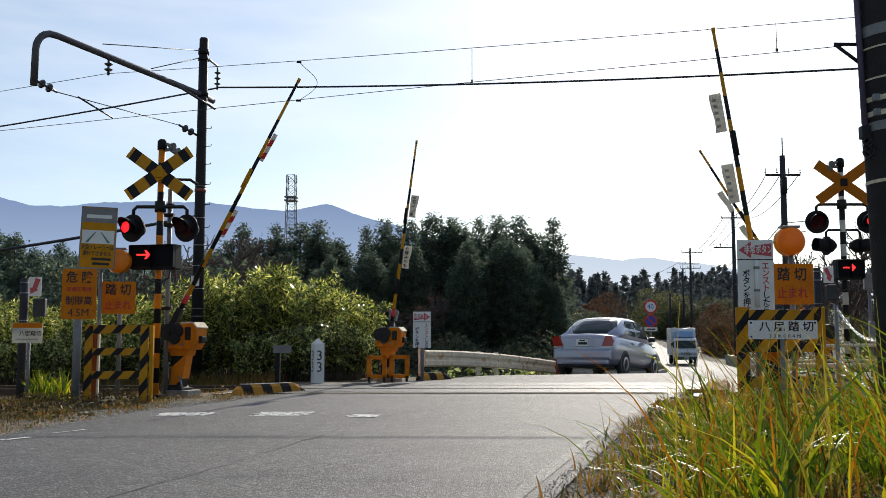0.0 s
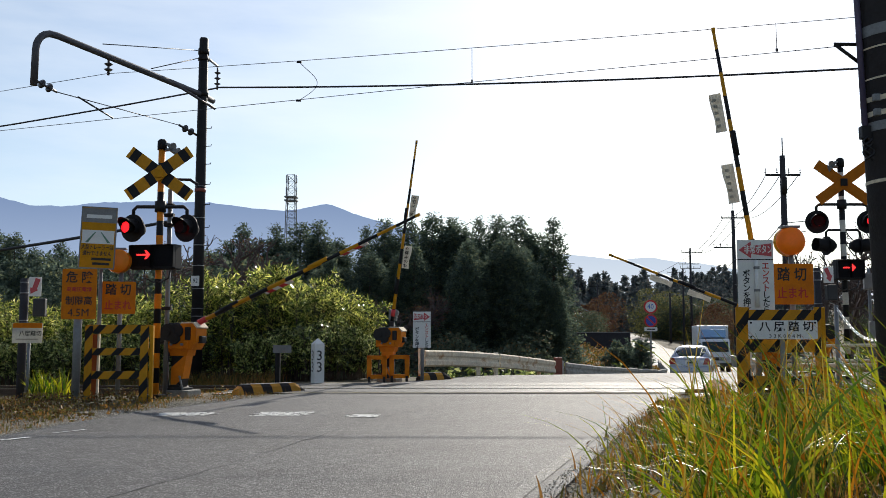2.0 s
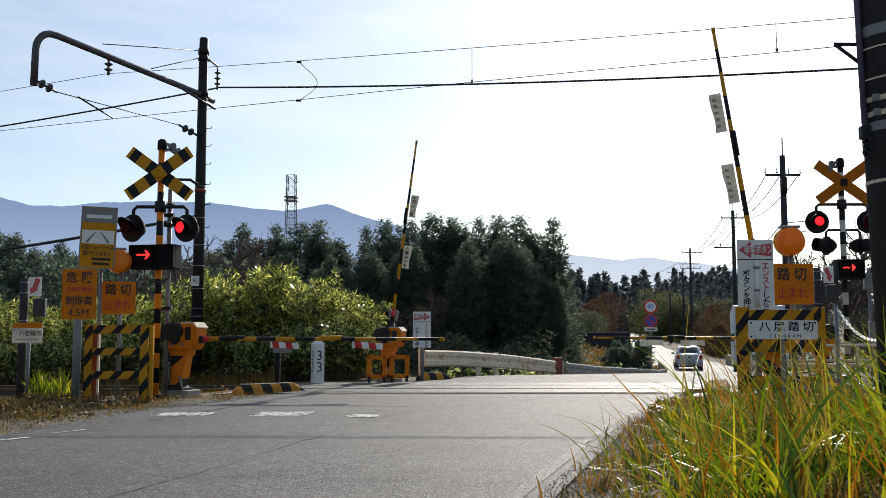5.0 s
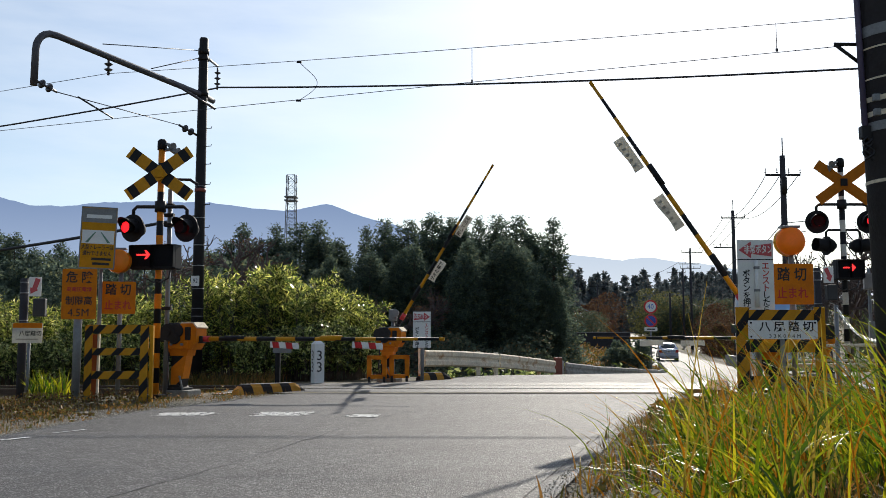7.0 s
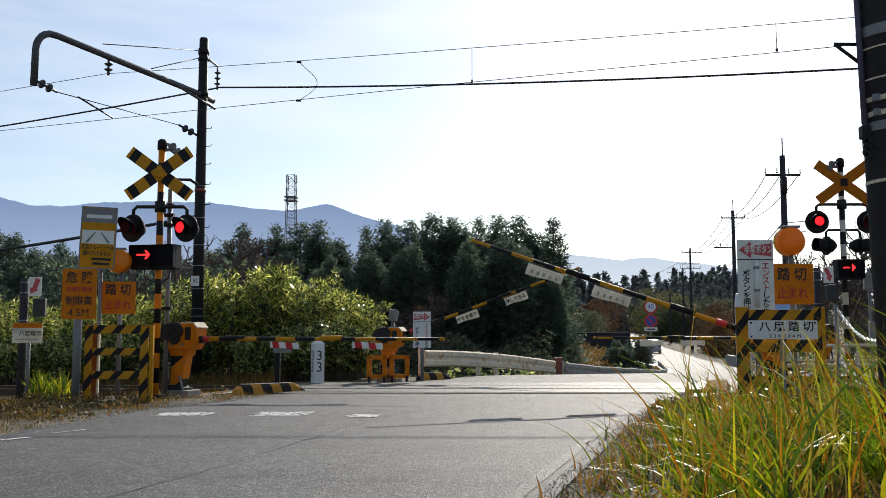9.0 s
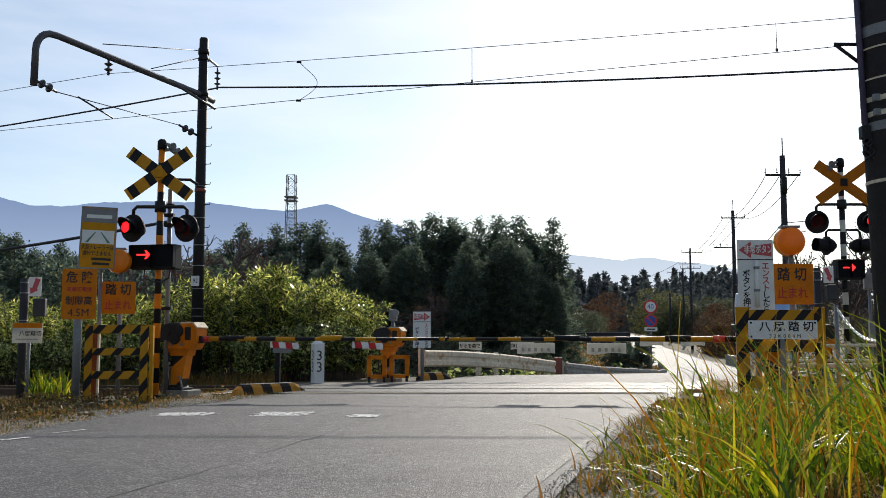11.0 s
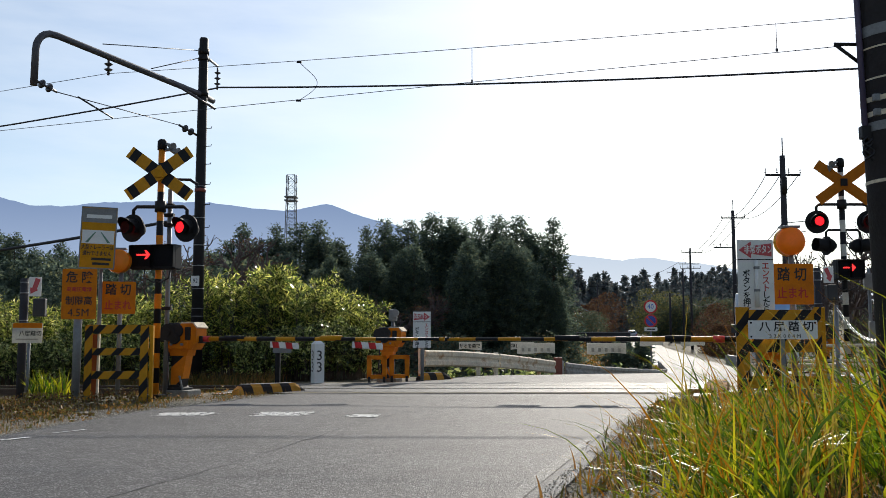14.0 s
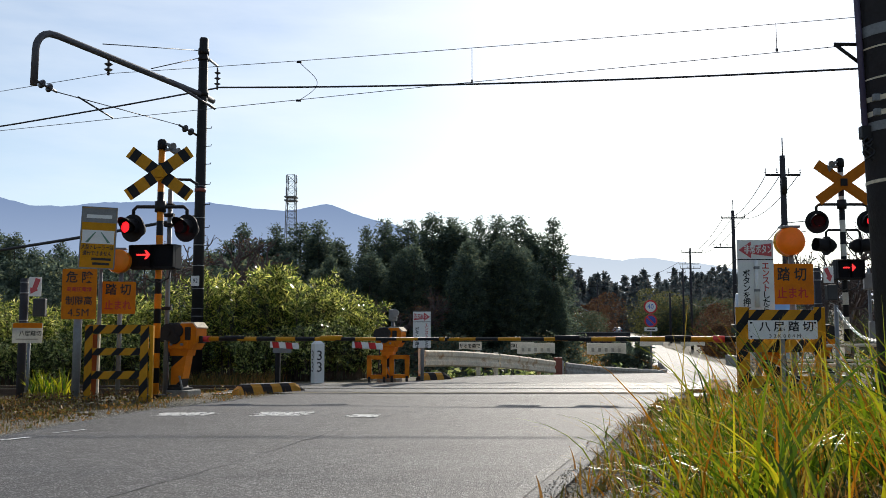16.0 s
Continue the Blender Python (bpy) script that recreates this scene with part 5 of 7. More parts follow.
made("slash", lambda bm: box(bm, (0, -0.02, 0), (0.44, 0.004, 0.06), pose(0, 0, 0, 0, 45, 0)), M["red"], d2)
pl = made("sub_plate", lambda bm: slab(bm, round_rect(0.56, 0.17, 0.03), 0.015), M["white"], s, "white sub plate", pose(0, 0, 1.20 - zg))
made("text_bar", lambda bm: box(bm, (0, -0.012, 0), (0.36, 0.004, 0.05)), M["ink"], pl)


# ---- plants ----
def cards(c, d, length, width, gen):
    """Pointed leaves as bent diamonds: bases c, directions d."""
    n = len(c)
    d = d / np.maximum(np.linalg.norm(d, axis=1, keepdims=True), 1e-6)
    r = gen.normal(size=(n, 3))
    s = np.cross(d, r)
    s /= np.maximum(np.linalg.norm(s, axis=1, keepdims=True), 1e-6)
    L, W = np.broadcast_to(length, (n,))[:, None], np.broadcast_to(width, (n,))[:, None]
    nrm = np.cross(s, d)
    v = np.stack([c, c + d * L * 0.45 + s * W * 0.5 + nrm * L * 0.05, c + d * L - nrm * L * 0.06, c + d * L * 0.45 - s * W * 0.5 + nrm * L * 0.05], 1).reshape(-1, 3)
    f = np.arange(4 * n).reshape(-1, 4)
    return v, f


def clumps(c, size, gen, flat=0.5):
    """Small ragged leaf sprays, three blades a spray."""
    vs, fs, k = [], [], 0
    for _ in range(3):
        d = gen.normal(size=c.shape) * (1, 1, flat)
        v, f = cards(c, d, size * gen.uniform(0.6, 1.3, len(c)), size * gen.uniform(0.35, 0.7, len(c)), gen)
        vs.append(v)
        fs.append(f + k)
        k += len(v)
    return np.concatenate(vs), np.concatenate(fs)


def bush_mesh(name, gen, height, spread, stems, shoots, per, leaf, wide, material):
    """Arching stems with side shoots; the leaves sit in fans on the outer half of each shoot."""
    cs, ds, lines = [], [], []
    for k in range(stems):
        a, r = gen.uniform(0, 2 * math.pi), spread * math.sqrt(gen.uniform(0, 1)) * 0.55
        b = np.array([r * math.cos(a), r * math.sin(a), 0])
        h = height * gen.uniform(0.5, 1.0) * (1 - 0.30 * (r / spread) ** 2)
        out = np.array([math.cos(a), math.sin(a), 0]) * spread * gen.uniform(0.1, 0.6)

        def at(t):
            return b + out * t ** 1.7 + np.array([0, 0, h * t])
        lines.append(([tuple(at(q)) for q in (0, 0.3, 0.6, 0.98)], (0.014, 0.011, 0.008, 0.003)))
        for j in range(shoots):
            t = gen.uniform(0.12, 1.0) ** 0.75
            p0, az = at(t), gen.uniform(0, 2 * math.pi)
            d0 = np.array([math.cos(az), math.sin(az), gen.uniform(0.3, 1.6)])
            d0 /= np.linalg.norm(d0)
            length = gen.uniform(0.22, 0.48) * (1.15 - 0.5 * t)
            q = gen.uniform(0.25, 1.0, per)
            p = p0 + d0 * (length * q)[:, None] + np.stack([0 * q, 0 * q, -0.10 * q * q], 1)
            ds.append(gen.normal(size=(per, 3)) * 0.75 + d0 * 0.9 + np.array([0, 0, -0.15]))
            cs.append(p)
            lines.append(([tuple(p0), tuple(p0 + d0 * length)], (0.005, 0.002)))
    c, d = np.concatenate(cs), np.concatenate(ds)
    v, f = cards(c, d, leaf * gen.uniform(0.6, 1.35, len(c)), wide * gen.uniform(0.7, 1.3, len(c)), gen)
    me = mesh_np(name, v, f, material)
    bm = bmesh.new()
    for ln, r in lines:
        tube(bm, ln, list(r), 4, False)
    st = bpy.data.meshes.new("stem")
    bm.to_mesh(st)
    bm.free()
    st.materials.append(M["bark"])
    return me, st


gen = np.random.default_rng(11)
BUSHES = [bush_mesh("leaves", gen, 2.6, 1.0, 24, 20, 14, 0.15, 0.024, M["bush"]), bush_mesh("leaves", gen, 2.6, 1.15, 26, 19, 14, 0.14, 0.026, M["bush"]), bush_mesh("leaves", gen, 1.6, 1.0, 26, 18, 14, 0.11, 0.042, M["bush_dark"]), bush_mesh("leaves", gen, 2.6, 0.55, 9, 20, 15, 0.17, 0.024, M["bush"]), bush_mesh("leaves", gen, 1.6, 0.7, 22, 18, 16, 0.11, 0.05, M["cedar"])]


def shrub(kind, x, y, scale, turn, label, sink=0.0):
    s = tagged(new("shrub"), label, "shrub", "shrubs behind the line")
    s.matrix_basis = pose(x, y, ground_z(x, y) - sink, 0, 0, turn) @ Matrix.Diagonal((scale, scale, scale, 1))
    for nm, me in zip(("foliage", "stem"), BUSHES[kind]):
        o = new(nm, me)
        o.parent = s
    return s


TALL = "tall shrub with narrow yellow-green leaves behind the line"
LOW = "low dark green shrub at the embankment's foot"
# kind, place, height of the top
THICKET = ((1, -5.55, 21.6, 2.40), (0, -4.95, 21.3, 2.62), (1, -4.45, 21.9, 2.66), (3, -3.90, 21.4, 3.02), (0, -3.95, 21.8, 2.72), (1, -3.35, 21.5, 2.58), (3, -3.05, 21.7, 2.50), (3, -2.55, 21.6, 2.12), (0, -2.15, 21.9, 2.22), (3, -1.90, 21.6, 1.86), (1, -6.4, 22.0, 2.25), (0, -7.3, 22.3, 2.15), (1, -8.2, 22.4, 2.05), (0, -9.2, 22.8, 2.10), (1, -10.2, 23.0, 2.00), (0, -11.4, 23.3, 2.12), (1, -12.6, 23.6, 2.10), (0, -14.0, 24.0, 2.2), (1, -3.2, 22.8, 2.45), (1, -5.2, 23.0, 2.5))
for i, (k, x, y, top) in enumerate(THICKET):
    shrub(k, x, y, (top - ground_z(x, y)) / 2.72, 47 * i, TALL)
for i, (x, y, sc) in enumerate(((-2.25, 20.6, 0.78), (-2.85, 20.4, 0.86), (-3.45, 20.5, 0.80), (-3.95, 20.3, 0.72), (-1.80, 20.9, 0.72), (-5.6, 20.9, 0.74), (-6.6, 21.2, 0.78), (-7.6, 21.3, 0.74), (-8.6, 21.6, 0.8), (-9.7, 21.8, 0.76), (-10.8, 22.0, 0.85), (-12.0, 22.2, 0.8), (-13.3, 22.5, 0.85))):
    shrub(2, x, y, sc, 61 * i, LOW)


def cedar_mesh(name, gen, h, r0, taper, leaders, seed):
    """Whorls of boughs round one or more leaders, each bough a row of drooping sprays with a raised tip."""
    cs, ds = [], []
    for lx, ly, top, wide in leaders:
        n = int(62 * top)
        for k in range(n):
            t = (k + gen.uniform(0, 1)) / n
            z = h * top * (0.05 + 0.95 * t)
            for j in range(7 if t < 0.85 else 6):
                a = gen.uniform(0, 2 * math.pi)
                lump = 0.86 + 0.42 * noise.noise(Vector((math.cos(a) * 1.3, math.sin(a) * 1.3 + seed, z * 0.55)))
                reach = r0 * wide * (1 - t) ** taper * gen.uniform(0.62, 1.08) * lump + 0.12
                m = max(4, int(reach * 15))
                q = gen.uniform(0.10, 1.0, m) ** 0.62
                fall = -0.30 * q + 0.26 * q ** 3
                p = np.stack([lx * min(1, t * 2) + math.cos(a) * reach * q, ly * min(1, t * 2) + math.sin(a) * reach * q, z + reach * fall], 1)
                p += gen.normal(scale=1.0, size=p.shape) * (0.15, 0.15, 0.13)
                cs.append(p)
                ds.append(np.tile((math.cos(a) * 0.9, math.sin(a) * 0.9, 0.15), (m, 1)))
    c, d = np.concatenate(cs), np.concatenate(ds)
    vs, fs, k = [], [], 0
    for _ in range(3):
        dd = d + gen.normal(size=d.shape) * (0.8, 0.8, 0.55)
        v, f = cards(c + gen.normal(scale=0.05, size=c.shape), dd, 0.20 * gen.uniform(0.6, 1.3, len(c)), 0.085 * gen.uniform(0.6, 1.3, len(c)), gen)
        vs.append(v)
        fs.append(f + k)
        k += len(v)
    return mesh_np(name, np.concatenate(vs), np.concatenate(fs), M["cedar"])


CEDARS = [cedar_mesh("crown", gen, 10.0, 3.0, 0.62, ((0, 0, 1.0, 1.0),), 1), cedar_mesh("crown", gen, 10.0, 2.9, 0.55, ((0, 0, 1.0, 0.95), (1.3, 0.5, 0.91, 0.75), (-1.2, -0.6, 0.88, 0.8)), 2), cedar_mesh("crown", gen, 10.0, 2.2, 0.80, ((0, 0, 1.0, 1.05),), 3), cedar_mesh("crown", gen, 10.0, 3.0, 0.50, ((0, 0, 0.99, 0.95), (-1.3, 0.3, 0.94, 0.7)), 4)]
TRUNK = bmesh.new()
tube(TRUNK, [(0, 0, -0.5), (0.03, 0, 4), (0, 0.02, 9.6)], [0.20, 0.13, 0.02], 10)
for k in range(14):
    a, z = k * 2.4, 1.2 + k * 0.55
    tube(TRUNK, [(0, 0, z), (math.cos(a) * 1.3 * (1 - z / 11), math.sin(a) * 1.3 * (1 - z / 11), z - 0.1)], [0.035, 0.012], 5)
trunk_me = bpy.data.meshes.new("trunk")
TRUNK.to_mesh(trunk_me)
TRUNK.free()
trunk_me.materials.append(M["bark"])


def cedar(k, x, y, top, kind, label="tall dark green conifer with a ragged crown"):
    zg = ground_z(x, y)
    sc = (top - zg) / 10.0
    t = tagged(new("conifer"), label, "tree", "dark conifers beyond the line")
    w = sc * (0.9 + 0.25 * ((k * 7) % 5) / 4)
    t.matrix_basis = pose(x, y, zg, 0, 0, 71 * k) @ Matrix.Diagonal((w, w, sc, 1))
    for nm, me in (("crown", CEDARS[kind]), ("trunk", trunk_me)):
        o = new(nm, me)
        o.parent = t


# place, height of the top, kind of crown
ROW = ((-14.6, 68, 9.0, 1), (-12.6, 70, 9.2, 2), (-10.6, 69, 9.2, 1), (-9.1, 68, 9.25, 0), (-8.0, 70, 8.3, 3), (-5.7, 69, 8.9, 2), (-4.2, 67, 9.2, 0), (-2.6, 70, 9.5, 1), (-0.8, 68, 9.95, 3), (0.9, 70, 9.7, 1), (2.6, 67, 9.3, 2), (4.0, 69, 9.75, 0), (5.5, 69, 9.7, 1), (6.4, 68, 8.2, 0), (7.85, 66, 9.15, 2), (-1.9, 61, 7.0, 3), (1.6, 60, 7.0, 1), (4.0, 61, 7.4, 3), (5.4, 61, 6.6, 1), (-4.8, 61, 6.4, 3), (-7.5, 62, 6.2, 1), (-10.5, 63, 6.6, 3), (-13.0, 62, 6.8, 1), (6.7, 61, 4.6, 3), (-33.6, 70, 8.7, 1), (-31.4, 68, 8.5, 3), (-29.2, 71, 8.0, 1), (-33.0, 64, 7.2, 3), (-29.0, 66, 7.2, 3), (-26.0, 68, 7.0, 1), (-35.5, 72, 8.6, 1), (-26.4, 72, 7.5, 2), (-24.0, 70, 7.2, 3), (-21.5, 74, 7.4, 1), (-18.5, 72, 7.6, 0), (-16.4, 67, 7.2, 3), (-37, 65, 7.6, 1), (-31.5, 62, 6.6, 3), (-27.5, 63, 6.2, 1), (-23, 64, 5.8, 3), (-19, 63, 6.0, 1))
for k, (x, y, top, kind) in enumerate(ROW):
    cedar(k, x, y, top, kind)


# dark undergrowth below the conifers
def heap(n, xs, ys, zs, size, material, name, label, floor=ground_z, seed=3, keep=None):
    g = np.random.default_rng(seed)
    c = np.stack([g.uniform(*xs, n), g.uniform(*ys, n), g.uniform(0, 1, n)], 1)
    if keep is not None:
        c = c[[keep(q[0], q[1]) for q in c]]
    for q in c:
        top = zs * (0.55 + 0.45 * math.sin(q[0] * 1.3 + q[1]) * math.sin(q[0] * 0.4 + 2))
        q[2] = floor(q[0], q[1]) + q[2] * max(0.12, top)
    v, f = clumps(c, size, g, 0.8)
    return tagged(new(name, mesh_np(name, v, f, material)), label, "undergrowth", kind="stuff")


heap(22000, (-40, 6.2), (50, 58), 3.2, 0.22, M["wood_far"], "undergrowth", "dark shady undergrowth below conifers")
heap(2600, (-1.5, 9), (24.0, 40.0), 0.8, 0.16, M["bush_dark"], "bank_plants", "low dark plants behind the guard rail", keep=lambda x, y: x < edge_l(y) - 0.45, seed=5)
heap(3000, (4, 13), (40.0, 60.0), 0.7, 0.20, M["weed"], "bank_plants", "yellow-green weeds on the road bank", keep=lambda x, y: x < edge_l(y) - 0.3, seed=6)
heap(5000, (6.5, 20), (60, 99.0), 0.8, 0.22, M["weed"], "field_weeds", "dry yellow-brown weeds on the rising field", keep=lambda x, y: x < edge_l(y) - 0.6, seed=13)
heap(1200, (9, 19), (62, 97.0), 1.4, 0.16, M["pale"], "field_weeds", "thin pale bushes on the rising field", keep=lambda x, y: x < edge_l(y) - 0.6 and noise.noise(Vector((x * 0.3, y * 0.12, 1))) > 0.1, seed=14)
for x, y, sc in ((8.3, 44.2, 1.15), (9.05, 45.2, 1.35), (9.7, 46.5, 1.15)):
    shrub(4, x, y, sc, 50 * x, "dark dense shrub beside the road")
heap(3500, (15.5, 40), (40, 70.0), 1.6, 0.24, M["bush_dark"], "bank_plants", "dark shrubs along the far road", seed=8, keep=lambda x, y: x > edge_r(y) + 0.8)
heap(2200, (10, 22), (20, 36), 0.7, 0.15, M["weed"], "bank_plants", "dry weeds beside the road", seed=9, keep=lambda x, y: x > edge_r(y) + 0.4)


# far woods: many rough crowns joined
def crown_pts(gen, n, h, r, cone):
    t = gen.uniform(0, 1, n)
    a = gen.uniform(0, 2 * math.pi, n)
    prof = (1 - t) ** 0.7 if cone else np.sqrt(np.clip(1 - (2 * t - 0.9) ** 2 / 1.3, 0.02, 1))
    rr = r * prof * np.sqrt(gen.uniform(0.2, 1, n)) * (0.8 + 0.3 * np.sin(a * 3 + t * 9))
    return np.stack([rr * np.cos(a), rr * np.sin(a), h * (0.05 + 0.95 * t)], 1)


def woods(name, n, place, height, material, label, cone, seed, per=170, leaf=0.13):
    g = np.random.default_rng(seed)
    cs = []
    for _ in range(n):
        x, y = place(g)
        h = height * g.uniform(0.7, 1.25)
        cs.append(crown_pts(g, per, h, h * (0.26 if cone else 0.48), cone) + (x, y, ground_z(x, y) - 0.3))
    c = np.concatenate(cs)
    v, f = clumps(c, height * leaf, g, 0.8)
    return tagged(new(name, mesh_np(name, v, f, material)), label, "woods", kind="stuff")


def spread(pa, pb, ya, yb):
    def fn(g):
        y = g.uniform(ya, yb)
        return g.uniform(pa, pb) * y, y
    return fn


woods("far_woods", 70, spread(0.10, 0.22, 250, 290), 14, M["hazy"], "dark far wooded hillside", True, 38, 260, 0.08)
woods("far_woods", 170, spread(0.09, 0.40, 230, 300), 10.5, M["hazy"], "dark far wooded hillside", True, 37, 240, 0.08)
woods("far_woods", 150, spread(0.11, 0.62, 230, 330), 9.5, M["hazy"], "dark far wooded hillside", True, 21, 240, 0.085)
woods("far_woods", 60, spread(0.235, 0.34, 165, 200), 6.5, M["wood_far"], "mixed green trees along the far road", False, 22, 500, 0.06)
woods("far_woods", 50, spread(0.30, 0.70, 95, 160), 5.0, M["wood_far"], "mixed green trees beyond the road", False, 23, 700, 0.055)
woods("far_woods", 70, spread(-0.62, -0.08, 120, 220), 8.5, M["cedar"], "dark far trees behind the shrubs", True, 24, 420, 0.06)
woods("dark_trees", 46, lambda g: (g.uniform(-48, -13), g.uniform(52, 66)), 6.8, M["cedar"], "dark trees behind the shrubs", False, 29, 900, 0.04)
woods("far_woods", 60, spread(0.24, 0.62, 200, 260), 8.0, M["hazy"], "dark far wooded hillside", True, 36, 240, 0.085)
woods("far_woods", 34, spread(0.11, 0.165, 110, 170), 4.0, M["wood_far"], "low far trees by the house", False, 28, 500, 0.06)
woods("autumn_trees", 7, spread(0.152, 0.178, 150, 170), 6.6, M["autumn"], "reddish autumn trees by the house", False, 25, 800, 0.045)
woods("autumn_trees", 7, spread(0.285, 0.325, 85, 120), 5.2, M["autumn"], "dark red autumn trees beside the road", False, 26, 1100, 0.042)
woods("pale_trees", 12, spread(0.212, 0.262, 165, 188), 7.6, M["pale"], "pale yellow-green trees beside the road", False, 27, 800, 0.045)


# bare trees
def bare_tree(x, y, h, label, seed, leaves):
    g = np.random.default_rng(seed)
    t = tagged(new("bare_tree"), label, "tree", "bare trees")
    t.matrix_basis = pose(x, y, ground_z(x, y))
    tips = []

    def grow(bm, p, d, length, r, depth):
        q = p + d * length
        mid = p + d * length * 0.5 + Vector(g.normal(scale=0.04, size=3)) * length
        tube(bm, [p, mid, q], [r, r * 0.85, r * 0.65], 5 if depth < 3 else 4, False)
        if depth == 0:
            tips.append(q)
            return
        for k in range(3 if depth > 1 else 4):
            nd = (d + Vector(g.normal(scale=0.48, size=3)) + Vector((0, 0, 0.12))).normalized()
            grow(bm, p + d * length * g.uniform(0.55, 1.0), nd, length * g.uniform(0.55, 0.78), r * 0.64, depth - 1)
    made("branchwork", lambda bm: grow(bm, Vector((0, 0, -0.2)), Vector((0, 0, 1)), h * 0.33, h * 0.020, 5), M["twig"], t)
    if leaves:
        c = np.array([tuple(q) for q in tips]) + g.normal(scale=0.08, size=(len(tips), 3))
        c = c[g.uniform(0, 1, len(c)) < leaves]
        v, f = clumps(c, 0.11, g)
        o = new("leaves", mesh_np("leaves", v, f, M["autumn"]))
        o.parent = t
        o["label"] = "last brown autumn leaves"


bare_tree(-10.8, 42, 10.2, "nearly bare tree with brown leaves", 31, 0.55)
bare_tree(-9.6, 44, 9.6, "nearly bare tree with brown leaves", 32, 0.4)
bare_tree(-12.6, 43, 9.8, "nearly bare tree with brown leaves", 36, 0.75)
bare_tree(-8.4, 43, 8.6, "nearly bare tree with brown leaves", 39, 0.7)
bare_tree(-3.6, 56, 7.6, "broad tree with dull russet leaves before the conifers", 40, 1.0)
bare_tree(-1.6, 57, 7.4, "broad tree with dull russet leaves before the conifers", 41, 1.0)
bare_tree(12.9, 32, 6.6, "bare tree with fine grey twigs", 33, 0.1)
bare_tree(14.3, 33, 6.9, "bare tree with fine grey twigs", 34, 0.1)
bare_tree(15.9, 34.5, 7.0, "bare tree with fine grey twigs", 35, 0.15)


# ---- grass ----
def blades(name, pts, h, w, lean, material, label, seed, segs=5, bow=0.5):
    """Curved tapering blades rooted at pts."""
    g = np.random.default_rng(seed)
    n = len(pts)
    hh = h * g.uniform(0.45, 1.1, n)
    a = g.uniform(0, 2 * math.pi, n)
    dirs = np.stack([np.cos(a), np.sin(a)], 1) * g.uniform(0.1, 1.0, (n, 1)) * bow + np.array(lean)
    yaw = g.uniform(0, math.pi, n)
    side = np.stack([np.cos(yaw), np.sin(yaw) * 0.5, 0 * yaw], 1)
    ww = w * g.uniform(0.5, 1.3, n)
    vs = []
    for k in range(segs + 1):
        t = k / segs
        c = pts.copy()
        c[:, :2] += dirs * (hh * t ** 1.9)[:, None]
        c[:, 2] += hh * (t - 0.32 * t ** 3 * np.linalg.norm(dirs, axis=1))
        half = (ww * (1 - t ** 1.6) * 0.5 + 0.0006)[:, None]
        vs += [c - side * half, c + side * half]
    v = np.stack(vs, 1).reshape(-1, 3)
    m = 2 * (segs + 1)
    f = np.concatenate([np.arange(n)[:, None] * m + np.array([2 * k, 2 * k + 1, 2 * k + 3, 2 * k + 2]) for k in range(segs)])
    return tagged(new(name, mesh_np(name, v, f, material, True)), label, "grass", kind="stuff")


def roots(n, xs, ys, keep, seed, tuft=0.0):
    g = np.random.default_rng(seed)
    out = []
    while len(out) < n:
        x, y = g.uniform(*xs), g.uniform(*ys)
        if keep(x, y):
            for _ in range(9 if tuft else 1):
                xx, yy = x + g.normal() * tuft, y + g.normal() * tuft
                out.append((xx, yy, ground_z(xx, yy) - 0.01))
    return np.array(out[:n])


def bank(x, y):
    return x > edge_r(y) + 0.5 and x / y > 0.285 + 0.03 * math.sin(y * 2.1) and (x / y < 0.72)


SWAY = []


def sway_set(n, place, h, w, lean, material, label, seed, bow, step):
    """Several tufts of tall grass, each rooted at its own base and free to sway."""
    pts = roots(n, (0.9, 5.0), (3.2, 6.8), place, seed, 0.10)
    order = np.argsort(pts[:, 0] / pts[:, 1])
    for k, idx in enumerate(np.array_split(order, step)):
        sub_pts = pts[idx]
        c = sub_pts.mean(0)
        ob = blades("tall_grass", sub_pts - c, h, w, lean, material, label, seed + 10 + k, 6, bow)
        ob.matrix_basis = pose(*c)
        SWAY.append((ob, c, k + seed))


sway_set(640, bank, 0.86, 0.019, (-0.28, -0.06), M["grass"], "tall green grass on the bank in backlight", 41, 1.05, 4)
sway_set(420, lambda x, y: x > edge_r(y) + 0.45 and 0.27 < x / y < 0.7, 0.86, 0.011, (-0.28, -0.05), M["straw"], "dry golden grass on the bank", 42, 0.9, 3)
sway_set(70, lambda x, y: x > edge_r(y) + 0.25 and 0.20 < x / y < 0.42, 0.62, 0.007, (-0.75, -0.15), M["straw"], "long arching dry stalks over the road's edge", 71, 0.5, 2)
sway_set(90, lambda x, y: x > edge_r(y) + 0.20 and 0.18 < x / y < 0.36, 0.50, 0.013, (-0.55, -0.10), M["grass"], "arching green blades over the road's edge", 72, 0.8, 2)
blades("mid_grass", roots(1900, (0.9, 5.0), (3.2, 7.0), lambda x, y: x > edge_r(y) + 0.35 and x / y > 0.25, 62, 0.08), 0.50, 0.019, (-0.2, -0.1), M["grass"], "bushy green grass on the bank", 63, 5, 1.3)
blades("low_grass", roots(5200, (0.6, 5.2), (3.4, 10.5), lambda x, y: x > edge_r(y) + 0.02 + 0.16 * noise.noise(Vector((x * 2, y * 1.6, 4))), 43, 0.07), 0.17, 0.015, (-0.05, 0), M["weed"], "low yellow-green weeds along the road", 53, 4, 1.0)
blades("low_grass", roots(1500, (0.6, 5.2), (3.4, 8.5), lambda x, y: x > edge_r(y) + 0.30, 44, 0.06), 0.25, 0.013, (-0.15, 0), M["grass"], "short green grass along the road", 54, 5, 1.0)
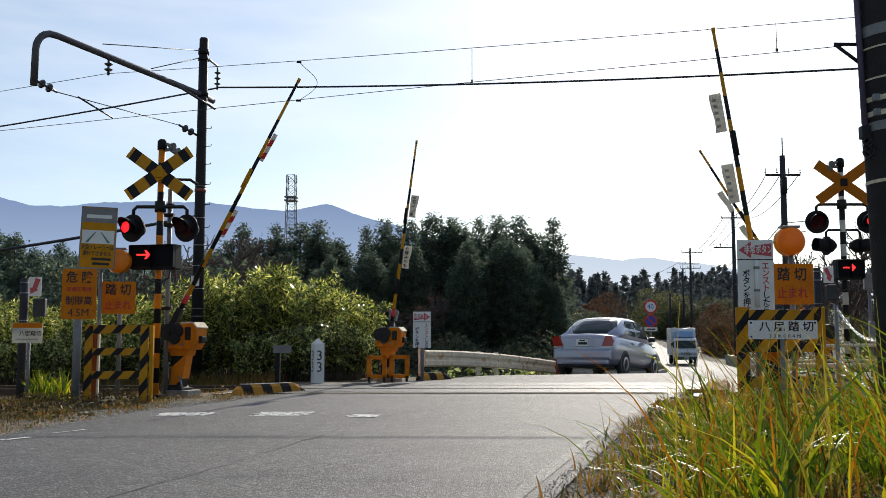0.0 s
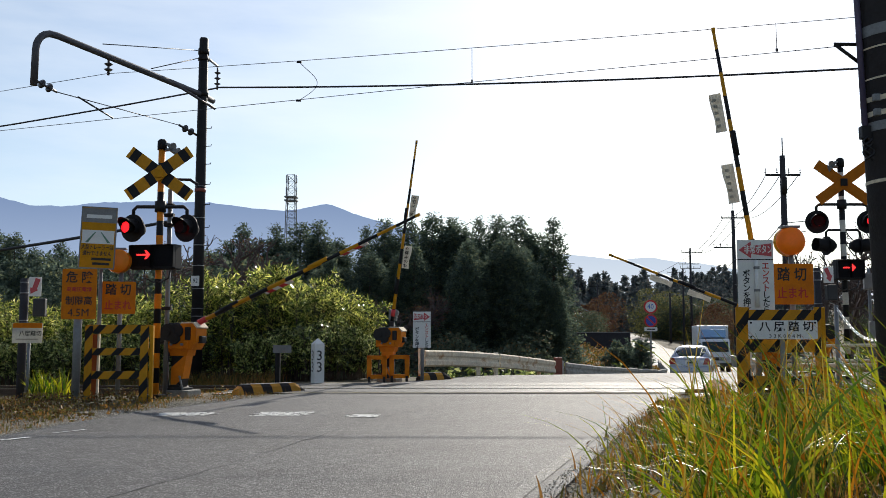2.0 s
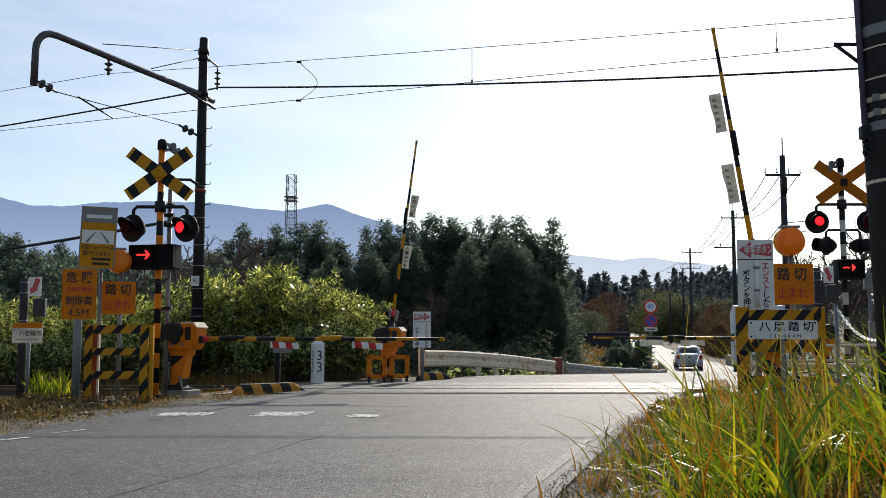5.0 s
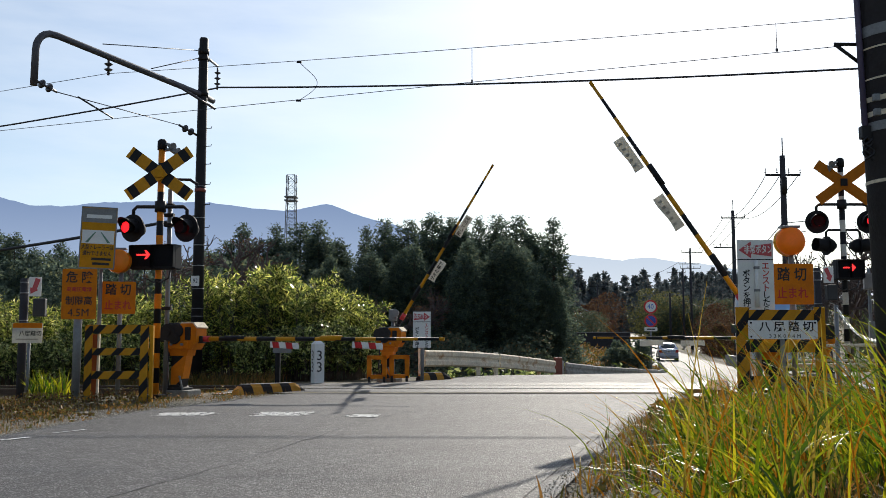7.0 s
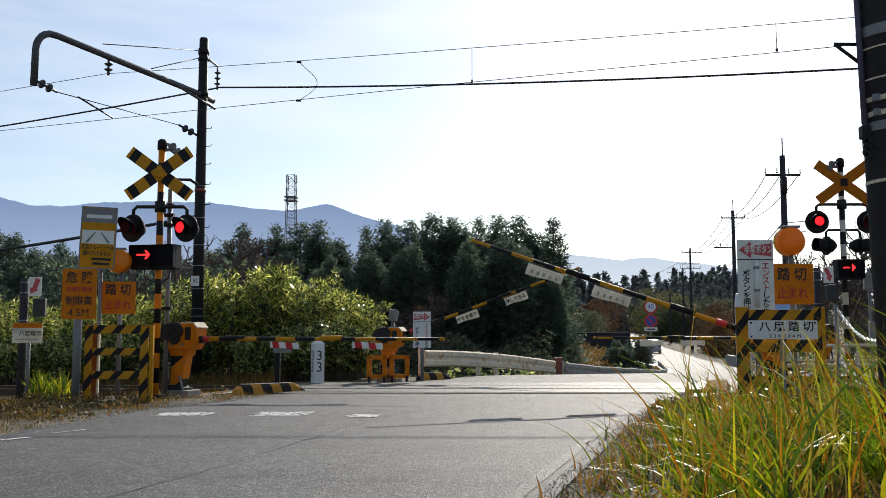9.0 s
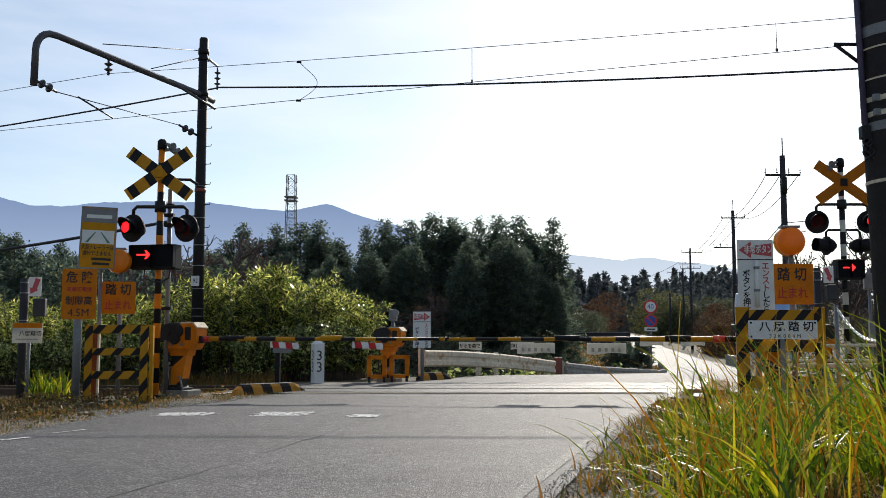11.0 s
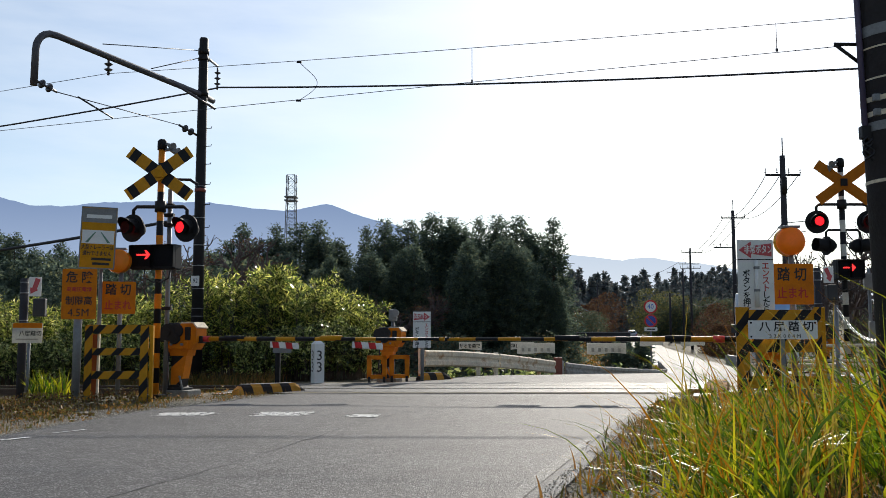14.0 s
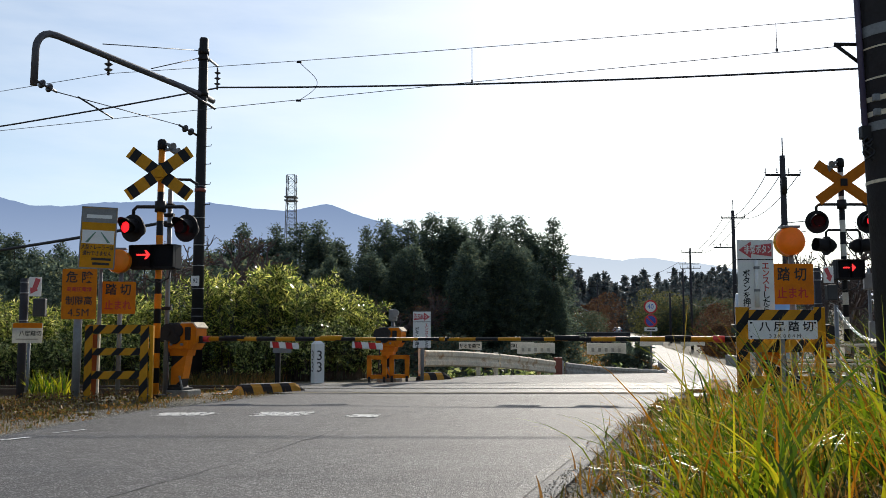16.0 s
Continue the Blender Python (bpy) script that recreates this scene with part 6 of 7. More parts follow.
blades("dry_grass", roots(3200, (0.6, 4.2), (3.4, 9.5), lambda x, y: x > edge_r(y) + 0.02 + 0.16 * noise.noise(Vector((x * 2, y * 1.6, 4))), 64, 0.08), 0.13, 0.016, (-0.1, 0), M["brown"], "brown leaf litter and withered weeds along the road", 65, 4, 1.9)
blades("dry_grass", roots(700, (0.6, 3.6), (3.4, 9.5), lambda x, y: x > edge_r(y) + 0.10, 45, 0.06), 0.22, 0.011, (-0.25, 0), M["straw"], "fallen brown straw along the road", 55, 5, 2.2)
blades("low_grass", roots(3600, (3.2, 8), (9.5, 14.5), lambda x, y: x > edge_r(y) + 0.25, 46, 0.08), 0.16, 0.012, (0, 0), M["weed"], "low weeds at the crossing's corner", 56, 4, 0.9)
blades("low_grass", roots(7600, (-9.5, -2.6), (8.2, 15.5), lambda x, y: x < edge_l(y) - 0.12 and noise.noise(Vector((x * 0.9, y * 0.9, 2))) > -0.12, 47, 0.10), 0.10, 0.007, (0, 0), M["weed"], "low dry weeds on the verge", 57, 4, 0.9)
blades("dry_grass", roots(2200, (-9.5, -3.7), (8.2, 14.0), lambda x, y: x < edge_l(y) - 0.35 and noise.noise(Vector((x * 0.7, y * 0.7, 8))) > 0.0, 48, 0.10), 0.15, 0.007, (0, 0), M["brown"], "brown withered weeds on the verge", 58, 4, 1.4)
heap(7000, (-9.5, -3.7), (8.4, 13.6), 0.26, 0.042, M["brown"], "verge_weeds", "bushy brown withered weeds on the verge", seed=15, keep=lambda x, y: x < edge_l(y) - 0.28 and noise.noise(Vector((x * 0.9, y * 0.9, 8))) > -0.05)
heap(3200, (-8.5, -2.7), (8.4, 15.0), 0.10, 0.045, M["weed"], "verge_weeds", "small yellow-green weeds along the road's edge", seed=16, keep=lambda x, y: edge_l(y) - 1.1 < x < edge_l(y) - 0.05 and noise.noise(Vector((x * 1.6, y * 1.6, 3))) > 0.0)
heap(1500, (2.05, 3.0), (8.9, 10.5), 0.17, 0.045, M["weed"], "corner_weeds", "mossy mound of low weeds at the road's corner", seed=17, keep=lambda x, y: edge_r(y) + 0.02 < x < edge_r(y) + 0.60)
blades("low_grass", roots(1700, (2.1, 3.1), (8.9, 10.6), lambda x, y: edge_r(y) + 0.02 < x < edge_r(y) + 0.75 and noise.noise(Vector((x * 2.5, y * 2.5, 6))) > -0.2, 73, 0.05), 0.11, 0.013, (-0.05, 0), M["weed"], "mossy clump of low weeds at the road's corner", 74, 4, 1.1)
blades("grass_tuft", roots(150, (-5.95, -5.35), (13.2, 13.6), lambda x, y: True, 49, 0.04), 0.50, 0.026, (0.05, -0.1), M["grass"], "tuft of long bright green leaves", 59, 5, 0.7)
blades("low_grass", roots(2500, (-14, -3.5), (16.8, 20.5), lambda x, y: x * SU + (y - 15.8) * CU > 1.9, 50, 0.1), 0.35, 0.013, (0, 0), M["weed"], "rough grass beside the ballast", 60, 4, 0.9)



def gravel(n, edge, side, y0, y1, reach, size, label, seed):
    """Loose stones, thickest at the asphalt's edge."""
    g = np.random.default_rng(seed)
    base = np.array([(1, 0, 0), (-1, 0, 0), (0, 1, 0), (0, -1, 0), (0, 0, 0.7), (0, 0, -0.7)], float)
    tri = np.array([(0, 2, 4), (2, 1, 4), (1, 3, 4), (3, 0, 4), (2, 0, 5), (1, 2, 5), (3, 1, 5), (0, 3, 5)])
    vs, fs = [], []
    for k in range(n):
        y = g.uniform(y0, y1)
        x = edge(y) + side * (abs(g.normal()) * reach - 0.10)
        on_road = side * (x - edge(y)) < 0
        z = road_z(x, y) if on_road else ground_z(x, y)
        r = size * g.uniform(0.4, 1.5) * (0.6 if on_road else 1.0)
        vs.append(base * g.uniform(0.6, 1.3, (6, 3)) * r + (x, y, z + r * 0.25))
        fs.append(tri + 6 * k)
    tagged(new("gravel", mesh_np("gravel", np.concatenate(vs), np.concatenate(fs), M["grit"])), label, "gravel", kind="stuff")


M["grit"] = mat("grey_grit", (0.34, 0.315, 0.27), 0.9, vary=0.3, scale=8, island=0.5, spec=0.2)
gravel(6500, edge_r, 1, 4.2, 13.5, 0.30, 0.0075, "loose grey gravel along the asphalt's edge", 81)
gravel(6500, edge_l, -1, 7.5, 15.0, 0.50, 0.009, "loose grey gravel on the verge", 82)

# ---- distance ----


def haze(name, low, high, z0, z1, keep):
    """Far slopes seen through lit air: their own dim colour plus a painted glow for the air's veil, paler towards the
    foot.
    """
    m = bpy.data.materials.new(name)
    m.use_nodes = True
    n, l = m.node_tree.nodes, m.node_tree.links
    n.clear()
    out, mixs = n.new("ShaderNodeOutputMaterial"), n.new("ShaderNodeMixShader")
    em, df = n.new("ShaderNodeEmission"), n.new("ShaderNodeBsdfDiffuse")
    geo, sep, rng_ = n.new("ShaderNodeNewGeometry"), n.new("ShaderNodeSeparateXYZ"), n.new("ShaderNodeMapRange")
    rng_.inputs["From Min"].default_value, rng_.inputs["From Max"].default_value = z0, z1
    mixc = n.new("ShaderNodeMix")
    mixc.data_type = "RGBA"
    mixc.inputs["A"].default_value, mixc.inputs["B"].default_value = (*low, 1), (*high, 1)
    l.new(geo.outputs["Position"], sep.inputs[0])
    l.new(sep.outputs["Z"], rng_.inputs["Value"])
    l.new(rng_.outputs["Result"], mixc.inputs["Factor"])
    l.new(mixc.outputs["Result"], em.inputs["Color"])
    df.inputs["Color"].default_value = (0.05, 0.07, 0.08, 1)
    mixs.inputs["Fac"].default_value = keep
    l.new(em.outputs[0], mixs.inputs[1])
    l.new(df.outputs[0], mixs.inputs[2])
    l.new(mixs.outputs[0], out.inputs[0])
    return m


def ridge(name, pts, y, depth, rough, material, label):
    xs = np.linspace(pts[0][0], pts[-1][0], 160)
    zs = np.interp(xs, [a for a, _ in pts], [b for _, b in pts])
    vs, rows = [], 9
    for j in range(rows):
        s = j / (rows - 1)
        for x, z in zip(xs, zs):
            w = rough * (noise.noise(Vector((x * 0.006, s * 2, y))) + 0.5 * noise.noise(Vector((x * 0.03, s * 5, 1))))
            vs.append((x, y - depth * (1 - s), -40 + (z + 40) * s ** 0.8 + w * (0.25 + 0.75 * s)))
    fs = [(j * 160 + i, j * 160 + i + 1, (j + 1) * 160 + i + 1, (j + 1) * 160 + i) for j in range(rows - 1) for i in range(159)]
    return tagged(new(name, mesh_np(name, vs, fs, material, True)), label, "mountain", kind="structure")


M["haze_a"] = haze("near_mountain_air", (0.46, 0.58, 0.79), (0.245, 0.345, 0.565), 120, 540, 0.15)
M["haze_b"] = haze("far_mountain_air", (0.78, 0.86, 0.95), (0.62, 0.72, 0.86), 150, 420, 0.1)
KA, KB = 3500 / 1650, 4400 / 1650
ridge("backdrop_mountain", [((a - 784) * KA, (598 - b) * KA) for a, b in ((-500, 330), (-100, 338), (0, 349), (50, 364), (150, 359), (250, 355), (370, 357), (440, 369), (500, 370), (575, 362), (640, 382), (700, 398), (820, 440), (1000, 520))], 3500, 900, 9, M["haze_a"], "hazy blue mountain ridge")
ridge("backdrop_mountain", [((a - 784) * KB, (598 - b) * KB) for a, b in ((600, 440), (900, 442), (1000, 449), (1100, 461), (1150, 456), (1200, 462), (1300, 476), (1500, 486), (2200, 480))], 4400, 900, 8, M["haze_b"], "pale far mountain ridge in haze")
# lattice mast on the far slope
tx, ty, tz = -46.0, 280.0, 50.0
tower = thing("lattice_tower", pose(tx, ty, ground_z(tx, ty)), "slim grey lattice radio tower", "radio tower")
TH = tz - ground_z(tx, ty)


def half_width(z):
    return 1.15 + 0.9 * (1 - z / TH)


for sx, sy in ((-1, -1), (1, -1), (1, 1), (-1, 1)):
    made("leg", lambda bm: tube(bm, [(sx * half_width(0), sy * half_width(0), -1), (sx * half_width(TH), sy * half_width(TH), TH)], 0.16, 6), M["grey"], tower)


def lattice(bm):
    n = 20
    for k in range(n):
        z0, z1 = TH * k / n, TH * (k + 1) / n
        a, b = half_width(z0), half_width(z1)
        for sy in (-1, 1):
            tube(bm, [(-a, sy * a, z0), (b, sy * b, z1)], 0.065, 4)
            tube(bm, [(a, sy * a, z0), (-b, sy * b, z1)], 0.065, 4)
            tube(bm, [(-b, sy * b, z1), (b, sy * b, z1)], 0.065, 4)


made("bracing", lattice, M["grey"], tower)
for z in (TH * 0.845, TH * 0.82):
    made("platform", lambda bm: box(bm, (0, 0, z), (3.7, 3.7, 0.35)), M["grey"], tower)
for sx in (-1.9, 1.9):
    for q in (0.86, 0.945):
        made("antenna", lambda bm: tube(bm, [(sx * 0.8, 0, TH * q), (sx * 0.8, 0, TH * q + 2.4)], 0.22, 8), M["white"], tower)
# small house among the far trees
hx, hy = 20.2, 138.0
house = thing("house", pose(hx, hy, ground_z(hx, hy), 0, 0, -12) @ Matrix.Diagonal((0.85, 0.85, 0.85, 1)), "small white house with a grey roof", "house")
made("wall", lambda bm: box(bm, (0, 0, 2.3), (4.2, 5, 4.6), bevel=0.03), M["white"], house)
made("roof", lambda bm: [slab(bm, [(-2.7, 4.5), (0, 5.7), (2.7, 4.5), (2.7, 4.3), (0, 5.5), (-2.7, 4.3)], 5.8)], M["dullgrey"], house)
made("lower_roof", lambda bm: box(bm, (-2.6, -1, 2.6), (2.6, 4, 0.18), pose(0, 0, 0, 0, -14, 0)), M["dullgrey"], house)
for c in (-1.0, 0.9):
    w = made("window", lambda bm: box(bm, (c, -2.52, 3.2), (0.9, 0.06, 1.1)), M["white"], house)
    made("pane", lambda bm: box(bm, (c, -2.56, 3.2), (0.76, 0.03, 0.96)), M["glass"], w)
# roadside wall and pipe fence beyond the crossing
wl_ = thing("retaining_wall", Matrix(), "dark low concrete wall along the far road", "wall")


def low_wall(bm):
    pts = [(edge_r(y) + 0.5, y) for y in np.arange(46, 74, 2.0)]
    for (xa, ya), (xb, yb) in zip(pts, pts[1:]):
        c = Vector(((xa + xb) / 2, (ya + yb) / 2, road_z(xa, ya) + 0.25))
        box(bm, c, (0.25, math.hypot(xb - xa, yb - ya) + 0.02, 0.9), pose(0, 0, 0, 0, 0, -math.degrees(math.atan2(xb - xa, yb - ya))))


made("wall_body", low_wall, M["dullgrey"], wl_)
for y in np.arange(40, 60, 2.2):
    s = stand("pipe_fence", edge_r(y) + 0.5, y, -15, "grey pipe fence panel beside the far road", "fence", "pipe fence panels")
    for z in (0.35, 0.7, 1.05):
        made("pipe", lambda bm: tube(bm, [(0, 0, z), (0.45, 2.2, z)], 0.03, 6), M["grey"], s)
    post(s, 0, 0, 1.12, 0.035)

bw = thing("boundary_wall", pose(15.9, 100, ground_z(15.9, 100)), "dark low boundary wall in front of a house", "wall")
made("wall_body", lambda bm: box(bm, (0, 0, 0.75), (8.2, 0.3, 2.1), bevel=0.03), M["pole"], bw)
made("coping", lambda bm: box(bm, (0, 0, 1.82), (8.3, 0.4, 0.08)), M["dullgrey"], bw)


# ---- vehicles ----
def loft(bm, rings, close=True):
    made_rings = [[bm.verts.new(q) for q in r] for r in rings]
    for a, b in zip(made_rings, made_rings[1:]):
        for k in range(len(a) - (0 if close else 1)):
            j = (k + 1) % len(a)
            f = bm.faces.new((a[k], a[j], b[j], b[k]))
            f.smooth = True
    if close:
        bm.faces.new(made_rings[0][::-1])
        bm.faces.new(made_rings[-1])


def wheel(parent, x, y, r, w, side):
    wh = made("wheel", lambda bm: tube(bm, [(-w / 2, 0, 0), (-w / 2 + 0.03, 0, 0), (w / 2 - 0.03, 0, 0), (w / 2, 0, 0)], [r - 0.03, r, r, r - 0.03], 28), M["tyre"], parent, "black rubber tyre", pose(x, y, r))
    made("rim", lambda bm: tube(bm, [(side * (w / 2 - 0.02), 0, 0), (side * (w / 2 + 0.006), 0, 0), (side * (w / 2 - 0.012), 0, 0)], [r * 0.66, r * 0.64, r * 0.2], 20), M["rim"], wh)
    return wh


def build_saloon():
    car = thing("saloon_car", Matrix(), "silver-blue four-door saloon car driving away", "car")
    # stations from the tail: distance, half width, bottom, top of the side, top at the middle
    st = ((0.0, 0.70, 0.36, 0.88, 0.90), (0.06, 0.78, 0.26, 0.95, 0.985), (0.22, 0.81, 0.22, 0.965, 1.01), (0.60, 0.825, 0.20, 0.965, 1.02), (1.2, 0.83, 0.20, 0.945, 0.98), (2.2, 0.83, 0.20, 0.93, 0.96), (2.9, 0.825, 0.20, 0.90, 0.95), (3.5, 0.80, 0.21, 0.78, 0.88), (3.95, 0.74, 0.25, 0.66, 0.74), (4.14, 0.60, 0.34, 0.56, 0.60))

    def body(bm):
        rings = []
        for s, w, b, t, c in st:
            half = [(0.55 * w, b), (0.90 * w, b + 0.05), (w, b + 0.22), (w * 1.0, (b + t) / 2 + 0.08), (w * 0.965, t - 0.05), (w * 0.90, t), (w * 0.5, c), (0, c + 0.006)]
            ring = [(x, s, z) for x, z in half] + [(-x, s, z) for x, z in half[::-1][1:]]
            rings.append(ring)
        loft(bm, rings)
    made("body", body, M["silver"], car, "silver-blue painted body")
    cab = ((0.50, 0.70, 0.98, 1.01), (0.80, 0.70, 0.96, 1.26), (1.12, 0.70, 0.955, 1.44), (1.45, 0.69, 0.955, 1.50), (1.9, 0.69, 0.95, 1.515), (2.3, 0.69, 0.94, 1.50), (2.6, 0.69, 0.93, 1.42), (3.22, 0.70, 0.92, 0.945))

    def cabin(bm):
        rings = []
        for s, w, b, t in cab:
            k = (t - b) / 0.54
            wt = w - 0.09 * k
            half = [(w + 0.08, b - 0.02), (w + 0.06 * (1 - k) + 0.03, b + (t - b) * 0.45), (wt, t - 0.07 * k), (wt * 0.86, t - 0.015 * k), (wt * 0.5, t + 0.004), (0, t + 0.012)]
            rings.append([(x, s, z) for x, z in half] + [(-x, s, z) for x, z in half[::-1][1:]])
        loft(bm, rings)
    made("cabin", cabin, M["silver"], car, "silver-blue roof and pillars")

    def pane(bm, pts, push):
        n = (Vector(pts[1]) - Vector(pts[0])).cross(Vector(pts[2]) - Vector(pts[0])).normalized()
        if n.dot(Vector(push)) < 0:
            n = -n
        a = [bm.verts.new(Vector(q) + n * 0.016) for q in pts]
        b = [bm.verts.new(Vector(q) - n * 0.01) for q in pts]
        bm.faces.new(a)
        bm.faces.new(b[::-1])
        for k in range(len(a)):
            bm.faces.new((a[k], a[(k + 1) % len(a)], b[(k + 1) % len(a)], b[k]))
    def rear_glass(bm):
        rows = ((0.52, 1.040, 0.635), (0.66, 1.165, 0.62), (0.80, 1.284, 0.60), (0.96, 1.378, 0.565), (1.10, 1.452, 0.53))
        loft(bm, [[(-w, q, z - 0.035), (-w * 0.55, q, z), (0, q, z + 0.014), (w * 0.55, q, z), (w, q, z - 0.035), (w, q + 0.03, z - 0.09), (-w, q + 0.03, z - 0.09)] for q, z, w in rows])
    made("rear_window", rear_glass, M["glass"], car, "large tinted rear window")
    made("windscreen", lambda bm: pane(bm, [(-0.62, 3.15, 0.97), (0.62, 3.15, 0.97), (0.52, 2.62, 1.41), (-0.52, 2.62, 1.41)], (0, 1, 1)), M["glass"], car)
    for sg in (-1, 1):
        made("side_window", lambda bm: pane(bm, [(sg * 0.745, 1.0, 1.03), (sg * 0.745, 1.85, 1.01), (sg * 0.645, 1.85, 1.42), (sg * 0.645, 1.25, 1.39)], (sg, 0, 0.2)), M["glass"], car)
        made("side_window", lambda bm: pane(bm, [(sg * 0.745, 1.93, 1.01), (sg * 0.75, 2.85, 0.99), (sg * 0.655, 2.45, 1.38), (sg * 0.645, 1.93, 1.42)], (sg, 0, 0.2)), M["glass"], car)
        made("tail_lamp", lambda bm: slab(bm, [(sg * x, z) for x, z in ((0.50, 0.70), (0.77, 0.70), (0.80, 0.84), (0.74, 0.95), (0.60, 0.95))][::sg], 0.20, pose(0, -0.032, 0, 0, 0, 10 * sg)), M["tail"], car, "red tail lamp")
        made("turn_lamp", lambda bm: slab(bm, [(sg * x, z) for x, z in ((0.485, 0.655), (0.765, 0.655), (0.77, 0.695), (0.50, 0.695))][::sg], 0.20, pose(0, -0.034, 0, 0, 0, 10 * sg)), M["rim"], car)
        made("door_mirror", lambda bm: box(bm, (sg * 0.90, 2.72, 1.0), (0.18, 0.10, 0.13), bevel=0.035), M["plastic"], car)
        made("door_handle", lambda bm: box(bm, (sg * 0.822, 1.42, 0.83), (0.03, 0.17, 0.03), bevel=0.008), M["silver"], car)
        for y in (0.80, 3.20):
            made("wheel_arch", lambda bm: tube(bm, [(sg * 0.70, y, 0.29), (sg * 0.835, y, 0.29)], 0.335, 28), M["plastic"], car)
        wheel(car, sg * 0.755, 0.80, 0.29, 0.18, sg)
        wheel(car, sg * 0.755, 3.20, 0.29, 0.18, sg)
    made("bumper", lambda bm: (box(bm, (0, 0.02, 0.50), (1.50, 0.20, 0.26), bevel=0.06), box(bm, (0, 0.07, 0.33), (1.36, 0.18, 0.16), bevel=0.05)), M["silver"], car, "painted rear bumper")
    made("number_plate_recess", lambda bm: box(bm, (0, 0.0, 0.79), (0.66, 0.03, 0.22), bevel=0.01), M["silver"], car)
    np_ = made("plate", lambda bm: box(bm, (0, -0.022, 0.785), (0.33, 0.015, 0.165), bevel=0.004), M["white"], car, "white plate with dark bars")
    made("text_bar", lambda bm: box(bm, (0.02, -0.032, 0.765), (0.24, 0.006, 0.06)), M["ink"], np_)
    made("text_bar", lambda bm: box(bm, (0, -0.032, 0.835), (0.16, 0.006, 0.025)), M["ink"], np_)
    made("trunk_trim", lambda bm: box(bm, (0, -0.015, 0.905), (0.5, 0.03, 0.022), bevel=0.005), M["rim"], car, "bright trunk trim")
    made("underside", lambda bm: box(bm, (0, 2.0, 0.24), (1.35, 3.4, 0.12)), M["plastic"], car)
    return car


def build_truck():
    t = thing("delivery_truck", Matrix(), "small white box truck with a blue front panel", "truck")
    made("cargo_box", lambda bm: box(bm, (0, 3.1, 1.70), (1.80, 3.0, 2.05), bevel=0.03), M["van"], t, "white cargo box")

    def cab(bm):
        half = ((0.0, 0.42), (-0.03, 0.95), (0.10, 1.12), (0.42, 1.85), (0.62, 1.95), (1.55, 1.95), (1.55, 0.42))
        rings = [[(x * 0.97, y, z) for y, z in half] for x in (-0.83, -0.80, 0.80, 0.83)]
        loft(bm, rings)
    made("cab", cab, M["van"], t, "white painted cab")
    made("wind_deflector", lambda bm: box(bm, (0, 1.25, 2.20), (1.35, 0.62, 0.48), pose(0, 0, 0, -14, 0, 0), 0.06), M["vanblue"], t, "pale blue panel over the cab")
    made("windscreen", lambda bm: box(bm, (0, 0.225, 1.50), (1.42, 0.03, 0.62), pose(0, 0, 0, 23.5 - 47, 0, 0), 0.01), M["glass"], t, "wide dark windscreen")
    for sg in (-1, 1):
        made("side_window", lambda bm: box(bm, (sg * 0.805, 0.85, 1.48), (0.03, 0.70, 0.48)), M["glass"], t)
        made("headlamp", lambda bm: box(bm, (sg * 0.60, -0.02, 0.82), (0.26, 0.06, 0.17), bevel=0.02), M["rim"], t, "clear headlamp")
        made("mirror", lambda bm: (box(bm, (sg * 1.0, 0.10, 1.5), (0.14, 0.05, 0.26), bevel=0.02), tube(bm, [(sg * 0.8, 0.2, 1.7), (sg * 1.0, 0.12, 1.62)], 0.012, 6)), M["plastic"], t)
        wheel(t, sg * 0.74, 0.75, 0.33, 0.20, sg)
        wheel(t, sg * 0.74, 3.45, 0.33, 0.24, sg)
    made("bumper", lambda bm: box(bm, (0, -0.03, 0.48), (1.66, 0.16, 0.22), bevel=0.03), M["plastic"], t, "dark front bumper")
    made("grille", lambda bm: [box(bm, (0, -0.035, 0.74 + 0.05 * k), (0.85, 0.02, 0.025)) for k in range(4)], M["plastic"], t)
    pl = made("plate", lambda bm: box(bm, (0, -0.12, 0.48), (0.33, 0.012, 0.16)), M["white"], t, "white plate with dark bars")
    made("text_bar", lambda bm: box(bm, (0, -0.128, 0.46), (0.24, 0.004, 0.06)), M["ink"], pl)
    made("chassis", lambda bm: box(bm, (0, 2.4, 0.55), (1.2, 4.2, 0.16)), M["plastic"], t)
    return t


saloon, truck = build_saloon(), build_truck()
# seconds, x, y of the tail
CAR_PATH = ((0.0, 3.42, 23.1), (0.5, 5.30, 26.8), (1.0, 7.05, 30.4), (1.5, 8.62, 34.0), (2.0, 9.85, 37.5), (2.5, 11.05, 40.9), (3.0, 12.02, 44.0), (3.5, 12.86, 47.0), (4.2, 13.80, 51.5), (5.2, 15.8, 60.5), (6.3, 17.80, 71.5), (7.0, 18.90, 78.5), (7.6, 20.1, 85.5), (8.2, 21.2, 92.5), (9.0, 22.8, 101.5), (10.2, 25.0, 114), (11.3, 26.6, 125.5), (12.2, 28.3, 134.5), (13.0, 30.0, 144.0), (14.0, 31.8, 157.0), (15.0, 33.3, 171.0), (16.0, 34.6, 185.0))
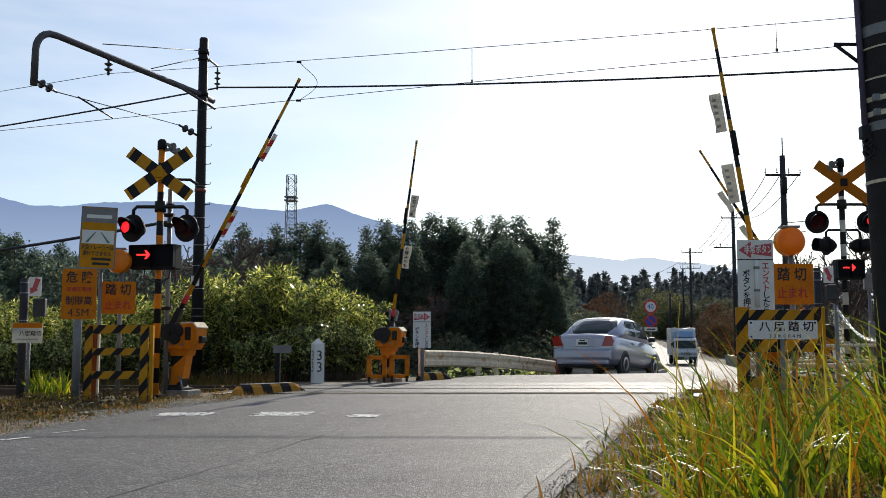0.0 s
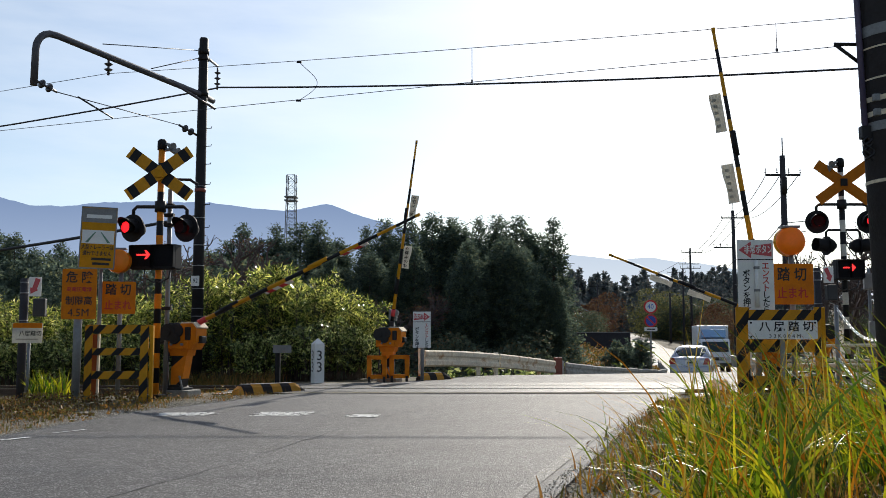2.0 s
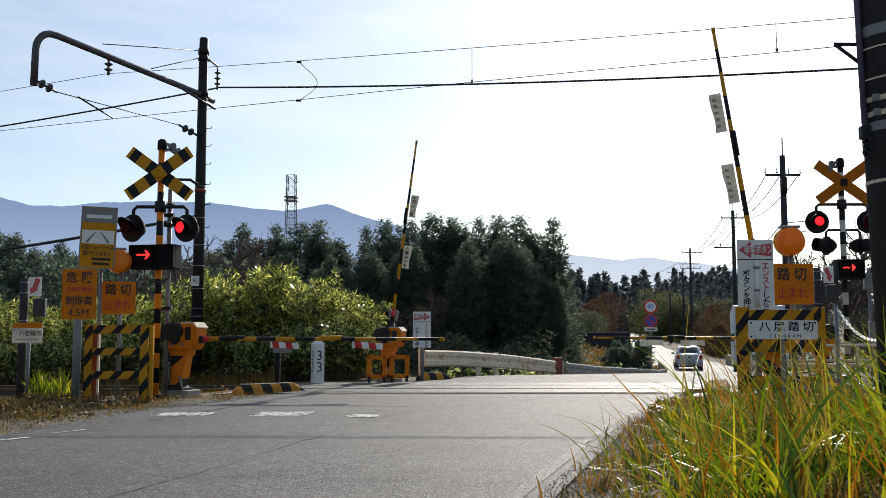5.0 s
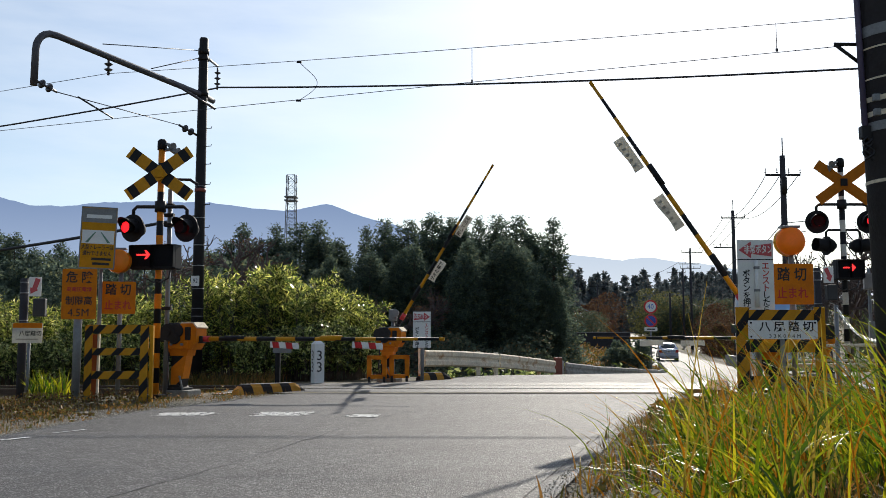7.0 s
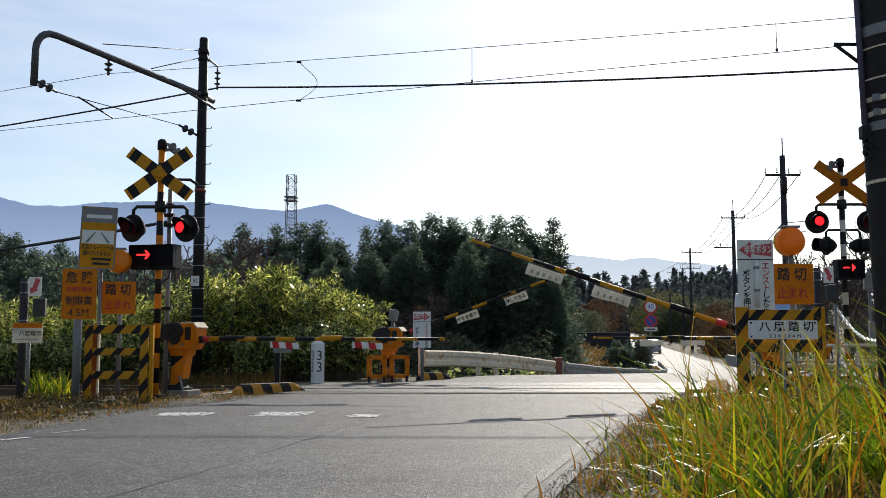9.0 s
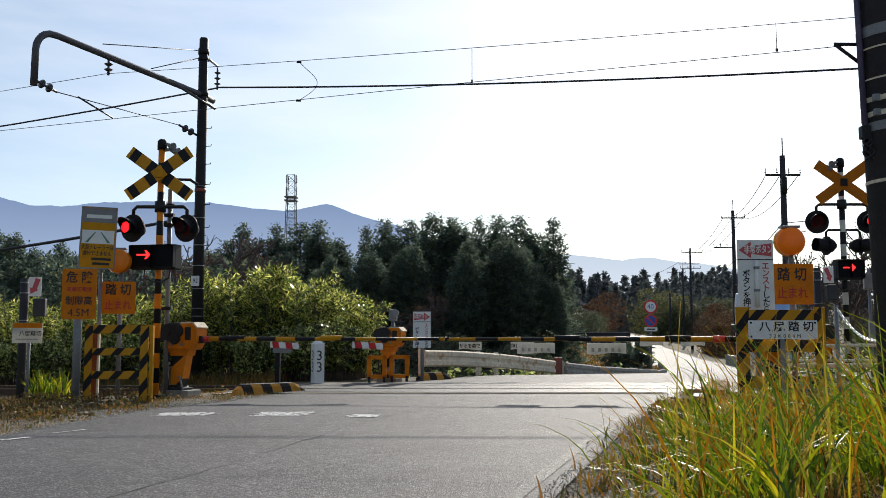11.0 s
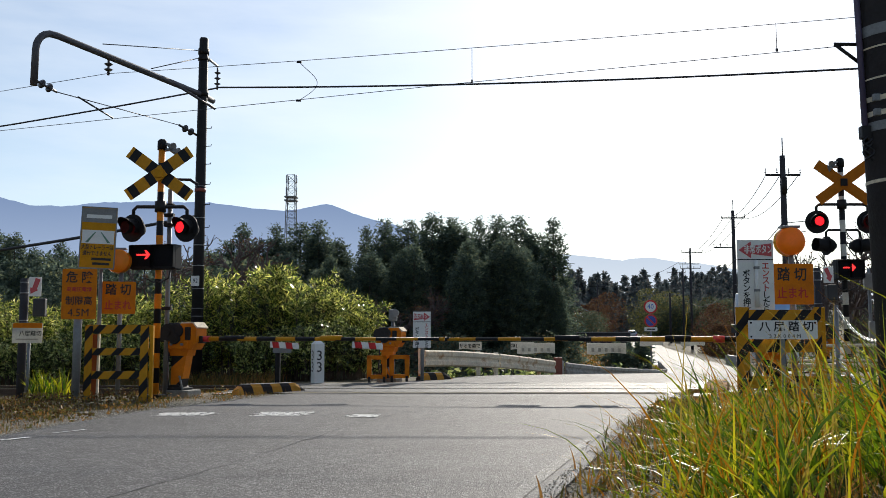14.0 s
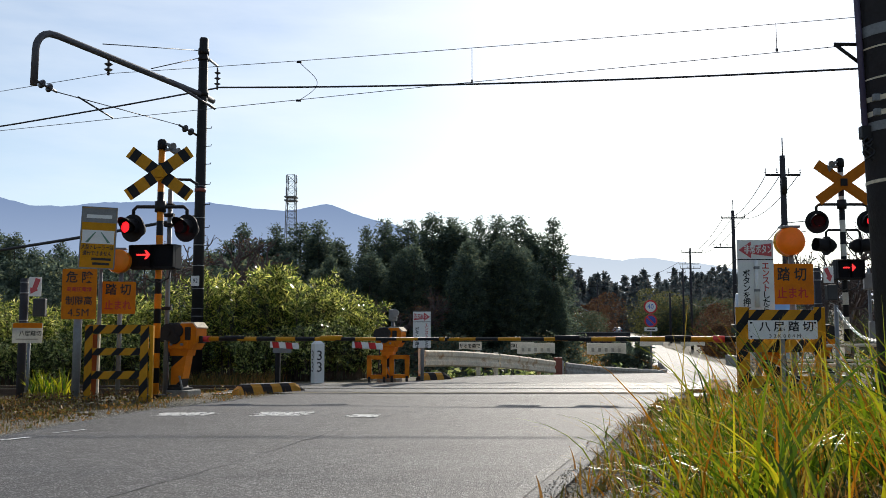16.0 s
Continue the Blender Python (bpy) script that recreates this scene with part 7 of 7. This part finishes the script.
# seconds, x, y of the nose
TRUCK_PATH = ((0.0, 17.9, 69.0), (0.5, 17.4, 65.2), (1.0, 16.85, 61.4), (1.5, 16.2, 57.4), (2.0, 15.55, 53.4), (2.5, 14.85, 49.5), (3.0, 14.15, 45.6), (3.6, 13.15, 41.2), (4.2, 12.15, 36.9), (4.8, 11.2, 33.0), (5.4, 10.35, 30.0), (6.0, 9.85, 28.3), (6.5, 9.65, 27.7), (6.9, 9.62, 27.6), (16.0, 9.62, 27.6))


def drive():
    for ob, path, back in ((saloon, CAR_PATH, False), (truck, TRUCK_PATH, True)):
        rows = []
        for i, (t, x, y) in enumerate(path):
            a, b = path[max(i - 1, 0)], path[min(i + 1, len(path) - 1)]
            dx, dy = b[1] - a[1], b[2] - a[2]
            if back:
                dx, dy = -dx, -dy
                if abs(dx) + abs(dy) < 0.5:
                    dx, dy = 0.30, 1.0
            yaw = -math.degrees(math.atan2(dx, dy)) - (0 if back else max(0.0, 3 - 3 * t))
            z0 = road_z(x, y)
            ux, uy = math.sin(-radians(yaw)), math.cos(radians(yaw))
            z1 = road_z(x + ux * 2.6, y + uy * 2.6)
            rows.append((t, pose(x, y, z0 + 0.01, math.degrees(math.atan2(z1 - z0, 2.6)), 0, yaw)))
        walk(ob, rows)


# ---- what moves ----
FIRST = [(0.0, 60.5), (0.3, 55.0), (0.6, 49.3), (0.9, 43.6), (1.2, 38.2), (1.5, 32.2), (1.8, 26.8), (2.2, 19.5), (2.5, 13.9), (2.8, 8.6), (3.0, 5.2), (3.2, 2.6), (3.45, 0.6), (3.7, 0.0), (16.0, 0.0)]
SECOND = [(0.0, 82.0), (5.4, 82.0), (5.7, 80.5), (6.0, 76.0), (6.3, 71.0), (6.6, 65.3), (7.0, 57.8), (7.3, 52.0), (7.7, 44.2), (8.1, 36.6), (8.5, 29.0), (9.0, 19.5), (9.2, 16.0), (9.6, 9.3), (10.0, 3.4), (10.4, 0.3), (10.7, 0.0), (16.0, 0.0)]


def motions():
    for (g, boom, h), pairs in ((gate_nl, FIRST), (gate_fr, FIRST), (gate_nr, SECOND), (gate_fl, SECOND)):
        walk(boom, boom_rows(h, pairs))
    for (board, a), t0 in zip(HUNG, (1.9, 2.9)):
        walk(board, [(t, pose(a, 0, 0, r)) for t, r in ((0.0, 82), (t0, 80), (t0 + 0.25, 52), (t0 + 0.5, 14), (t0 + 0.7, -5), (t0 + 0.9, 0), (16.0, 0))])
    for lens, lit in discs_l + discs_r:
        walk(lens, flash_rows(lit))
    for ob, c, ph in SWAY:
        walk(ob, [(t, pose(*c, 1.1 * math.sin(1.7 * t + ph), 2.2 * math.sin(2.3 * t + ph * 1.9) + 1.0 * math.sin(5.1 * t + ph), 0)) for t in [0.25 * k for k in range(65)]])
    drive()


motions()
